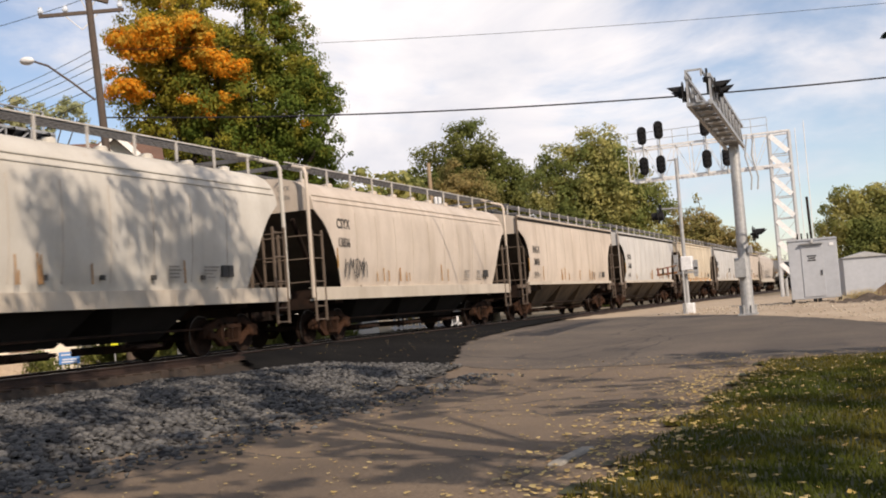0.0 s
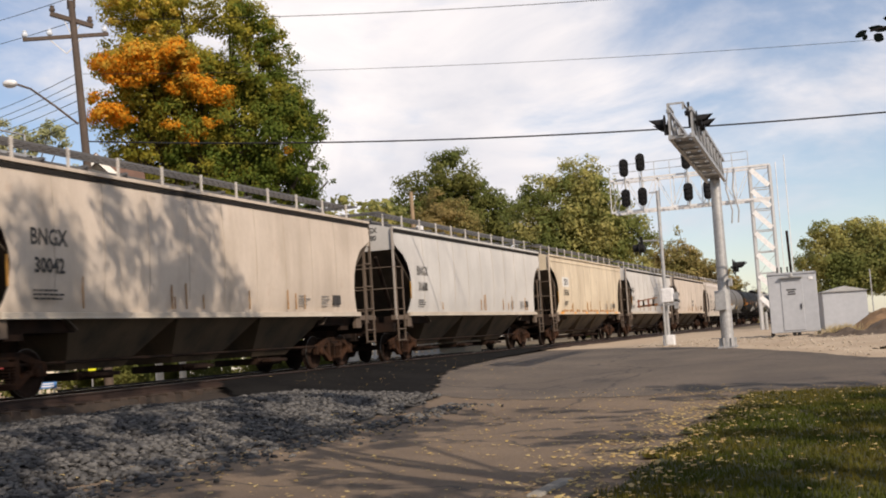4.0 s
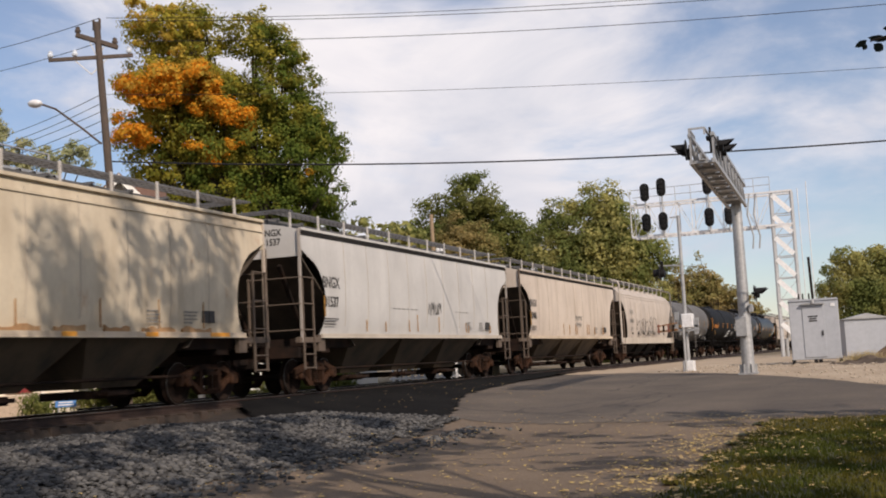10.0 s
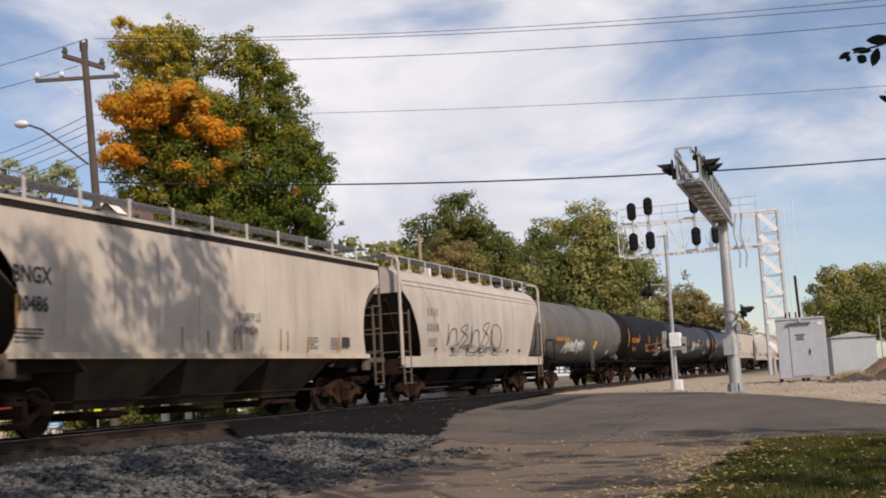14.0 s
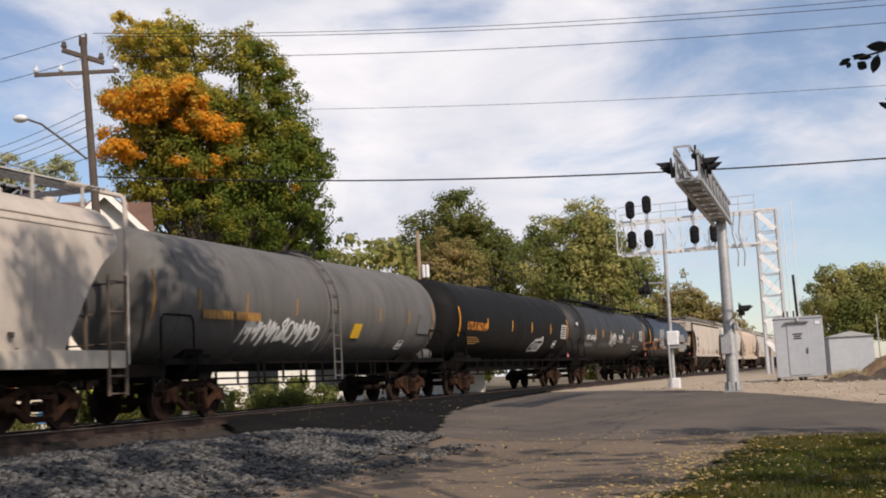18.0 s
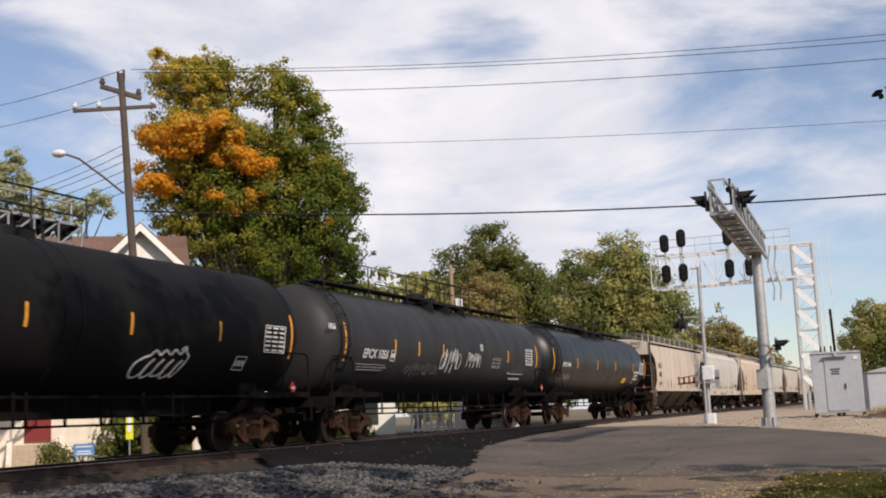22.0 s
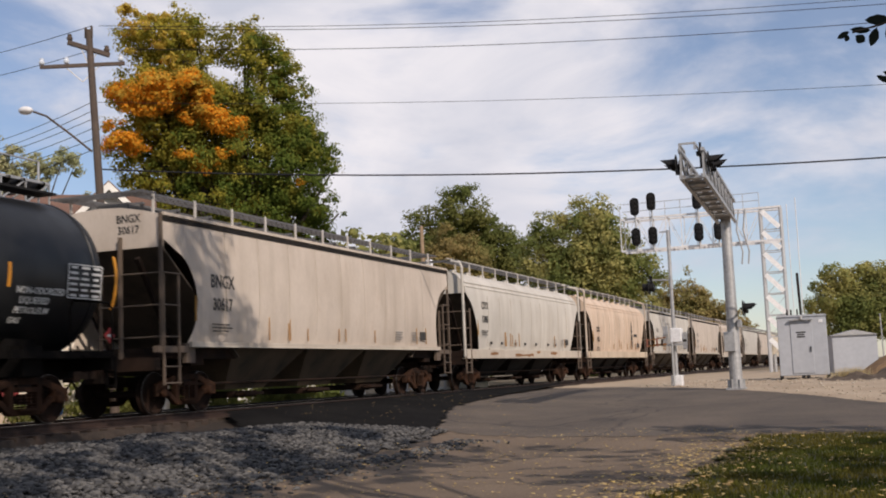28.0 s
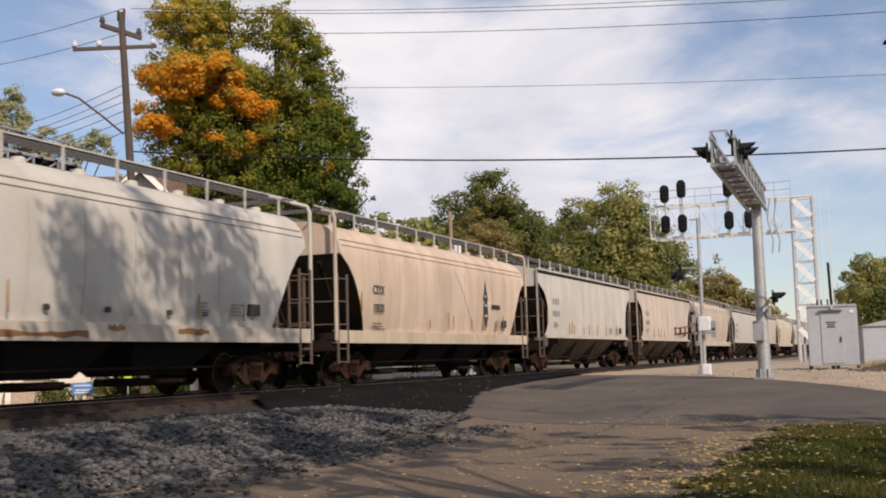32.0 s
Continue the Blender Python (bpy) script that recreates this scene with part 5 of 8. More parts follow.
def build_train():
    S, C = "straight", "curved"
    roll_out(C, -109.8, -92.2, OFFWHITE, SILL_WHITE, "off-white round-shouldered covered hopper car, tree-shaded", (plain_marks, service_boxes))
    roll_out(C, -92.2, -74.7, CREAM, SILL_WHITE, "cream round-shouldered covered hopper car with dark scrawl",
             (road_marks("CSYX", "13836", size=0.38, off=2.55, z=3.05, fine=False), end_text("CSYX", "13836", FADED, 0.17), sprayed(-6.25, 1.68, 1.45, 0.60, INK, 11, 5, 0.028, order=(2, 0, 3, 0, 2)), service_boxes))
    roll_out(S, -74.7, -56.3, CREAM, SILL_WHITE, "cream straight-sided covered hopper car", (road_marks("BNGX", "30042"), service_boxes), frame_paint=LADDER)
    roll_out(S, -56.3, -37.6, GREYWHITE, SILL_WHITE, "white straight-sided covered hopper car", (road_marks("BNGX", "31680"), end_text("BNGX", "31680"), service_boxes))
    roll_out(S, -37.6, -19.6, TAN, SILL_TAN, "tan covered hopper car with rust band and orange sill strips",
             (white_patch, road_marks("CEFX", "319162", off=3.65, z=2.84), orange_sill, rust_band, service_boxes), frame_paint=DUSTY, seam=False)
    roll_out(S, -19.6, -1.15, GREYWHITE, SILL_WHITE, "pale grey straight-sided covered hopper car",
             (road_marks("BNGX", "31537", off=2.5), end_text("BNGX", "31537"), sprayed(0.1, 2.15, 1.1, 0.42, INK, 5, 5, 0.02, order=(2, 0, 2, 3, 0)), dashes, service_boxes))
    roll_out(S, -1.15, 17.35, CREAM, SILL_TAN, "cream covered hopper car with rusty sill and scrawl",
             (road_marks("BNGX", "30486", off=2.5), end_text("BNGX", "30486"), sprayed(0.0, 2.25, 1.2, 0.26, FADED, 8, 6, 0.02, order=(0, 2, 3)), sprayed(0.0, 1.95, 1.0, 0.24, FADED, 9, 6, 0.02, order=(2, 3, 0)), service_boxes), frame_paint=LADDER)
    roll_out(C, 17.35, 34.4, WORNCREAM, SILL_WHITE, "cream round-shouldered covered hopper car with large scrawl",
             (blurred_marks(), sprayed(-3.9, 1.60, 6.0, 1.15, DARKSPRAY, 15, 5, 0.045, order=(2, 3, 2, 3, 1)), sprayed(-3.8, 1.56, 5.8, 0.35, DARKSPRAY, 16, 6, 0.03, order=(3, 0, 1)), plain_marks))
    tanks()
    roll_out(S, 108.6, 127.3, CREAM, SILL_WHITE, "cream straight-sided covered hopper car", (road_marks("BNGX", "30617"), end_text("BNGX", "30617"), service_boxes), frame_paint=LADDER)
    roll_out(C, 127.3, 145.6, OFFWHITE, SILL_WHITE, "off-white round-shouldered covered hopper car with rust-patched sill", (road_marks("CSYX", "12885", size=0.38, off=2.95, z=2.98), end_text("CSYX", "12885", FADED, 0.19), sill_rust, plain_marks, service_boxes))
    roll_out(C, 145.6, 162.9, PEACH, SILL_TAN, "peach-tan round-shouldered hopper car with dark emblem",
             (road_marks("CSYX", "13533", size=0.36, off=3.2, z=2.5), arrow_emblem, service_boxes), frame_paint=DUSTY)
    roll_out(S, 162.9, 181.1, OFFWHITE, SILL_WHITE, "off-white straight-sided covered hopper car", (blurred_marks(), service_boxes))
    roll_out(S, 181.1, 199.3, CREAM, SILL_WHITE, "cream straight-sided covered hopper car", (blurred_marks(), service_boxes))
    y = 199.3
    for k, (kind, pt, words) in enumerate(((C, DUSTY, "dusty beige round-shouldered covered hopper car"), (S, OFFWHITE, "off-white straight-sided covered hopper car"),
                                           (S, CREAM, "cream straight-sided covered hopper car"), (C, TAN, "tan round-shouldered covered hopper car"),
                                           (S, OFFWHITE, "off-white straight-sided covered hopper car"), (S, DUSTY, "dusty beige straight-sided covered hopper car"))):
        roll_out(kind, y, y + 18.2, pt, SILL_WHITE, words, (blurred_marks(),))
        y += 18.2


def placard(car, y, z, w, h, mat, rows=0, ink=None, r=1.53, name="placard", label=""):
    b = B()
    box(b, (0, 0, 0), (w, h, 0.008))
    if rows and ink is None:
        b.free()
        b = B()
        for i in range(rows):
            for j in range(3):
                box(b, (-w / 2 + w * (j + 0.5) / 3, h / 2 - h * (i + 0.5) / rows, 0), (w / 3 * (0.5 + 0.38 * ((i * 7 + j * 3) % 5) / 4), h / rows * 0.42, 0.008))
        for e in (1, -1):
            box(b, (e * w / 2, 0, 0), (0.02, h, 0.008))
            box(b, (0, e * h / 2, 0), (w, 0.02, 0.008))
    ob = part(name, b, mat, car, label)
    on_tank(ob, y, z, r)
    return ob


def tank_words(car, words, size, y, z, mat, r=1.531):
    me = text_mesh(words, size, "lettering", 0.95)
    ob = part("lettering", me, mat, car, "lettering " + words)
    on_tank(ob, y, z, r)


def curl(car, y, z, w, h, mat, seed, strokes=10, thick=0.05, swollen=False, order=()):
    """Sprayed loops lying on the curve of the tank."""
    b = bubble_lines(w, h, thick) if swollen else tag_lines(w, h, seed, strokes, thick, order)
    # wrap round the tank
    for v in b.verts:
        a = (v.co.y) / 1.53
        lift = v.co.z
        v.co = (v.co.x, 1.53 * math.sin(a), lift + 1.53 * math.cos(a) - 1.53)
    ob = part("sprayed_scrawl", b, mat, car, "pale sprayed scrawl on the tank side")
    on_tank(ob, y, z, 1.533)


def nudge(car, d):
    """Move all painted marks along the tank."""
    for o in car.children:
        if o.name.split(".")[0] in ("reflector", "placard", "lettering", "small_lettering", "sprayed_scrawl"):
            o.location.y += d


def hazard(car, y, z):
    """A red diamond placard on a short stalk over the end deck."""
    b = B()
    rod(b, (1.39, y, 1.2), (1.39, y, z - 0.1), 0.015, 6)
    stalk = part("placard_stalk", b, UNDER, car)
    b = B()
    box(b, (1.40, y, z), (0.02, 0.22, 0.22), Matrix.Rotation(radians(45), 4, "X"))
    part("hazard_placard", b, REDP, stalk, "red diamond hazard placard")
    b = B()
    box(b, (1.413, y, z), (0.006, 0.15, 0.05))
    part("text_bar", b, CHALK, stalk)


def tanks():
    def one(y0, y1, paint, label, **kw):
        half = (y1 - y0) / 2
        car = thing("tank_car", label, "train car", "cars of the freight train", at=(MID, (y0 + y1) / 2, 0))
        moving = []
        tank_car(car, paint, moving, half, **kw)
        TRAIN.append((car, (y0 + y1) / 2))
        WHEELS.extend((w, tuple(w.location)) for w in moving)
        return car, half
    car, h = one(34.4, 52.2, TANK_GREY, "faded grey tank car with white scrawl and yellow placard", waist=True, rail_on_top=False, low=True, strip_paint=DIMORANGE, strips=(-8.2, -6.5, -4.45, -1.95, 0.56, 3.35, 5.6, 7.75))
    curl(car, -2.5, 1.98, 3.9, 0.75, CHALK, 3, 11, 0.075, order=(0, 0, 2, 0, 2, 3, 1, 0, 2, 0, 1))
    curl(car, -4.2, 2.20, 0.5, 0.45, CHALK, 4, 2, 0.06)
    placard(car, 1.85, 2.10, 0.54, 0.44, YELLOW, label="yellow notice plate")
    for y in (-6.4, -5.0):
        small_print(car, y, 2.30, 1, 1.3, DIMORANGE, x=1.53, h=0.20)
    placard(car, 5.45, 1.75, 0.40, 0.32, CHALK, rows=1, label="small white frame")
    b = B()
    rod(b, (0.95, h - 1.55, 1.46), (0.95, h - 0.85, 1.46), 0.20, 16)
    part("air_reservoir", b, TANK_GREY, car, "grey air reservoir on the end deck", bevel=0.02)
    placard(car, 6.9, 2.42, 1.0, 0.62, surface("faded_panel", (0.15, 0.15, 0.15)), label="faded pale panel")
    nudge(car, -0.35)
    car, h = one(52.2, 70.2, TANK_BLACK, "matt black tank car with orange lettering", waist=True, rail_on_top=True, low=True, side_ladder=False, top_at=-0.8, belly=0.86, strips=(-7.85, -4.72, -1.5, 1.35, 4.4, 7.48))
    tank_words(car, "UTLX 662149", 0.41, -5.95, 2.36, ORANGE_INK)
    small_print(car, -6.9, 2.08, 4, 1.3, DIMORANGE, x=1.40, h=0.025)
    curl(car, 2.55, 1.90, 1.7, 0.75, CHALK, 12, 5, 0.05, True)
    hazard(car, h - 1.3, 1.42)
    placard(car, 6.68, 2.54, 0.90, 0.62, CHALK, rows=6, label="white stencilled inspection table")
    placard(car, 5.42, 1.96, 0.42, 0.33, CHALK, rows=1, label="small white frame")
    nudge(car, 0.05)
    car, h = one(70.2, 89.9, TANK_DARK, "dark grey tank car with white lettering and scrawl", waist=False, long_rail=True, short=0.40, strips=(-8.35, -5.2, -3.48, -1.54, 4.76, 8.24))
    tank_words(car, "EPCX 1056", 0.36, -6.48, 2.26, CHALK)
    small_print(car, -7.6, 2.08, 3, 2.2, FAINT, x=1.40, h=0.018)
    curl(car, -0.85, 2.32, 1.7, 0.9, CHALK, 41, 5, 0.02)
    curl(car, 1.25, 2.42, 1.3, 0.6, CHALK, 44, 4, 0.02)
    curl(car, -3.0, 2.0, 2.6, 0.45, surface("thin_chalk", (0.10, 0.10, 0.10)), 42, 9, 0.025)
    placard(car, 3.5, 2.35, 0.8, 0.36, FAINT, rows=3, label="pale label plate")
    placard(car, 6.0, 2.15, 1.6, 0.4, surface("grey_patch", (0.045, 0.045, 0.047)), label="grey patch")
    placard(car, 7.2, 2.66, 0.8, 0.6, CHALK, rows=6, label="white stencilled inspection table")
    tank_words(car, "1056", 0.22, -h + 0.85, 2.95, CHALK, r=1.47)
    small_print(car, 5.0, 2.02, 1, 1.7, FAINT, x=1.36, h=0.07)
    small_print(car, 5.4, 1.84, 1, 1.2, FAINT, x=1.24, h=0.08)
    placard(car, 1.95, 2.85, 0.22, 0.20, CHALK, rows=3, label="small white stencil")
    placard(car, -5.35, 2.36, 0.28, 0.30, CHALK, rows=1, label="small white frame")
    hazard(car, h - 0.93, 1.50)
    nudge(car, -0.1)
    car, h = one(89.9, 108.6, TANK_GLOSS, "glossy black tank car with white lettering", waist=False, rail_on_top=True, short=0.4, strips=(-8.6, -5.0, -1.5, 2.0, 5.87, 8.8))
    tank_words(car, "EPCX 1044", 0.27, -6.75, 2.42, CHALK)
    small_print(car, -7.4, 2.05, 3, 1.5, FAINT, x=1.38, h=0.018)
    placard(car, 7.85, 2.60, 0.95, 0.62, CHALK, rows=6, label="white stencilled inspection table")
    for i, words in enumerate(("NON-ODORIZED", "LIQUEFIED", "PETROLEUM", "GAS")):
        tank_words(car, words, 0.17, 6.70 - (0, 0.12, 0.12, 0.45)[i], 2.32 - 0.17 * i, CHALK)
    placard(car, 4.3, 1.94, 0.7, 0.28, YELLOW, label="yellow notice plate")
    hazard(car, h - 0.62, 1.62)


build_train()

# ---- signals, cabinets and poles ----
def build_cantilever():
    """Crossing signal: a thick mast by the road with a truss arm over the lane."""
    x, y = -4.23, 37.0
    z0 = gz(x, y)
    e = thing("crossing_cantilever", "grey steel crossing-signal mast with truss arm and dark lamps", "signal", at=(x, y, z0), rz=2.2)
    b = B()
    rod(b, (0, 0, 0.05), (0, 0, 5.75), 0.20, 18, 0.15)
    part("mast", b, ALU, e, smooth=False)
    b = B()
    box(b, (0, 0, 0.03), (0.60, 0.60, 0.06))
    part("base_flange", b, ALU, e)
    for k in range(6):
        a = k * math.pi / 3
        b = B()
        box(b, (0.22 * math.cos(a), 0.22 * math.sin(a), 0.18), (0.10, 0.03, 0.28), Matrix.Rotation(a, 4, "Z"))
        part("stiffener", b, ALU, e)
    # truss arm towards the street, two chords above, two below
    L, w, h, zc = 9.3, 0.27, 0.66, 5.36
    for sx in (-1, 1):
        for sz in (0, 1):
            b = B()
            bar(b, (sx * w, 0.5, zc + sz * h), (sx * w, -L, zc + sz * h), 0.085, 0.085)
            part("chord", b, ALU, e)
    n = 9
    for k in range(n):
        y0, y1 = 0.3 - (L + 0.2) * k / n, 0.3 - (L + 0.2) * (k + 1) / n
        for sx in (-1, 1):
            b = B()
            bar(b, (sx * w, y0, zc), (sx * w, y1, zc + h), 0.05, 0.05)
            part("diagonal", b, ALU, e)
            b = B()
            bar(b, (sx * w, y1, zc), (sx * w, y1, zc + h), 0.05, 0.05)
            part("upright", b, ALU, e)
        b = B()
        bar(b, (-w, y1, zc), (w, y1, zc), 0.06, 0.05)
        part("cross_tie", b, ALU, e)
    # floor plates with two rows of openings, seen from below
    b = B()
    for x0, x1 in ((-0.31, -0.20), (-0.08, 0.08), (0.20, 0.31)):
        box(b, ((x0 + x1) / 2, -L / 2, zc + 0.05), (x1 - x0, L, 0.025))
    for k in range(13):
        for x in (-0.14, 0.14):
            box(b, (x, -L * (k + 0.3) / 13, zc + 0.05), (0.12, L / 13 * 0.66, 0.025))
    part("walkway", b, ALU, e, "perforated grey floor along the arm")
    for sx in (-1, 0.35):
        for yy in (-L, -L + 1.1):
            b = B()
            bar(b, (sx * w, yy, zc + h), (sx * w, yy, zc + h + 0.16), 0.045, 0.045)
            part("cage_post", b, ALU, e)
        b = B()
        bar(b, (sx * w, -L, zc + h + 0.16), (sx * w, -L + 1.1, zc + h + 0.16), 0.045, 0.045)
        part("cage_rail", b, ALU, e)
    b = B()
    bar(b, (-w, -L, zc + h + 0.16), (0.35 * w, -L, zc + h + 0.16), 0.045, 0.045)
    part("cage_rail", b, ALU, e)
    lamp_pair(e, (-0.32, -L + 0.5, zc + 0.34), (-1,))
    lamp_pair(e, (0.30, -L + 0.9, zc + 0.42), (1,))
    lamp_pair(e, (0.34, -0.35, 2.50), (1,))
    b = B()
    box(b, (-0.10, -0.22, 1.50), (0.34, 0.26, 0.62))
    part("junction_box", b, ALU, e, bevel=0.015)
    b = B()
    box(b, (0.22, -0.1, 2.05), (0.14, 0.24, 0.24))
    part("lamp_bracket", b, ALU, e, bevel=0.015)
    b = B()
    rod(b, (0.16, -L + 0.7, zc + 0.3), (0.16, -L + 0.7, zc + 0.95), 0.03, 8)
    lathe(b, [(zc + 0.62, 0.10), (zc + 0.72, 0.11), (zc + 0.76, 0.04)], 12, "z", (0.16, -L + 0.7, 0))
    part("bell", b, BLACKP, e)


def lamp_pair(e, c, ways=(-1, 1)):
    """Two hooded black flasher lamps on a cross arm."""
    b = B()
    rod(b, (c[0], c[1] - 0.35, c[2]), (c[0], c[1] + 0.35, c[2]), 0.035, 8)
    part("cross_arm", b, BLACKP, e)
    for s in (-1, 1):
        for f in ways:
            b = B()
            p = (c[0] + f * 0.05, c[1] + s * 0.38, c[2])
            lathe(b, [(0, 0.25), (f * 0.02, 0.25), (f * 0.02, 0.02)], 20, "x", p)
            rod(b, p, (p[0] + f * 0.12, p[1], p[2]), 0.13, 14)
            n = 10
            ring0, ring1 = [], []
            for k in range(n + 1):
                a = math.pi * k / n
                q0 = b.verts.new((p[0] + f * 0.03, p[1] + 0.15 * math.cos(a), p[2] + 0.15 * math.sin(a)))
                q1 = b.verts.new((p[0] + f * (0.20 + 0.20 * math.sin(a)), p[1] + 0.15 * math.cos(a), p[2] + 0.15 * math.sin(a)))
                ring0.append(q0)
                ring1.append(q1)
            for k in range(n):
                b.faces.new((ring0[k], ring0[k + 1], ring1[k + 1], ring1[k]))
            part("flasher_lamp", b, BLACKP, e, "black round lamp with hood")


def build_mast():
    """The thin crossing mast by the track with its gate gear."""
    x, y = -6.95, 42.3
    e = thing("gate_mast", "thin grey crossing mast with white gear box and dark lamp", "signal", at=(x, y, gz(x, y)))
    b = B()
    rod(b, (0, 0, 0.1), (0, 0, 5.75), 0.075, 12, 0.06)
    part("mast", b, ALU, e)
    b = B()
    box(b, (0.02, 0, 0.20), (0.40, 0.40, 0.40))
    part("footing", b, WHITEP, e, bevel=0.02)
    b = B()
    box(b, (0.10, -0.1, 1.85), (0.42, 0.40, 0.52))
    part("gear_box", b, WHITEP, e, "white gate mechanism box", bevel=0.03)
    b = B()
    for dx, dz in ((-0.32, 1.72), (-0.28, 2.02), (0.42, 1.78), (0.40, 1.52)):
        box(b, (dx, -0.15, dz), (0.14, 0.14, 0.34))
    bar(b, (-0.45, -0.2, 1.52), (0.5, -0.2, 1.52), 0.08, 0.08)
    part("bracket", b, ALU, e)
    b = B()
    bar(b, (0, 0, 3.9), (-0.85, 0, 3.95), 0.05, 0.05)
    part("lamp_arm", b, ALU, e)
    b = B()
    lathe(b, [(-0.80, 0.26), (-0.82, 0.26), (-0.82, 0.05)], 16, "x", (0, 0, 3.65))
    rod(b, (-0.80, 0, 3.65), (-0.62, 0, 3.65), 0.15, 12)
    rod(b, (-0.82, 0, 3.68), (-1.05, 0, 3.68), 0.14, 12)
    box(b, (-0.72, 0, 3.9), (0.1, 0.1, 0.4))
    part("flasher_lamp", b, BLACKP, e, "black hooded lamp")
    b = B()
    box(b, (-0.15, 0, 5.7), (0.3, 0.06, 0.05))
    part("top_bracket", b, ALU, e)


def build_signal_bridge():
    """The railway signal structure: lattice tower and a truss arm over the track."""
    y = 75.0
    z0 = gz(-6, y)
    e = thing("signal_bridge", "white lattice signal bridge reaching over the track", "signal", at=(-5.73, y, z0))
    ht, w = 10.45, 0.62
    for sx in (-1, 1):
        for sy in (-1, 1):
            b = B()
            rod(b, (sx * w, sy * w, 0), (sx * w, sy * w, ht), 0.10 if sy < 0 else 0.05, 8)
            part("tower_leg", b, PALEP, e)
    n = 7
    for k in range(n):
        za, zb = 0.9 + (ht - 1.0) * k / n, 0.9 + (ht - 1.0) * (k + 1) / n
        b = B()
        bar(b, (-w + 0.1, -w - 0.1, zb - 0.15), (w - 0.1, -w - 0.1, za + 0.1), 0.04, 0.30)
        part("front_brace", b, BRIGHTP, e, "broad white diagonal brace")
        b = B()
        bar(b, (w, w, zb), (-w, w, za), 0.03, 0.03)
        for sx in (-1, 1):
            bar(b, (sx * w, -w, za), (sx * w, w, zb), 0.02, 0.02)
        for sy in (-1, 1):
            bar(b, (-w, sy * w, zb), (w, sy * w, zb), 0.06, 0.06)
        part("lattice_bay", b, PALEP, e)
    for sx in (-0.62, 0.3):
        b = B()
        rod(b, (sx + 0.3, -0.62, -0.05), (sx + 0.3, -0.62, 1.15), 0.11, 10)
        part("leg_sleeve", b, WHITEP if sx > 0 else ALU, e)
    # the arm
    z1, z2, xe = 8.30, 10.40, -9.55
    for sy in (-0.7, 0.7):
        b = B()
        for z in (z1, z2):
            bar(b, (w, sy, z), (xe, sy, z), 0.10, 0.13)
        part("arm_chord", b, WHITEP, e)
        m = 9
        for k in range(m):
            b = B()
            xa, xb = -w + (xe + w) * k / m, -w + (xe + w) * (k + 1) / m
            if k % 2:
                bar(b, (xa, sy, z1), (xb, sy, z2), 0.035, 0.035)
            else:
                bar(b, (xa, sy, z2), (xb, sy, z1), 0.035, 0.035)
            bar(b, (xb, sy, z1), (xb, sy, z2 + 0.0), 0.05, 0.05)
            part("arm_bay", b, WHITEP, e)
    for k in range(10):
        x = -w + (xe + w) * k / 9
        for z in (z1, z2):
            b = B()
            bar(b, (x, -0.7, z), (x, 0.7, z), 0.05, 0.05)
            part("arm_tie", b, ALU, e)
        b = B()
        rod(b, (x, -0.7, z2), (x, -0.7, z2 + 0.95), 0.022, 6)
        part("railing_post", b, ALU, e)
    for z in (0.5, 1.0):
        b = B()
        rod(b, (-0.6, -0.7, z2 + z), (xe * 0.98, -0.7, z2 + z), 0.02, 6)
        part("railing_bar", b, ALU, e)
    # signal heads on posts
    for x, up in ((-8.5, 0), (-7.4, 1), (-4.45, 0.3), (-3.2, None)):
        b = B()
        rod(b, (x, -0.85, z1 - 0.2), (x, -0.85, z2 + (0.7 if up is not None else 0.1)), 0.05, 8)
        part("head_post", b, ALU, e)
        for zz in ((z2 + 0.75 + 0.25 * (up or 0),) if up is not None else ()) + (z1 + 0.85,):
            b = B()
            pr = [(x + 0.30 * math.cos(a) * 1.0, zz + (0.30 if math.sin(a) >= 0 else -0.30) * 1.0 + 0.30 * math.sin(a)) for a in [2 * math.pi * k / 20 for k in range(20)]]
            prism(b, pr, -1.02, -0.98)
            box(b, (x, -0.9, zz), (0.35, 0.22, 0.85))
            for s in (-0.28, 0.0, 0.28):
                rod(b, (x, -1.0, zz + s), (x, -1.28, zz + s), 0.12, 12)
            part("signal_head", b, BLACKP, e, "black oval signal head")
    # thin antenna and cables
    for dx in (0.95, 1.5):
        b = B()
        rod(b, (dx, 0.5, 0), (dx, 0.5, ht + (0.6 if dx > 1 else 0.2)), 0.03, 6)
        part("conduit", b, WHITEP, e)
    b = B()
    for dx in (-1.5, -1.9):
        tube(b, [(dx, -0.8, z2), (dx - 0.2, -0.85, z1 + 0.8), (dx + 0.1, -0.85, z1 - 0.6), (dx, -0.85, z1 - 1.4)], 0.05, 6)
    part("hanging_cable", b, ALU, e)


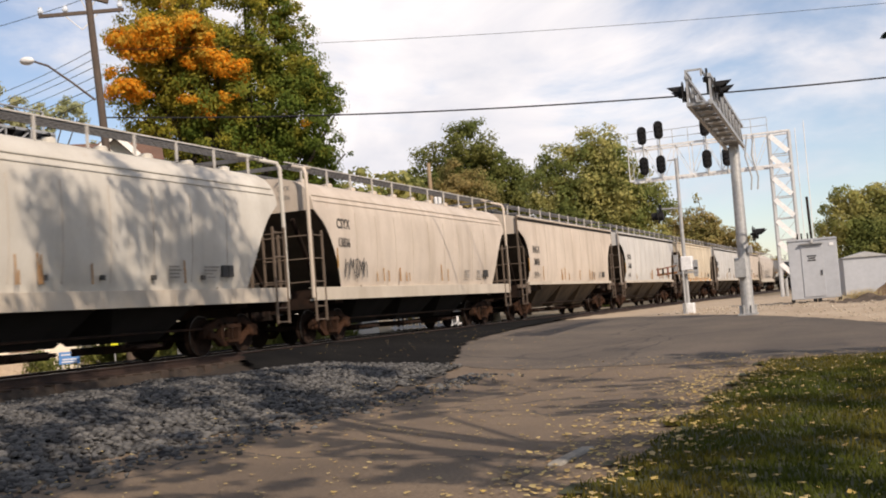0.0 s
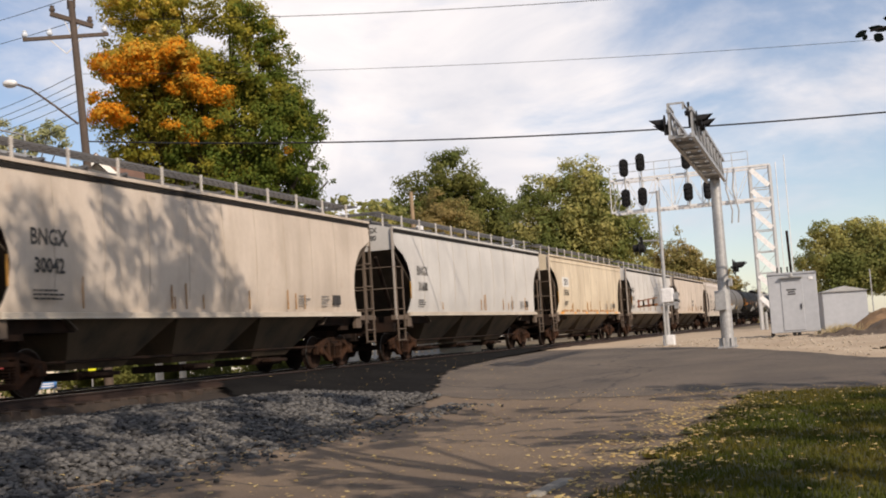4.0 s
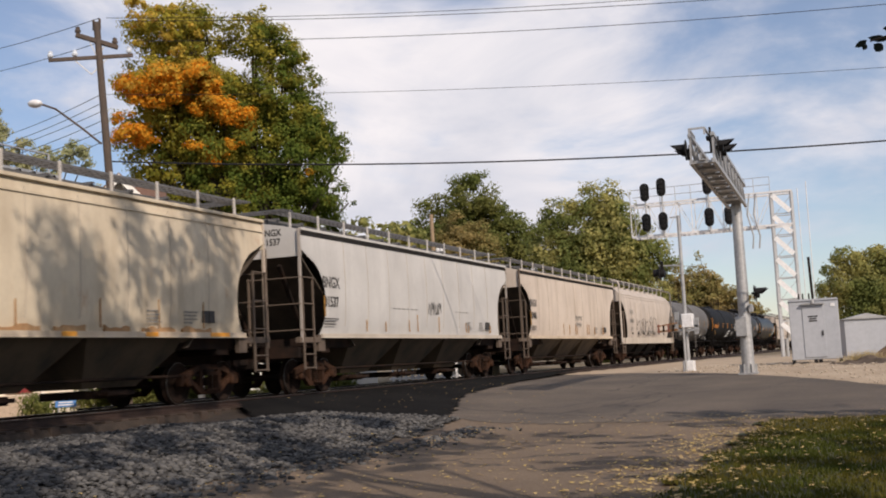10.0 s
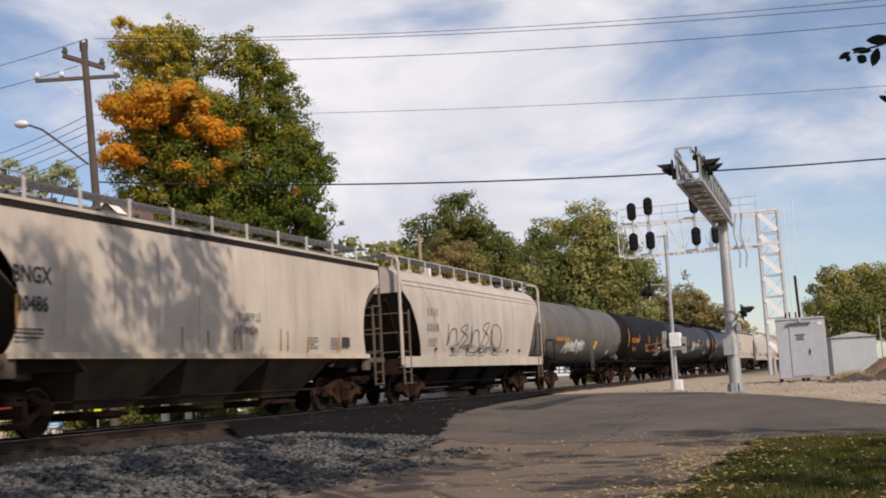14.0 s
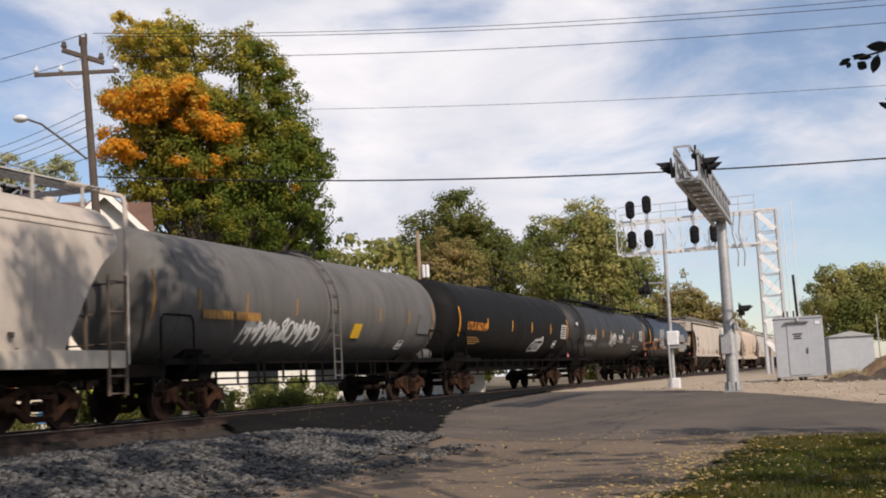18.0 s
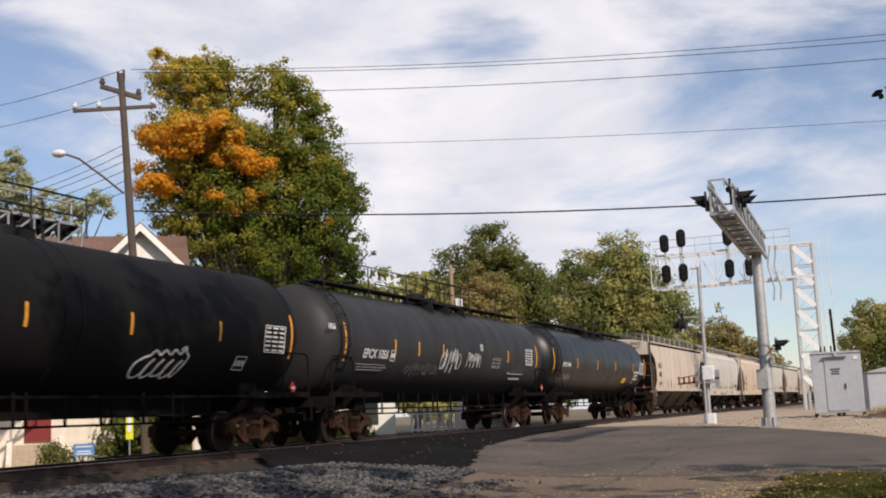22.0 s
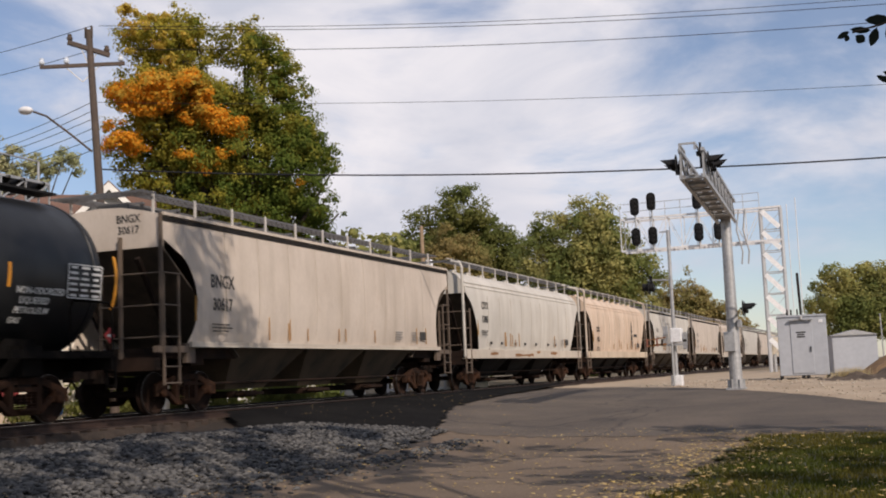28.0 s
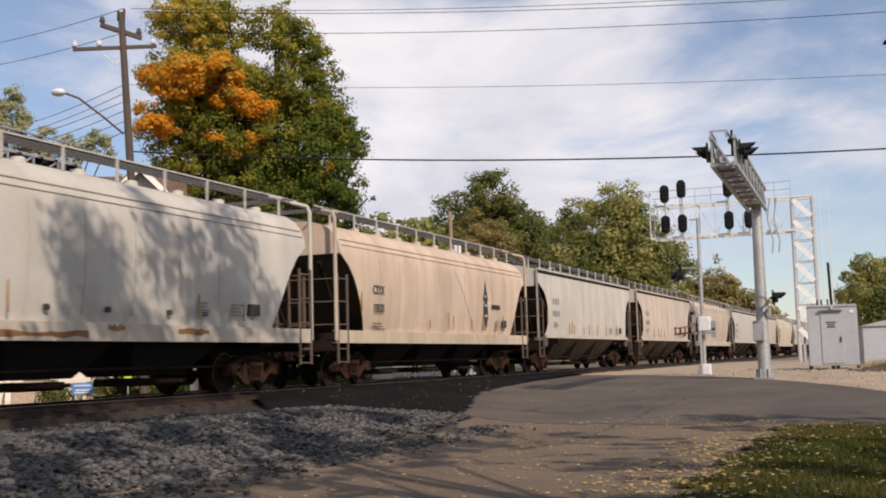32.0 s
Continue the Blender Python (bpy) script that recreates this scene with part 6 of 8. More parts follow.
def build_cabinets():
    x, y = -2.72, 46.6
    e = thing("signal_cabinet", "large pale grey steel signal cabinet on short feet", "cabinet", at=(x, y, gz(x, y)), rz=4)
    b = B()
    box(b, (0, 0, 1.28), (1.80, 1.6, 2.24))
    part("body", b, GREYP, e, bevel=0.02)
    b = B()
    prism(b, [(-0.93, 2.40), (0.93, 2.40), (0.87, 2.47), (-0.87, 2.47)], -0.84, 0.84)
    part("roof", b, GREYP, e)
    b = B()
    box(b, (-0.02, -0.815, 1.22), (0.80, 0.03, 1.95))
    door = part("door", b, GREYP, e, bevel=0.008)
    b = B()
    box(b, (0.28, -0.85, 1.15), (0.04, 0.05, 0.20))
    part("handle", b, BLACKP, door)
    b = B()
    for i, w in enumerate((0.36, 0.26, 0.30)):
        box(b, (-0.05, -0.835, 1.80 - 0.085 * i), (w, 0.01, 0.05))
    part("notice", b, INK, door, "dark unreadable notice")
    b = B()
    box(b, (-0.02, -0.90, 2.28), (0.85, 0.12, 0.05))
    rod(b, (-0.02, -0.95, 2.30), (-0.02, -0.95, 2.42), 0.07, 8)
    part("door_hood", b, ALU, e)
    b = B()
    box(b, (0.7, -0.81, 2.20), (0.16, 0.02, 0.12))
    part("number_plate", b, WHITEP, e)
    for dx in (-0.85, -0.05, 0.12, 0.85):
        b = B()
        box(b, (dx, -0.7, 0.09), (0.14, 0.14, 0.20))
        part("foot", b, BLACKP, e)
    b = B()
    rod(b, (0.02, 0.2, 2.45), (-0.02, 0.2, 4.15), 0.05, 8)
    part("vent_pipe", b, DARKSTEEL, e)
    for dx in (-0.5, -0.35, -0.12):
        part("roof_fitting", rod(B(), (dx, 0, 2.5), (dx, 0, 2.72), 0.035, 6), DARKSTEEL, e)
    x, y = -1.15, 58.0
    e = thing("small_shed", "small plain grey metal shed", "shed", at=(x, y, gz(x, y)), rz=10)
    b = B()
    box(b, (0, 0, 0.95), (2.0, 1.8, 1.75))
    part("wall", b, GREYP, e)
    b = B()
    prism(b, [(-1.08, 1.80), (1.08, 1.80), (0.0, 2.05)], -1.0, 1.0)
    part("roof", b, ALU, e)
    b = B()
    rod(b, (1.25, -0.9, 0), (1.22, -0.9, 2.75), 0.03, 6)
    part("pipe", b, ALU, e)


def build_utility_pole():
    x, y = -23.1, 30.15
    e = thing("utility_pole", "weathered wooden utility pole with crossarms and street light", "pole", at=(x, y, -0.5))
    lean = Vector((-0.045, -0.035, 1)) * 12.75
    b = B()
    rod(b, (0.38, 0.30, 0), (0.38 + lean.x, 0.30 + lean.y, lean.z), 0.155, 12, 0.105)
    part("pole", b, POLEWOOD, e)
    top = Vector((0.38 + lean.x, 0.30 + lean.y, 0))
    # lower arm runs across the sight line, the upper one away from it
    d1 = Vector((1.02, 0.80, 0.12))
    d2 = Vector((0.55, 0.42, -0.20))
    for d, z, n in ((d1 * 0.97, 11.56, 3), (d2 * 0.9, 12.12, 2)):
        b = B()
        k = 0.15 if n == 3 else 0.0
        c = Vector((top.x - k, top.y - k * 0.8, z))
        bar(b, c - d * 1.05, c + d * 1.05, 0.10 if n == 3 else 0.17, 0.11 if n == 3 else 0.13)
        part("crossarm", b, POLEWOOD, e)
        b = B()
        for s in (-1, 1):
            bar(b, c + d * 0.45 * s, c - Vector((0, 0, 0.55)), 0.03, 0.03)
        part("arm_brace", b, ALU, e)
        for s in ((-1, -0.4, 0.95) if n == 3 else (-0.95, 0.9)):
            b = B()
            p = c + d * s
            lathe(b, [(0.06, 0.03), (0.10, 0.085), (0.17, 0.10), (0.22, 0.06), (0.27, 0.075), (0.30, 0.02)], 10, "z", p)
            part("insulator", b, GLASSY if n == 3 else POLEWOOD, e)
    b = B()
    for k, dx in enumerate((-0.12, 0.12)):
        rod(b, (top.x + dx, top.y, 12.5), (top.x + dx, top.y, 12.85), 0.04, 6)
    part("pole_pin", b, POLEWOOD, e)
    b = B()
    a = Vector((top.x + 0.1, top.y, 8.7))
    q = Vector((-1.58, -1.26, 10.0))
    tube(b, [a, a.lerp(q, 0.35) + Vector((0, 0, 0.10)), a.lerp(q, 0.75) + Vector((0, 0, 0.16)), q], 0.035, 8)
    part("lamp_arm", b, POLEWOOD, e)
    b = B()
    bmesh.ops.create_uvsphere(b, u_segments=14, v_segments=8, radius=1.0, matrix=Matrix.Translation(q + Vector((-0.12, -0.1, 0))) @ Matrix.Diagonal((0.25, 0.20, 0.13, 1)))
    part("street_light_head", b, WHITEP, e, "white cobra-head lamp", smooth=True)
    # far pole on the hill
    e = thing("utility_pole", "thin wooden utility pole before the wooded hill", "pole", at=(-27.5, 69.8, -0.5))
    b = B()
    rod(b, (0, 0, 0), (-0.15, 0, 10.9), 0.17, 8, 0.13)
    part("pole", b, TANPOLE, e)
    for x in (0.22, 0.48):
        part("transformer", lathe(B(), [(7.75, 0.05), (7.78, 0.13), (8.55, 0.13), (8.62, 0.05)], 10, "z", (x, -0.1, 0)), WHITEP, e, "small white pole transformer")
    b = B()
    bar(b, (-0.1, 0, 8.75), (0.75, 0, 8.75), 0.06, 0.06)
    part("bracket", b, TANPOLE, e)


def span(a, b, sag, r, label):
    bm = B()
    a, b = Vector(a), Vector(b)
    pts = []
    for k in range(25):
        t = k / 24
        p = a.lerp(b, t)
        p.z -= 4 * sag * t * (1 - t)
        pts.append(p)
    tagged(part("overhead_wire", tube(bm, pts, r, 5), WIRE, None), label, "cable", "overhead wires")


def build_wires():
    def far(way, d):
        return Vector(EYE) + Vector(way) * d
    # wires over the street, from the pole to the right, each by two sight lines
    for wa, wb, sag, r in (((-0.5794, 0.7592, 0.2964), (-0.0034, 0.958, 0.2867), 0.50, 0.009), ((-0.5725, 0.7652, 0.2945), (-0.0039, 0.9594, 0.2820), 0.45, 0.010),
                           ((-0.5642, 0.7770, 0.2791), (-0.0053, 0.9633, 0.2683), 0.45, 0.010), ((-0.60, 0.775, 0.238), (-0.010, 0.9754, 0.2202), 0.38, 0.007),
                           ((-0.60, 0.78, 0.1820), (-0.0156, 0.9867, 0.1616), 0.56, 0.024)):
        a, b = far(wa, 39.5), far(wb, 34.0)
        end = b + (b - a) * 0.35
        t = 1 / 1.35
        end.z += 4 * sag * t * (1 - t) / t
        span(a, end, sag, r, "thin dark overhead wire over the street")
    for wa, wb in (((-0.6686, 0.6935, 0.2685), (-0.5838, 0.7559, 0.2962)), ((-0.6716, 0.6969, 0.2518), (-0.5873, 0.7603, 0.2774)), ((-0.6544, 0.7265, 0.2096), (-0.5935, 0.7693, 0.2365)),
                   ((-0.66, 0.72, 0.195), (-0.5935, 0.7693, 0.222)), ((-0.66, 0.72, 0.182), (-0.5935, 0.7693, 0.205)),
                   ((-0.6544, 0.7265, 0.2030), (-0.5935, 0.7693, 0.2290)), ((-0.66, 0.72, 0.188), (-0.5935, 0.7693, 0.2140)), ((-0.66, 0.72, 0.172), (-0.5935, 0.7693, 0.1960))):
        a, b = far(wa, 52.0), far(wb, 39.5)
        span(b, a + (a - b) * 1.2, 0.4, 0.012, "thin dark overhead wire running off behind the pole")


build_cantilever()
build_mast()
build_signal_bridge()
build_cabinets()
build_utility_pole()
build_wires()


# ---- houses across the track ----
def build_house():
    e = thing("house", "white house with brown shingle roof and front gable", "house", at=(-27.9, 37.1, -0.5), rz=37)
    eave, apex = 7.45, 9.05
    b = B()
    box(b, (-3.2, 2.8, eave / 2), (9.6, 4.6, eave))
    part("wall", b, CLAD, e)
    b = B()
    prism(b, [(-1.35, 0.0), (1.35, 0.0), (1.35, eave + 0.1), (0, apex - 0.25), (-1.35, eave + 0.1)], -0.1, 1.0)
    part("gable_wall", b, CLAD, e)
    for s, y0, y1 in ((-1, 0.0, 2.8), (1, 5.6, 2.8)):
        b = B()
        prism(b, [(y0, eave - 0.1), (y1, apex - 0.05), (y1, apex + 0.08), (y0, eave + 0.05)], -8.4, 1.9, "x")
        part("roof", b, SHINGLE, e)
    for s in (1, -1):
        b = B()
        prism(b, [(0, apex + 0.12), (s * 1.75, eave + 0.02), (s * 1.75, eave - 0.12), (0, apex - 0.02)], -0.55, 2.7)
        part("gable_roof", b, SHINGLE, e)
        b = B()
        prism(b, [(0, apex + 0.05), (s * 1.72, eave - 0.06), (s * 1.72, eave - 0.36), (0, apex - 0.26)], -0.62, -0.54)
        part("fascia", b, CLAD, e)
    b = B()
    box(b, (-2.6, 1.2, apex - 0.75), (0.9, 0.5, 0.25))
    part("roof_vent", b, BLACKP, e)
    for x in (-6.5, -4.2, -1.8, 0.0):
        for z in (1.6, 4.4):
            y = -0.13 if x == 0.0 else 0.47
            w = B()
            box(w, (x, y, z + 0.5), (0.95, 0.08, 1.45))
            fr = part("window", w, CLAD, e)
            g = B()
            box(g, (x, y - 0.045, z + 0.5), (0.75, 0.02, 1.25))
            part("pane", g, GLASS_DARK, fr)
    e = thing("low_building", "low white building with flat roof", "building", at=(-24.6, 42.5, -0.5), rz=28)
    b = B()
    box(b, (0, 0, 1.5), (9.0, 4.0, 3.0))
    part("wall", b, CLAD, e)
    b = B()
    box(b, (0, 0, 3.08), (9.4, 4.4, 0.18))
    part("roof", b, ALU, e)
    for x in (-3, 0.5, 3.2):
        b = B()
        box(b, (x, -2.02, 1.4), (1.2, 0.06, 1.1))
        part("window", b, GLASS_DARK, e)
    # the cream house front, its steps and red door
    e = thing("house", "cream house with red door above concrete steps", "house", at=(-25.2, 28.4, -0.5), rz=41.6)
    b = B()
    box(b, (-0.5, 2.0, 2.1), (5.5, 4.0, 4.2))
    part("wall", b, CREAMWALL, e)
    for s in (0, 1):
        b = B()
        prism(b, [(-0.4 if s == 0 else 4.4, 4.1), (2.0, 5.3), (2.0, 5.42), (-0.4 if s == 0 else 4.4, 4.22)], -3.5, 2.5, "x")
        part("roof", b, SHINGLE, e)
    b = B()
    box(b, (-0.04, -0.03, 1.95), (0.78, 0.08, 2.2))
    d = part("door", b, REDDOOR, e, "dark red front door")
    b = B()
    box(b, (0.24, -0.09, 1.85), (0.05, 0.05, 0.12))
    part("door_handle", b, BLACKP, d)
    for k in range(5):
        b = B()
        box(b, (-0.1, -0.25 - 0.25 * k, 0.77 - 0.16 * k - 0.08), (1.35, 0.5, 0.16))
        part("step", b, STEPS, e, "worn concrete step")
    for x in (-0.85, 0.66):
        b = B()
        prism(b, [(0.0, 0.0), (-1.5, 0.0), (-1.5, 0.25), (0.0, 1.0)], x - 0.08, x + 0.08, "x")
        part("cheek_wall", b, CREAMWALL, e)
    for x, z, w, h in ((-1.65, 0.33, 0.95, 0.26), (-2.2, 2.3, 0.8, 1.2), (1.2, 2.3, 0.8, 1.2)):
        b = B()
        box(b, (x, -0.02, z), (w + 0.14, 0.06, h + 0.12))
        fr = part("window", b, CLAD, e)
        b = B()
        box(b, (x, -0.055, z), (w, 0.02, h))
        part("pane", b, GLASS_DARK, fr)
    e = thing("road_sign", "small pale blue sign on two short posts", "sign", at=(-21.67, 26.2, -0.45), rz=39.6)
    b = B()
    box(b, (0, 0, 0.54), (0.56, 0.03, 0.34))
    pn = part("panel", b, BLUE, e)
    for z, w in ((0.63, 0.44), (0.50, 0.38), (0.43, 0.42)):
        b = B()
        box(b, (0, -0.02, z), (w, 0.01, 0.035))
        part("text_bar", b, WHITEP, pn)
    for x in (-0.2, 0.2):
        b = B()
        rod(b, (x, 0.04, 0), (x, 0.04, 0.6), 0.02, 6)
        part("post", b, ALU, e)
    e = thing("marker", "yellow reflective marker on a stake by the pole", "marker", at=(-21.95, 28.6, -0.45), rz=37.5)
    b = B()
    box(b, (0, 0, 1.20), (0.22, 0.03, 0.90))
    pn = part("panel", b, LIME, e)
    b = B()
    box(b, (0, -0.02, 1.22), (0.12, 0.01, 0.5))
    part("reflector", b, WHITEP, pn)
    b = B()
    rod(b, (0, 0.04, 0), (0, 0.04, 1.6), 0.025, 6)
    part("post", b, ALU, e)
    for x, y, r in ((-20.90, 30.53, 0.13), (-20.31, 30.93, 0.11)):
        e = thing("column", "pale round porch column on a square base", "column", "porch columns", at=(x, y, -0.45))
        b = B()
        rod(b, (0, 0, 0.3), (0, 0, 3.0), r, 16, r * 0.88)
        part("shaft", b, CREAMWALL, e, smooth=False)
        b = B()
        box(b, (0, 0, 0.15), (r * 3.2, r * 3.2, 0.32))
        part("plinth", b, CREAMWALL, e, bevel=0.02)
        b = B()
        box(b, (0, 0, 3.05), (r * 2.8, r * 2.8, 0.14))
        part("capital", b, CREAMWALL, e, bevel=0.02)
    # white building with an arched opening and a picket fence before it
    e = thing("building", "white building with an arched doorway", "building", at=(-16.9, 46.2, -0.5), rz=21)
    b = B()
    n = 14
    arch = [(0.62 * math.cos(math.pi * k / n), 0.55 + 0.45 * math.sin(math.pi * k / n)) for k in range(n + 1)]
    prism(b, [(1.3, 0), (1.3, 3.0), (-1.3, 3.0), (-1.3, 0), (-0.62, 0)] + [(-x, z) for x, z in arch] + [(0.62, 0)], 0, 0.25)
    part("front_wall", b, CREAMWALL, e)
    b = B()
    box(b, (0, 2.0, 1.5), (2.6, 3.0, 3.0))
    part("wall", b, CLAD, e)
    b = B()
    box(b, (0, 1.7, 3.08), (2.9, 3.9, 0.16))
    part("roof", b, SHINGLE, e)
    e = thing("fence", "white wooden picket fence across the track", "fence", at=(-18.0, 43.6, -0.35), rz=21)
    for k in range(11):
        b = B()
        box(b, (-1.2 + 0.26 * k, 0, 0.62), (0.10, 0.03, 1.24))
        part("picket", b, WHITEP, e)
    for z in (0.4, 1.05):
        b = B()
        box(b, (0.1, 0.035, z), (2.9, 0.04, 0.08))
        part("fence_rail", b, WHITEP, e)


build_house()


# ---- trees ----
def leaf_cloud(name, blobs, count, size, seed, squash=1.0, shell=0.55, per=60, loose=0.12):
    """Small bent leaf clumps scattered through overlapping rounded masses."""
    rnd = np.random.RandomState(seed)
    # sprays of leaves sit on the masses, flattened, with gaps between them
    vol = np.array([b[3] ** 2.0 for b in blobs])
    sprays = max(len(blobs) * 6, int(count / per))
    pick = rnd.choice(len(blobs), sprays, p=vol / vol.sum())
    bl = np.array(blobs, float)[pick]
    d = rnd.normal(size=(sprays, 3))
    d /= np.linalg.norm(d, axis=1)[:, None]
    hub = bl[:, :3] + d * (bl[:, 3] * (shell + (1.08 - shell) * rnd.rand(sprays) ** 0.5))[:, None] * np.array([1, 1, squash])
    reach = bl[:, 3] * rnd.uniform(0.14, 0.34, sprays) + loose
    own = rnd.choice(sprays, count, p=reach ** 2 / (reach ** 2).sum())
    d = d[own]
    off = np.clip(rnd.normal(size=(count, 3)), -1.6, 1.6)
    c = hub[own] + off * reach[own][:, None] * np.array([0.74, 0.74, 0.48])
    s = size * rnd.uniform(0.55, 1.35, count)
    a = rnd.normal(size=(count, 3))
    a /= np.linalg.norm(a, axis=1)[:, None]
    nrm = d * 0.5 + off * 0.55 + rnd.normal(size=(count, 3)) * 0.45 + np.array([0, 0, 0.3])
    u = np.cross(nrm, a)
    u /= np.linalg.norm(u, axis=1)[:, None] + 1e-9
    v = np.cross(nrm, u)
    v /= np.linalg.norm(v, axis=1)[:, None] + 1e-9
    k = rnd.uniform(0.45, 0.8, (count, 1))
    s = s[:, None]
    nn = nrm / (np.linalg.norm(nrm, axis=1)[:, None] + 1e-9)
    pts = np.stack([c - u * s, c - v * s * k + nn * s * 0.2, c + u * s, c + v * s * k + nn * s * 0.2], 1).reshape(-1, 3)
    me = bpy.data.meshes.new(name)
    me.vertices.add(4 * count)
    me.vertices.foreach_set("co", pts.ravel())
    me.loops.add(4 * count)
    me.loops.foreach_set("vertex_index", np.arange(4 * count))
    me.polygons.add(count)
    me.polygons.foreach_set("loop_start", np.arange(0, 4 * count, 4))
    me.polygons.foreach_set("loop_total", np.full(count, 4))
    me.update(calc_edges=True)
    return me


def tree(name, label, base, blobs, count, size, leaf, seed, trunk=0.3, category="tree", group="", per=60, each=1, loose=0.12):
    e = thing(name, label, category, group, at=base)
    o = Vector(base)
    loc = [(b[0] - o.x, b[1] - o.y, b[2] - o.z, b[3]) for b in blobs]
    low = min(b[2] for b in loc)
    cx, cy = sum(b[0] for b in loc) / len(loc), sum(b[1] for b in loc) / len(loc)
    fork = Vector((cx * 0.3, cy * 0.3, max(0.8, low * 0.55)))
    b = B()
    rod(b, (0, 0, -0.3), fork, trunk, 10, trunk * 0.8)
    part("trunk", b, BARK, e)
    for q in loc[::each]:
        b = B()
        tip = Vector(q[:3])
        m = fork.lerp(tip, 0.5) + Vector((0.1, 0.1, 0.3)) * q[3] * 0.3
        rod(b, fork, m, trunk * 0.5, 7, trunk * 0.28)
        rod(b, m, tip, trunk * 0.28, 6, trunk * 0.08)
        part("limb", b, BARK, e)
    me = leaf_cloud("crown", loc, count, size, seed, per=per, loose=loose)
    part("crown", me, leaf, e, "dense crown of leaves")
    return e


MAPLE = [(-28.4, 40.9, 15.7, 0.94), (-27.5, 41.4, 15.8, 1.0), (-29.0, 40.5, 15.6, 0.74), (-27.4, 41.2, 16.7, 0.35), (-27.3, 41.8, 15.1, 0.75), (-25.1, 43.1, 15.4, 1.06), (-24.5, 43.6, 14.8, 0.96),
         (-24.8, 43.0, 16.2, 0.55), (-24.1, 44.1, 14.1, 0.86), (-29.1, 41.1, 13.5, 1.12), (-28.0, 41.9, 13.4, 1.38), (-29.8, 40.7, 13.3, 0.7), (-26.8, 42.7, 13.2, 1.14), (-26.3, 43.3, 12.5, 1.14),
         (-24.6, 44.2, 12.7, 1.22), (-23.7, 45.1, 11.2, 1.02), (-24.2, 44.7, 11.7, 1.02), (-30.0, 41.2, 11.2, 0.95), (-29.1, 41.7, 11.5, 1.13), (-27.5, 42.9, 11.0, 1.52), (-25.9, 44.0, 10.7, 1.53),
         (-24.6, 44.8, 9.9, 1.53), (-23.1, 45.6, 10.3, 0.61), (-22.6, 46.0, 9.7, 0.33), (-23.3, 45.8, 8.5, 0.67), (-23.9, 45.5, 8.4, 1.15), (-28.6, 42.6, 9.4, 1.26), (-27.1, 43.6, 9.0, 1.52),
         (-25.7, 44.6, 8.2, 1.4), (-29.7, 41.6, 10.0, 0.88)]
AUTUMN = [(-27.7, 40.2, 13.1, 0.87), (-28.7, 39.5, 12.9, 0.63), (-26.8, 40.7, 13.3, 0.73), (-27.9, 40.2, 12.5, 0.63), (-26.3, 41.4, 12.1, 0.64), (-25.6, 42.0, 11.8, 0.64), (-28.5, 39.9, 12.3, 0.48),
          (-29.2, 39.8, 10.9, 0.58), (-28.6, 40.2, 10.6, 0.39), (-25.0, 42.5, 11.2, 0.34), (-26.3, 40.4, 15.2, 0.32), (-23.2, 43.9, 9.2, 0.3), (-27.9, 39.2, 15.6, 0.36), (-27.2, 39.5, 16.0, 0.34),
          (-26.4, 41.9, 9.9, 0.39), (-28.6, 39.3, 15.7, 0.42), (-27.3, 39.9, 15.1, 0.38), (-28.7, 39.4, 14.7, 0.3), (-26.9, 40.6, 14.3, 0.4),
          (-25.3, 41.6, 10.4, 0.3), (-27.0, 41.2, 10.4, 0.36), (-24.6, 42.3, 15.7, 0.25), (-28.3, 39.0, 16.2, 0.35), (-25.9, 41.3, 12.8, 0.4), (-25.4, 41.8, 12.0, 0.4), (-29.4, 39.5, 11.6, 0.35)]
HILL_A = [(-39.7, 112.0, 17.6, 2.25), (-41.3, 111.5, 16.8, 1.9), (-38.2, 112.6, 16.6, 1.66), (-42.9, 111.1, 15.6, 2.02), (-44.8, 110.4, 14.7, 1.78), (-46.5, 109.8, 14.0, 1.42), (-47.7, 109.4, 13.4, 0.83),
          (-37.5, 113.1, 14.8, 1.54), (-36.3, 113.6, 13.6, 1.89), (-34.5, 114.2, 13.7, 1.3), (-40.5, 112.3, 13.2, 2.37), (-43.3, 111.3, 12.5, 2.14), (-37.5, 113.5, 11.6, 2.37), (-34.7, 114.3, 11.7, 2.01)]
HILL_C = [(-38.8, 105.3, 13.6, 1.68), (-37.6, 105.9, 12.4, 1.9), (-40.4, 104.8, 12.9, 1.45), (-36.9, 106.3, 10.7, 1.9), (-39.8, 105.3, 10.9, 1.9)]
HILL_B = [(-22.1, 96.6, 14.1, 1.27), (-23.2, 96.4, 13.4, 1.47), (-21.1, 97.0, 12.8, 1.56), (-26.0, 95.8, 13.0, 1.18), (-25.7, 96.0, 11.6, 1.57), (-23.9, 96.5, 11.3, 2.15), (-21.1, 97.2, 11.1, 2.04),
          (-27.0, 95.8, 10.7, 1.47), (-26.4, 96.1, 9.2, 1.96), (-23.1, 96.9, 8.8, 2.34), (-20.3, 97.6, 9.1, 2.04), (-18.9, 97.9, 8.5, 1.65), (-17.9, 98.2, 7.3, 1.16)]
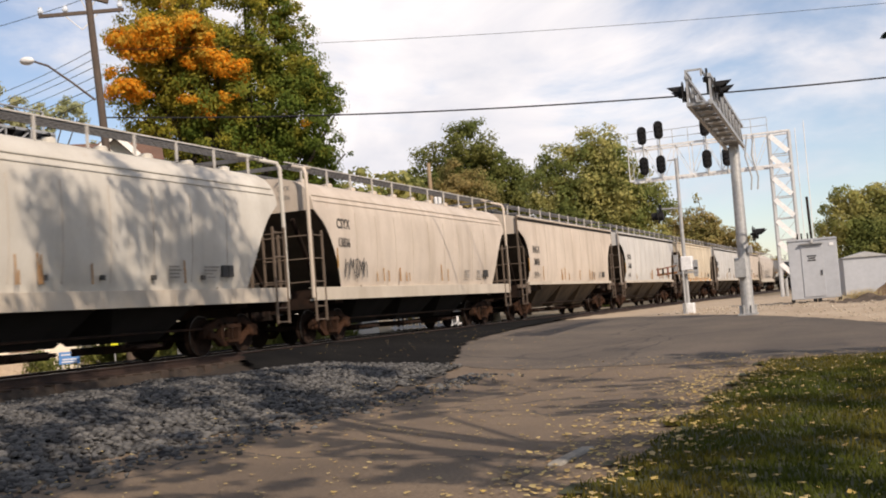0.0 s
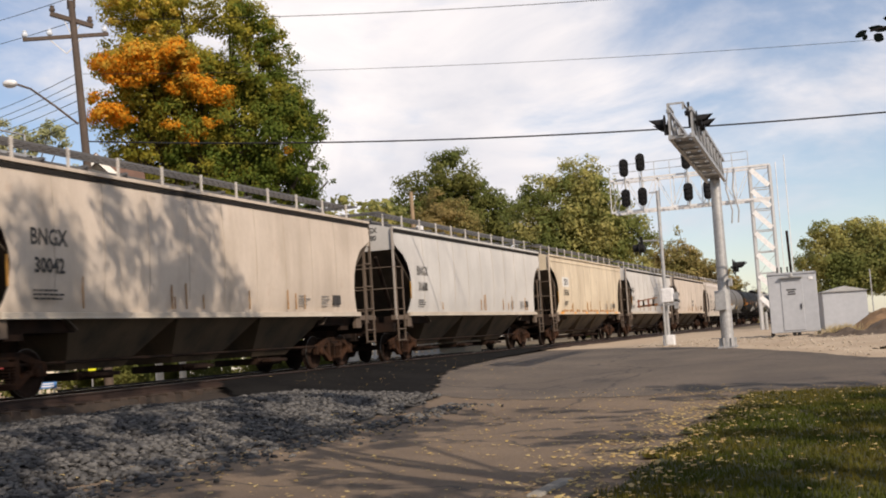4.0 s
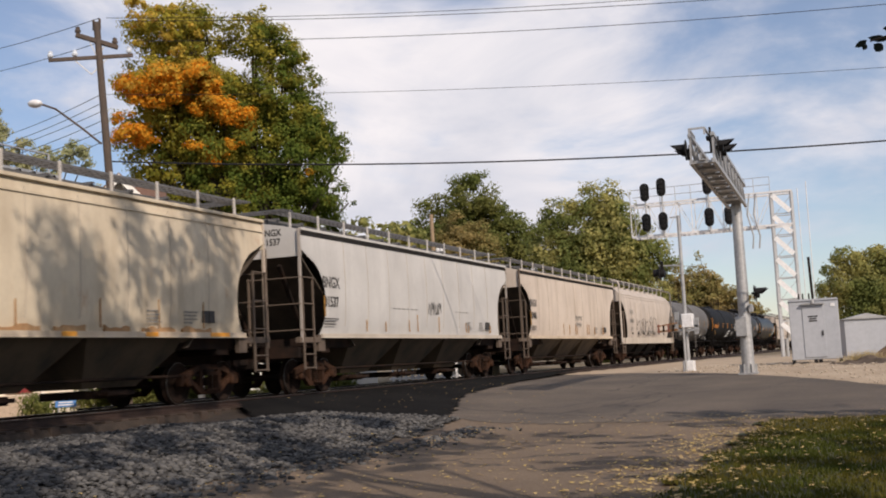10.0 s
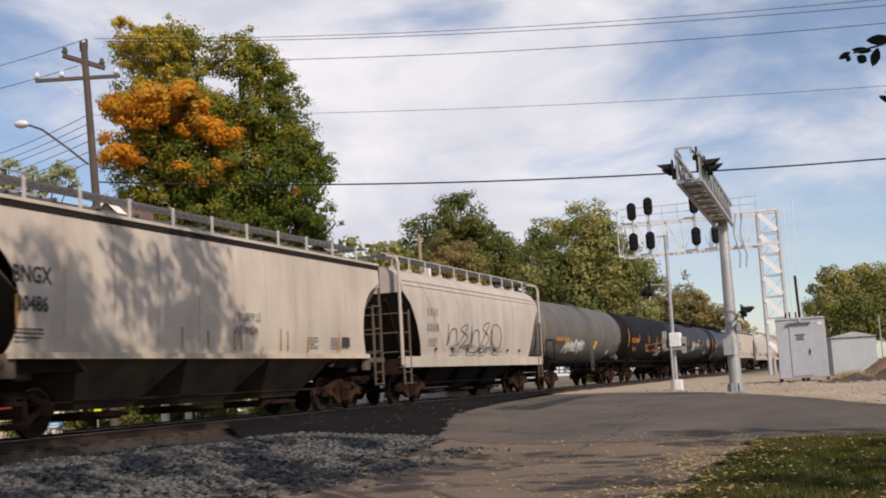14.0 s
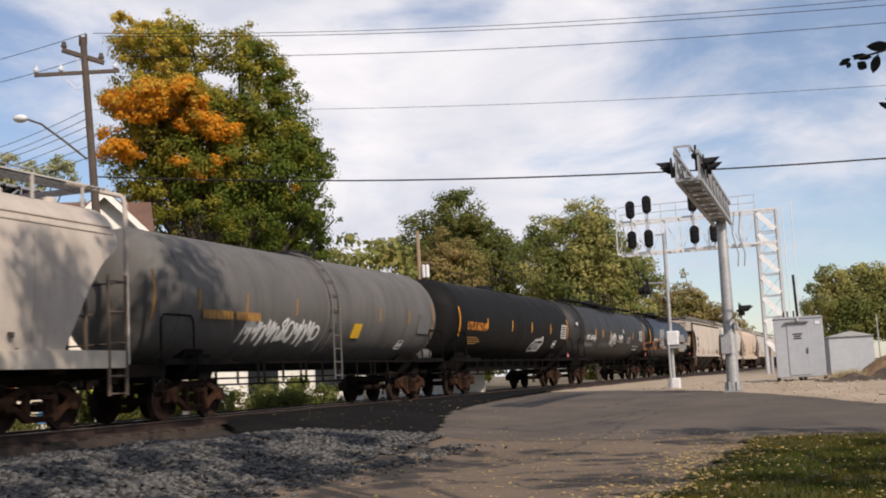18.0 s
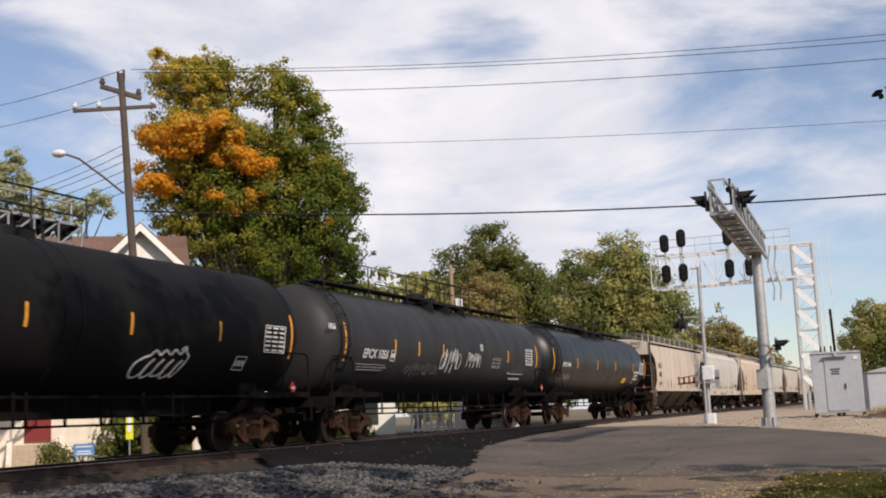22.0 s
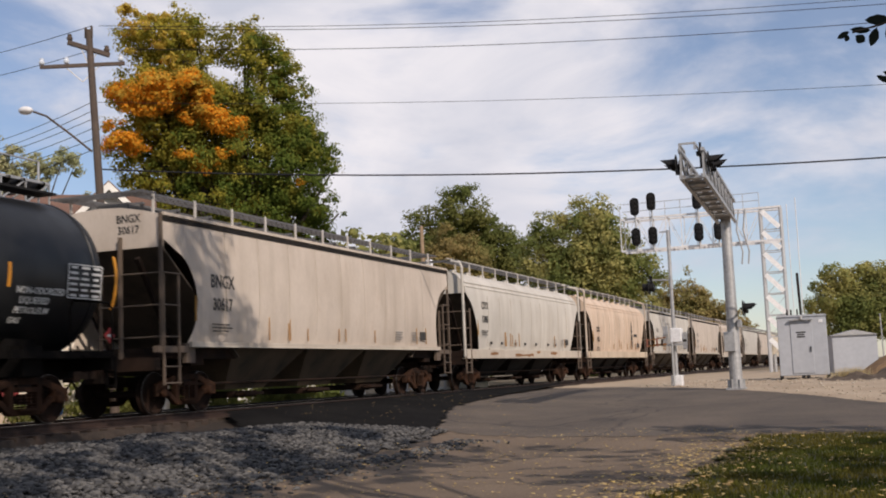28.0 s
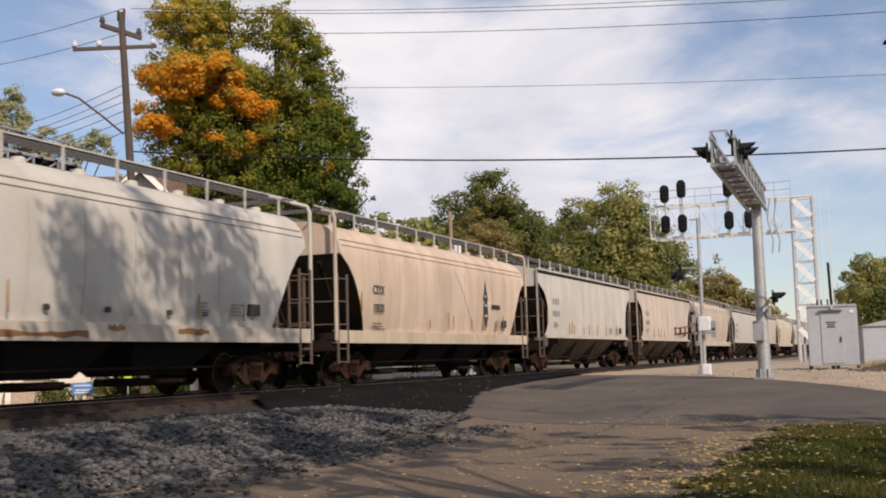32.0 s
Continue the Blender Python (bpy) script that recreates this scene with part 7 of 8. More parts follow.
FAR = [(-29.2, 167.1, 11.9, 1.8), (-28.1, 167.5, 8.5, 2.29), (-22.6, 168.4, 6.4, 1.94), (-18.5, 168.9, 4.9, 1.61), (-15.5, 169.3, 4.2, 1.12),
       (-24.9, 167.6, 14.2, 0.73), (-25.7, 167.7, 11.6, 1.3), (-24.7, 167.9, 10.0, 2.28), (-27.1, 167.5, 10.5, 1.47), (-22.8, 168.3, 9.0, 2.11), (-21.0, 168.6, 7.7, 1.94), (-18.7, 168.9, 6.6, 1.61),
       (-16.7, 169.1, 5.6, 1.12), (-24.9, 168.0, 7.5, 2.44)]
RIGHT = [(-2.3, 79.8, 6.1, 0.75), (-3.1, 79.8, 5.5, 0.68), (-1.6, 79.8, 5.6, 0.9), (-0.4, 79.8, 5.7, 0.96), (0.5, 79.8, 5.6, 1.03), (-2.3, 79.9, 4.3, 1.2), (-0.7, 79.9, 4.0, 1.34),
         (-3.4, 79.9, 4.0, 0.83), (0.3, 80.0, 3.4, 1.48), (-1.9, 80.0, 2.4, 1.41), (1.7, 79.9, 4.1, 1.65)]
LEFT = [(-57.3, 59.7, 20.1, 0.63), (-57.3, 60.0, 18.9, 0.71), (-56.2, 60.9, 19.7, 0.55), (-56.6, 60.8, 18.6, 0.87), (-56.0, 61.5, 18.2, 0.55), (-57.3, 60.5, 17.4, 0.94), (-56.2, 61.6, 17.1, 0.79),
        (-55.1, 62.6, 17.1, 0.52), (-55.4, 62.6, 16.2, 0.72), (-54.2, 63.5, 16.5, 0.72), (-53.2, 64.5, 16.2, 0.8), (-52.5, 64.8, 17.0, 0.52), (-52.0, 65.4, 16.4, 0.81), (-53.9, 64.0, 15.6, 0.88),
        (-58.7, 58.9, 18.1, 1.55)]


def thicken(blobs, dx, dy, dz, r):
    """The same masses again, set lower and deeper, to fill a crown down to the ground."""
    return [(b[0] + dx, b[1] + dy, max(1.0, b[2] - dz), b[3] * r) for b in blobs]


def build_trees():
    maple = tree("maple_tree", "tall maple, green with orange autumn patches", (-26.6, 45.0, -0.5), [(x, y, z, r * 1.1) for x, y, z, r in MAPLE] + thicken(MAPLE[17:], -0.3, 1.5, 1.5, 0.9) + thicken(MAPLE[:17], 0.2, 1.3, 0.4, 1.0), 170000, 0.074, MAPLE_LEAF, 1, 0.42, per=130, loose=0.05)
    loc = [(x + 26.6, y - 45.0, z + 0.5, r) for x, y, z, r in AUTUMN]
    part("crown", leaf_cloud("crown", [(x, y, z, r * 1.2) for x, y, z, r in loc], 19000, 0.074, 77, squash=0.55, per=90, loose=0.06), AUTUMN_LEAF, maple, "orange autumn sprays")
    tree("tree", "dark green tree on the wooded rise", (-39.5, 114, -1), [(x, y, z, r * 1.15) for x, y, z, r in HILL_A] + thicken(HILL_A, 0, 1, 5, 1.2), 70000, 0.165, GREEN_LEAF, 2, per=90)
    tree("tree", "russet-brown tree on the wooded rise", (-37.5, 107, -1), HILL_C + thicken(HILL_C, 0, 1, 4, 1.2), 22000, 0.15, RUSSET_LEAF, 12, per=90)
    tree("tree", "green tree with pale yellow highlights in its leaf colour beyond the train", (-22.5, 98, -1), [(x, y, z, r * 1.15) for x, y, z, r in HILL_B] + thicken(HILL_B, 0, 1, 4, 1.2), 70000, 0.145, OLIVE_LEAF, 3, per=90)
    tree("tree", "hazy olive tree beyond the signal bridge", (-22, 169, -1), FAR + thicken(FAR, 0, 2, 3, 1.2), 42000, 0.20, RUSSET_LEAF, 4)
    tree("tree", "green and yellow tree behind the shed", (-0.6, 80.4, -0.2), RIGHT, 34000, 0.11, OLIVE_LEAF, 5, 0.2)
    tree("tree", "light green tree behind the utility pole", (-56, 64, -0.5), LEFT + thicken(LEFT, 0.5, 2, 3, 0.9), 24000, 0.12, PALE_LEAF, 6)
    rnd = random.Random(4)
    for k in range(14):
        y = 60 + k * 14
        x = -31 - rnd.uniform(0, 16)
        bl = [(x + rnd.uniform(-3, 3), y + rnd.uniform(-3, 3), rnd.uniform(2.5, 8), rnd.uniform(1.8, 3.2)) for _ in range(6)]
        tree("tree", "green tree in the row beyond the track", (x, y, -0.6), bl, 7000, 0.28, OLIVE_LEAF if k % 2 else GREEN_LEAF, 20 + k, 0.25, group="trees beyond the track")
    for k in range(10):
        x, y = -21.5 - rnd.uniform(0, 2.5), 30 + k * 1.8
        bl = [(x + rnd.uniform(-0.8, 0.8), y + rnd.uniform(-1, 1), rnd.uniform(0.0, 0.55), rnd.uniform(0.35, 0.65)) for _ in range(5)]
        e = thing("bush", "low green bush behind the track", "bush", "bushes behind the track", at=(x, y, -0.5))
        loc = [(b[0] - x, b[1] - y, b[2] + 0.5, b[3]) for b in bl]
        part("foliage", leaf_cloud("foliage", loc, 900, 0.09, 60 + k), GREEN_LEAF, e)
    # clipped hedge pieces and shrubs before the white house
    for k, (az, rg, top) in enumerate(((-40.6, 35.0, 0.5), (-38.6, 38.4, 0.8), (-37.8, 38.8, 1.7), (-37.1, 39.0, 2.4), (-36.3, 39.2, 2.6), (-35.5, 39.0, 2.5), (-34.7, 39.4, 2.2), (-33.9, 39.0, 2.3), (-33.0, 39.4, 1.9), (-31.8, 38, 1.1), (-29.2, 39, 0.7), (-28.2, 40, 0.8))):
        x, y = rg * math.sin(radians(az)), rg * math.cos(radians(az))
        e = thing("shrub", "dense green shrub before the white house", "bush", "shrubs before the house", at=(x, y, -0.5))
        loc = [(rnd.uniform(-0.5, 0.5), rnd.uniform(-0.4, 0.4), rnd.uniform(0.25, top), rnd.uniform(0.25, 0.42)) for _ in range(5 + int(5 * top))]
        part("foliage", leaf_cloud("foliage", loc, int(1200 + 1500 * top), 0.05, 160 + k), GREEN_LEAF, e)
    shade_trees()


def leaf_blade(m, ln, wd):
    """One folded leaf with a pointed tip, in the frame m."""
    b = B()
    out = [(-1, 0), (-0.6, 0.62), (0.0, 1.0), (0.55, 0.7), (1.0, 0.0), (0.55, -0.7), (0.0, -1.0), (-0.6, -0.62)]
    top = [b.verts.new(m @ Vector((p * ln / 2, 0.12 * abs(q) * wd, q * wd / 2))) for p, q in out]
    low = [b.verts.new(m @ Vector((p * ln / 2, 0.12 * abs(q) * wd + 0.004, q * wd / 2))) for p, q in out]
    b.faces.new(top)
    b.faces.new(low[::-1])
    for k in range(8):
        b.faces.new((top[k], top[(k + 1) % 8], low[(k + 1) % 8], low[k]))
    return b


SPRIG = []


def sprig(tree_base):
    """A drooping twig end with a few large leaves, stirring in the wind."""
    b = B()
    tube(b, [(0.10, 0, 0.0), (0.3, 0, 0.03), (0.55, 0, 0.10), (1.2, -0.1, 0.5), (2.4, -0.6, 1.6), (4.5, -2.5, 3.2)], 0.008, 6)
    tube(b, [(1.2, -0.1, 0.5), (0.75, 0, -0.15), (0.42, 0, -0.33)], 0.006, 6)
    tw = part("twig", b, BARK, SPRIG_TREE[0])
    for x, z, ln, wd, tilt in ((0.035, -0.01, 0.10, 0.05, 25), (0.06, -0.04, 0.05, 0.04, 60), (0.16, 0.012, 0.15, 0.055, -12), (0.285, 0.075, 0.18, 0.085, -5), (0.155, -0.055, 0.085, 0.075, -40),
                               (0.25, -0.055, 0.15, 0.075, 70), (0.37, -0.02, 0.14, 0.07, 60), (0.43, 0.08, 0.16, 0.08, 15), (0.50, 0.0, 0.17, 0.09, -30), (0.30, -0.385, 0.13, 0.05, -30), (0.36, -0.36, 0.15, 0.06, -25), (0.43, -0.33, 0.16, 0.07, -30), (0.52, -0.31, 0.17, 0.08, -10)):
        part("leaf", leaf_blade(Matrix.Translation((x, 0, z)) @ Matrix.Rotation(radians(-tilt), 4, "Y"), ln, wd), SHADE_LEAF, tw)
    SPRIG.append((tw, Vector(tree_base)))


SPRIG_TREE = []


def cover(rnd, n, spot, s0, s1, r0, r1):
    """Leaf masses that lie between the sun and the given spots, none in front of the viewpoint."""
    out, tries = [], 0
    while len(out) < n and tries < 4000:
        tries += 1
        p = Vector(spot(rnd)) + sun_way * rnd.uniform(s0, s1)
        v = p - Vector(EYE)
        flat = math.hypot(v.x, v.y)
        if (v.z / flat > 0.56 or v.x > 0.2 * v.y + 2.0 or v.y < 0) and v.length > 5 and p.z < 17.5:
            out.append((*p, rnd.uniform(r0, r1)))
    return out


def shade_trees():
    """Street trees beside and behind the viewpoint, whose shade falls on street and train."""
    rnd = random.Random(9)
    train = cover(rnd, 22, lambda q: (-13.7, q.uniform(16.5, 24.5), q.uniform(1.5, 4.3)), 16, 22, 0.45, 0.85)
    train += cover(rnd, 15, lambda q: (-13.7, q.uniform(11.0, 18.0), q.uniform(-0.2, 4.0)), 16, 22, 0.45, 0.85)
    street = cover(rnd, 130, lambda q: (q.uniform(-9.0, 5.0), q.uniform(6.0, 28.0), -0.8), 11, 18, 0.25, 0.60)
    street += cover(rnd, 95, lambda q: (q.uniform(-13.8, -7.0), q.uniform(8.0, 22.0), -0.6), 12, 19, 0.25, 0.60)
    street += cover(rnd, 18, lambda q: (q.uniform(-2.0, 5.0), q.uniform(8.0, 22.0), -0.8), 11, 20, 0.5, 0.9)
    for k, (x, y, bl) in enumerate(((8.5, 3.0, train), (7.0, -3.0, street), (16.0, 12.0, [(16 + rnd.uniform(-4, 4), 12 + rnd.uniform(-4, 4), rnd.uniform(6, 12), rnd.uniform(0.8, 1.4)) for _ in range(10)]))):
        base = (x, y, gz(x, y))
        e = tree("shade_tree", "leafy street tree beside the viewpoint", base, bl, int((400, 900, 400)[k] * sum(b[3] ** 2 for b in bl)), 0.10, GREEN_LEAF, 80 + k, 0.2, group="street trees beside the viewpoint", each=(7, 30, 4)[k], loose=(0.12, 0.02, 0.12)[k])
        if k == 0:
            SPRIG_TREE.append(e)
            sprig(base)


build_trees()

# ---- the second crossing signal, across the track ----
def build_far_cantilever():
    e = thing("crossing_cantilever", "grey steel crossing-signal arm with dark lamps across the track", "signal", at=(-20.6, 14.5, -0.5), rz=0)
    d = Vector((0, 1, 0))
    zc, L = 5.95, 9.9
    b = B()
    rod(b, (0, 0, 0), (0, 0, 6.9), 0.2, 14, 0.15)
    part("mast", b, ALU, e)
    side = Vector((-d.y, d.x, 0)) * 0.35
    b = B()
    for s in (-1, 1):
        for z in (zc, zc + 0.6):
            b = B()
            bar(b, side * s + Vector((0, 0, z)), side * s + d * L + Vector((0, 0, z)), 0.07, 0.07)
            part("chord", b, ALU, e)
    for k in range(11):
        for s in (-1, 1):
            b = B()
            bar(b, side * s + d * (L * k / 11) + Vector((0, 0, zc)), side * s + d * (L * (k + 1) / 11) + Vector((0, 0, zc + 0.6)), 0.04, 0.04)
            part("diagonal", b, ALU, e)
            b = B()
            bar(b, side * s + d * (L * (k + 1) / 11) + Vector((0, 0, zc)), side * s + d * (L * (k + 1) / 11) + Vector((0, 0, zc + 0.6)), 0.04, 0.04)
            part("upright", b, ALU, e)
    for s in (0.80, 0.93):
        c = d * (L * s) + Vector((0, 0, zc + 0.45))
        lamp_pair(e, (c.x, c.y, c.z))
    b = B()
    for s in (0.55, 1.0):
        rod(b, d * (L * s) + Vector((0, 0, zc)), d * (L * s) + Vector((0, 0, zc + 1.25)), 0.03, 6)
    rod(b, d * (L * 0.55) + Vector((0, 0, zc + 1.25)), d * L + Vector((0, 0, zc + 1.25)), 0.025, 6)
    part("arm_railing", b, ALU, e)


build_far_cantilever()


# ---- gate gear, earth heap, kerb ----
def build_gate_arm():
    e = thing("crossing_gate", "short rusty red crossing-gate arm beside the mast", "gate", at=(-6.95, 42.3, gz(-6.95, 42.3)))
    b = B()
    bar(b, (-0.25, -0.3, 1.55), (-1.0, -0.3, 1.50), 0.05, 0.07)
    bar(b, (-0.25, -0.3, 1.80), (-1.0, -0.3, 1.70), 0.05, 0.04)
    part("arm", b, RUSTY, e)
    for k in range(4):
        b = B()
        box(b, (-0.40 - 0.18 * k, -0.34, 1.62), (0.06, 0.05, 0.30 if k % 2 else 0.22))
        part("weight", b, BRICK if k % 2 else DARKSTEEL, e)
    b = B()
    rod(b, (-0.05, -0.3, 0.0), (-0.05, -0.3, 1.6), 0.04, 8)
    part("stand", b, ALU, e)


def lump_mesh(w, d, h, seed):
    rnd = random.Random(seed)
    n = 26
    verts, faces = [], []
    for i in range(n + 1):
        for j in range(n + 1):
            u, v = i / n * 2 - 1, j / n * 2 - 1
            r = math.hypot(u, v)
            z = h * max(0, 1 - r) ** 0.8 * (0.7 + 0.5 * noise.noise((u * 3 + seed, v * 3, 0))) + 0.10 * noise.noise((u * 9, v * 9, seed)) * (1 - min(1, r))
            verts.append((u * w, v * d, z - 0.05))
    for i in range(n):
        for j in range(n):
            a = i * (n + 1) + j
            faces.append((a, a + 1, a + n + 2, a + n + 1))
    return raw_mesh("heap", verts, faces)


def build_heaps():
    for k, (x, y, w, d, h) in enumerate(((-0.5, 42.0, 1.7, 1.2, 0.42), (-1.5, 42.9, 1.0, 0.8, 0.25), (0.9, 43.0, 2.2, 1.6, 0.80))):
        ob = ob_with("earth_mound", lump_mesh(w, d, h, k + 1), None, (HEAP,))
        ob.location = (x, y, gz(x, y))
        tagged(ob, "heap of dark earth and broken stone", "heap", "heaps of earth by the cabinet")
    ob = ob_with("soil_mound", lump_mesh(3.1, 2.3, 2.1, 9), None, (SOIL,))
    ob.location = (2.15, 45.2, gz(2.15, 45.2))
    tagged(ob, "broad mound of bare brown soil beside the shed", "heap")
    rnd = random.Random(31)
    e = thing("dry_grass", "tuft of straw-coloured dry grass before the shed", "grass", at=(-0.95, 43.4, gz(-0.95, 43.4)), kind="stuff")
    verts, faces = [], []
    for _ in range(900):
        x, y = rnd.gauss(0, 0.30), rnd.gauss(0, 0.16)
        h, a = rnd.uniform(0.15, 0.5), rnd.uniform(0, 6.28)
        k = len(verts)
        verts += [(x - 0.014 * math.cos(a), y - 0.014 * math.sin(a), 0), (x + 0.014 * math.cos(a), y + 0.014 * math.sin(a), 0), (x + rnd.gauss(0, 0.12), y + rnd.gauss(0, 0.1), h)]
        faces.append((k, k + 1, k + 2))
    ob_with("blades", raw_mesh("blades", verts, faces), e, (STRAW,))


SOIL = surface("brown_soil", (0.25, 0.155, 0.085), (0.16, 0.105, 0.06), grain=5, large=0.8, rough=0.95, bumpy=1.0)
STRAW = leaf_mat("straw_blade", ((0.50, 0.40, 0.22), (0.40, 0.31, 0.16), (0.58, 0.49, 0.30)), patch=2.0, trans=0.3)
HEAP = surface("dark_earth", (0.115, 0.085, 0.062), (0.06, 0.046, 0.036), grain=5, large=1.0, rough=0.95, bumpy=1.0)


def build_kerb():
    e = thing("kerb", "worn sunken concrete kerb pieces at the lawn's edge", "kerb", kind="structure")
    rnd = random.Random(2)
    y = 6.0
    while y < 10.5:
        ln = rnd.uniform(0.7, 1.5)
        if rnd.random() < 0.6:
            b = B()
            x = -3.05 + wob(-3, y, 1.3, 0.2)
            box(b, (x, y + ln / 2, gz(x, y) - 0.03), (0.16, ln - 0.04, 0.12), Matrix.Rotation(rnd.uniform(-0.05, 0.05), 4, "Z"))
            part("kerb_stone", b, CONCRETE, e, bevel=0.02)
        y += ln


build_gate_arm()
build_heaps()
build_kerb()


# ---- sleepers, stones, grass and leaves ----
def build_ties():
    e = thing("sleepers", "dark creosoted wooden sleepers under the rails", "sleeper", kind="structure")
    me = mesh_of(box(B(), (0, 0, 0), (2.6, 0.24, 0.19)), "tie", False, 0.012)
    rnd = random.Random(5)
    for k in range(150):
        ob = part("tie", me, TIE, e)
        ob.matrix_basis = pose(MID + rnd.uniform(-0.06, 0.06), 6 + k * 0.53, -0.262, 0, 0, rnd.uniform(-1.5, 1.5))


def scatter_mesh(name, base, tris, spots, rnd, lo, hi, flat):
    n = len(spots)
    base = np.array(base, float)
    ang = rnd.rand(n, 3) * 2 * np.pi
    ca, sa = np.cos(ang), np.sin(ang)
    sc = rnd.uniform(lo, hi, (n, 1)) * rnd.uniform(0.7, 1.3, (n, 3))
    pts = base[None] * sc[:, None] * (1 + 0.42 * rnd.uniform(-1, 1, (n, len(base), 1)))
    for ax in range(3):
        c, s = ca[:, ax, None], sa[:, ax, None]
        i, j = ((1, 2), (0, 2), (0, 1))[ax]
        a, b = pts[:, :, i].copy(), pts[:, :, j].copy()
        pts[:, :, i], pts[:, :, j] = a * c - b * s, a * s + b * c
    pts[:, :, 2] *= flat
    pts += np.array(spots)[:, None]
    faces = (np.array(tris)[None] + (np.arange(n) * len(base))[:, None, None]).reshape(-1, 3)
    me = bpy.data.meshes.new(name)
    me.vertices.add(n * len(base))
    me.vertices.foreach_set("co", pts.ravel())
    me.loops.add(faces.size)
    me.loops.foreach_set("vertex_index", faces.ravel())
    me.polygons.add(len(faces))
    me.polygons.foreach_set("loop_start", np.arange(0, faces.size, 3))
    me.polygons.foreach_set("loop_total", np.full(len(faces), 3))
    me.update(calc_edges=True)
    return me


def ico():
    b = B()
    bmesh.ops.create_icosphere(b, subdivisions=1, radius=1.0)
    v = [tuple(p.co) for p in b.verts]
    b.verts.index_update()
    f = [tuple(q.index for q in t.verts) for t in b.faces]
    b.free()
    return v, f


def heap_top(x, y):
    """The surface of the spread ballast."""
    return gz(x, y) + 0.012 + 0.08 * smooth01(0, 0.9, -8.6 - x) * (1 - 0.7 * smooth01(-11.0, -12.8, x)) + 0.035 * noise_at(x * 0.9, y * 0.9)


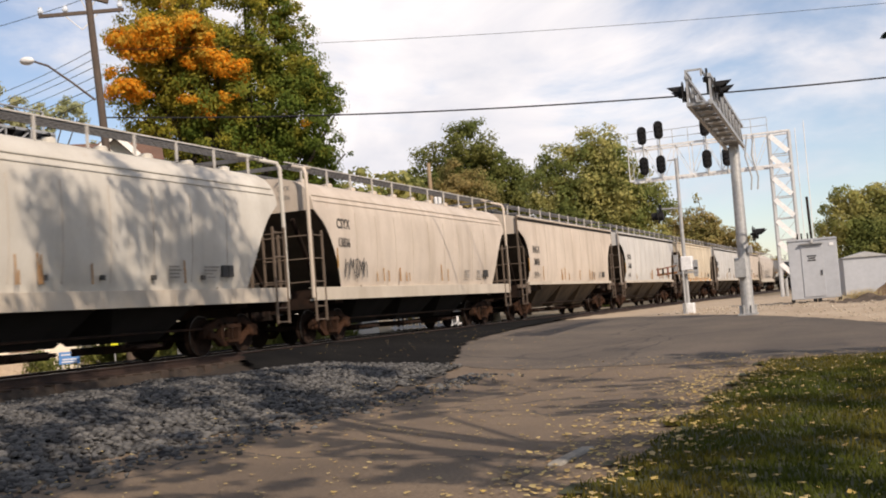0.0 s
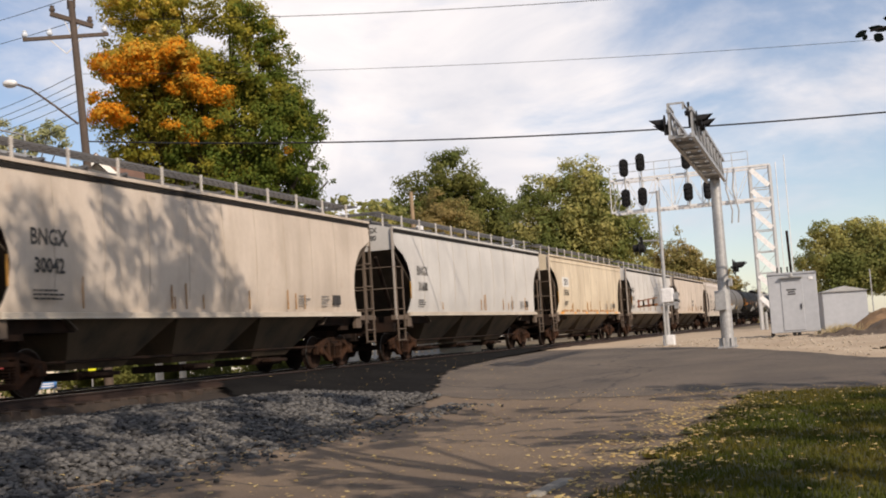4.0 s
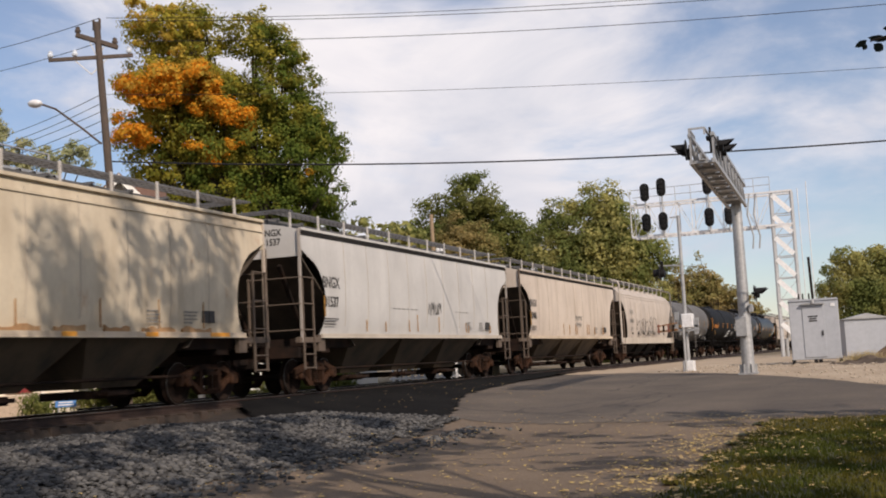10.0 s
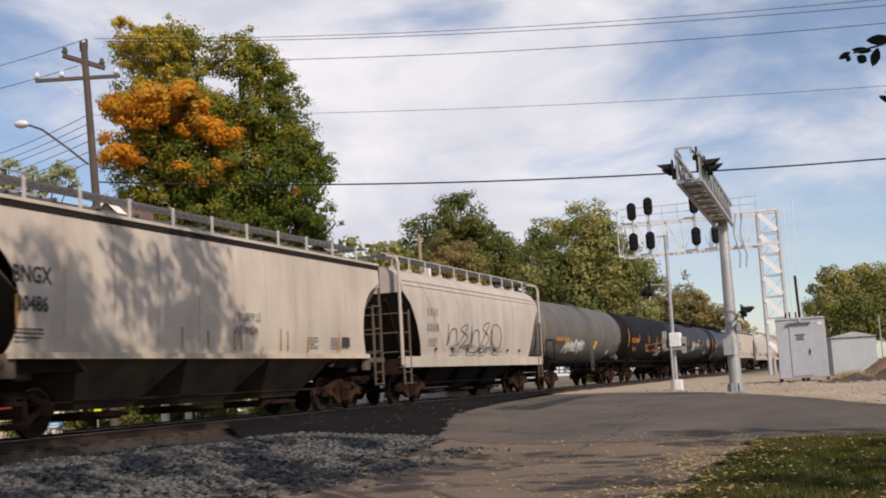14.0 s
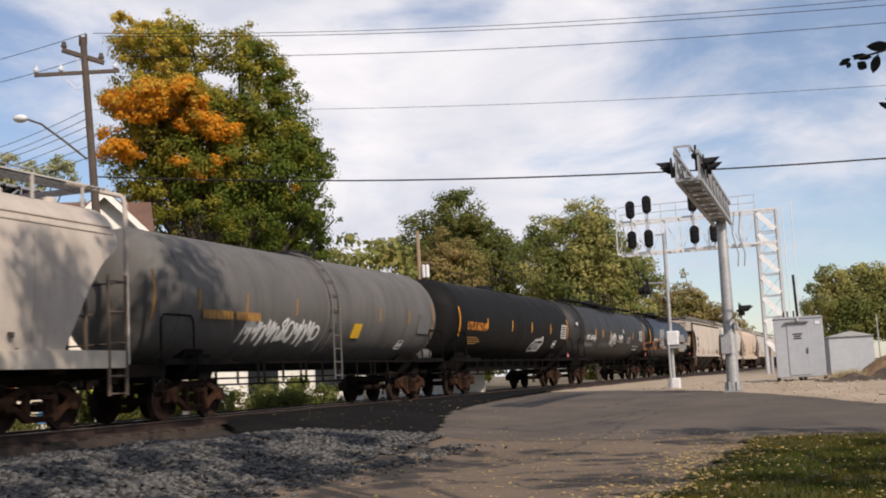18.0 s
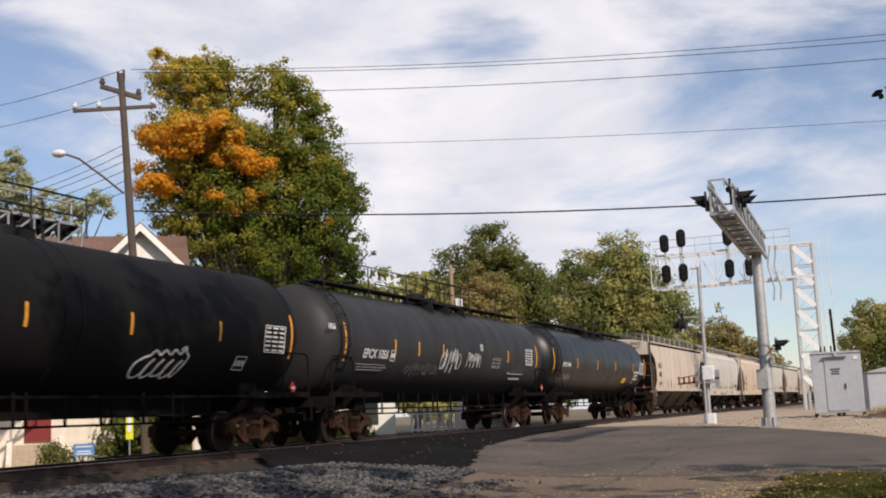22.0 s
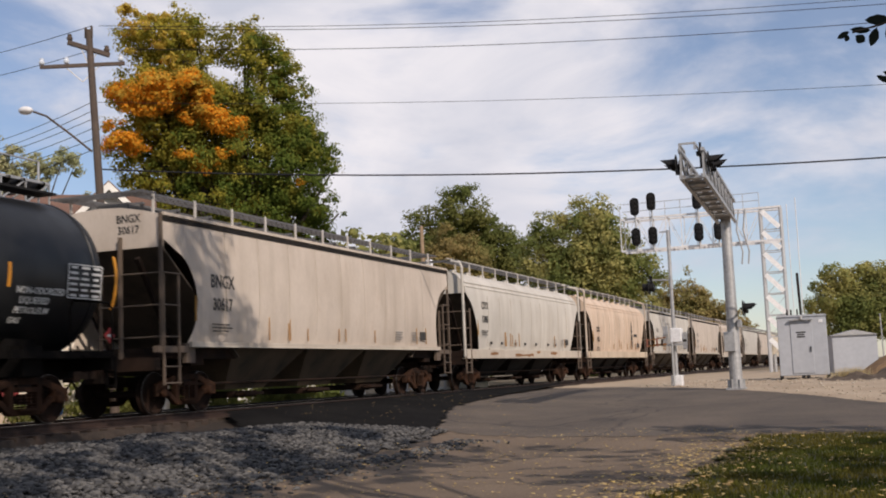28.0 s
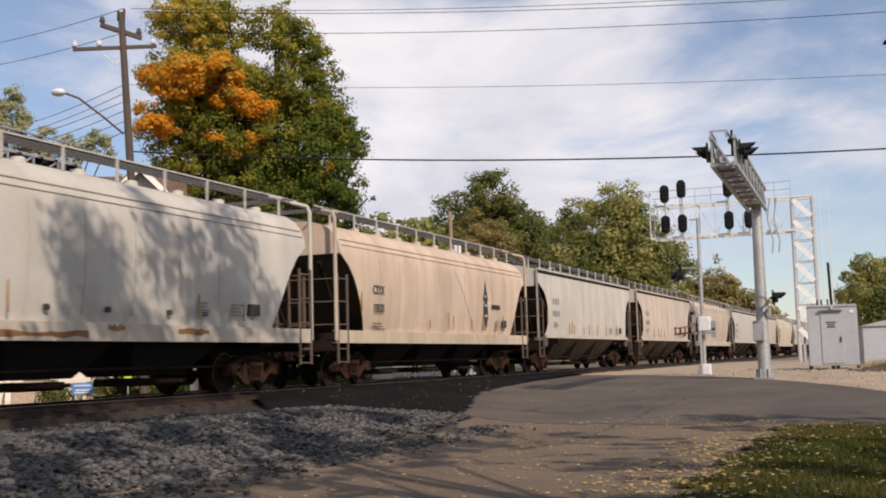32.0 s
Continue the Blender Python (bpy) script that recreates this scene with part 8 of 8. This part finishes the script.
def build_scatter():
    rnd = np.random.RandomState(7)
    py = random.Random(8)
    gx = [-14.1 + 0.25 * i for i in range(25)]
    gy = [4 + 0.25 * i for i in range(84)]
    s = sheet("ballast_spread", gx, gy, lambda x, y: heap_top(x, y) - 0.02, FINES, in_gravel)
    tagged(s, "spread of loose grey ballast beside the street", "gravel", kind="structure")
    v, f = ico()
    spots = []
    while len(spots) < 24000:
        x, y = py.uniform(-13.95, -8.0), 8.0 + 16.5 * py.random() ** 1.15
        if in_gravel(x, y):
            spots.append((x, y, heap_top(x, y) + py.uniform(-0.01, 0.03)))
    for _ in range(900):
        x, y = -8.45 + abs(py.gauss(0, 0.38)), py.uniform(8, 23)
        spots.append((x, y, gz(x, y) + 0.01))
    me = scatter_mesh("ballast_stones", v, f, spots, rnd, 0.016, 0.066, 0.55)
    tagged(ob_with("ballast_stones", me, None, (STONE,)), "loose angular grey ballast stones with fallen leaves", "gravel", kind="stuff")
    spots = []
    while len(spots) < 900:
        x, y = py.uniform(-8.5, 1.0), py.uniform(30, 50)
        if not in_road(x, y):
            spots.append((x, y, gz(x, y) + 0.05))
    me = scatter_mesh("pad_stones", v, f, spots, rnd, 0.012, 0.04, 0.7)
    tagged(ob_with("pad_stones", me, None, (PADSTONE,)), "pale loose stones on the gravel pad", "gravel", kind="stuff")
    # grass
    verts, faces = [], []
    for _ in range(52000):
        x, y = py.uniform(-3.4, 2.2), 8.2 + 15.4 * py.random() ** 1.1
        if not in_grass(x, y) or py.random() > 0.25 + (x + 2.9) / 1.2:
            continue
        z = gz(x, y) + 0.03
        a, h, w = py.uniform(0, 6.28), py.uniform(0.03, 0.085), py.uniform(0.006, 0.014)
        dx, dy = math.cos(a), math.sin(a)
        lx, ly = py.gauss(0, 0.02), py.gauss(0, 0.02)
        k = len(verts)
        verts += [(x - dx * w, y - dy * w, z), (x + dx * w, y + dy * w, z), (x + lx, y + ly, z + h)]
        faces.append((k, k + 1, k + 2))
    tagged(ob_with("grass_blades", raw_mesh("grass_blades", verts, faces), None, (GRASS_BLADE,)), "short green grass of the lawn", "grass", kind="stuff")
    # fallen leaves
    verts, faces = [], []
    count = 0
    while count < 3600:
        q = py.random()
        if q < 0.42:
            x, y = -2.7 + py.gauss(0, 0.5), 8 + 15 * py.random()
        elif q < 0.55:
            x, y = py.uniform(-3, 1.5), py.uniform(8, 23.4)
        elif q < 0.82:
            x, y = py.uniform(-8.5, -3), py.uniform(8, 26)
        elif q < 0.90:
            x, y = py.uniform(-4, 0.5), 23.6 + abs(py.gauss(0, 0.6))
        elif q < 0.96:
            x, y = -8.6 + py.gauss(0, 0.6), py.uniform(8, 21)
        else:
            x, y = py.uniform(-13.8, -9.0), py.uniform(23, 36)
        z = (heap_top(x, y) + 0.03 if in_gravel(x, y) else gz(x, y) + (0.065 if in_grass(x, y) else 0.045 + 0.14 * smooth01(-11.5, -14, x) if in_tar(x, y) else 0.012))
        s, a = py.uniform(0.014, 0.05) * (0.75 if q >= 0.62 else 1.0), py.uniform(0, 6.28)
        c, d = math.cos(a), math.sin(a)
        k = len(verts)
        for p, r, up in ((-1, 0, 0.1), (-0.2, 0.75, 0.5), (0.5, 0.45, 0.35), (1, 0, 0.7), (0.5, -0.5, 0.3), (-0.2, -0.7, 0.6)):
            verts.append((x + (p * c - r * d) * s, y + (p * d + r * c) * s, z + up * s * py.uniform(0.1, 0.9)))
        faces.append(tuple(range(k, k + 6)))
        count += 1
    tagged(ob_with("fallen_leaves", raw_mesh("fallen_leaves", verts, faces), None, (FALLEN,)), "yellow and brown fallen leaves on street and lawn", "leaves", kind="stuff")


PADSTONE = leaf_mat("pad_stone", ((0.42, 0.35, 0.27), (0.33, 0.27, 0.20), (0.52, 0.46, 0.38)), patch=0.8, trans=0.0, each=0.6)
build_ties()
build_scatter()

# ---- the train rolls ----
def motions():
    for car, y0 in TRAIN:
        walk(car, [(t, pose(MID, y0 - travelled(t), 0)) for t in range(0, 33)])
    step = 0.08
    turns = [(k * step, -math.degrees(travelled(k * step)) / WHEEL_R) for k in range(401)]
    for w, (x, y, z) in WHEELS:
        walk(w, [(t, pose(x, y, z, -a)) for t, a in turns])

    sway = ((0, 0.10, 2.41), (1, 0.09, 2.40), (2, 0.14, 2.47), (4, 0.09, 2.70), (6, 0.04, 2.89), (8, -0.02, 2.72), (10, -0.06, 2.85), (13, -0.06, 2.92), (18, -0.06, 2.86),
            (24, -0.09, 2.88), (27, -0.06, 2.83), (28, -0.10, 3.06), (29, -0.08, 2.95), (30, -0.06, 2.87), (31, -0.08, 2.88), (32, -0.04, 2.91))
    for twig, base in SPRIG:
        walk(twig, [(t, pose(x - base.x, 9.0 - base.y, z - base.z)) for t, x, z in sway])


motions()
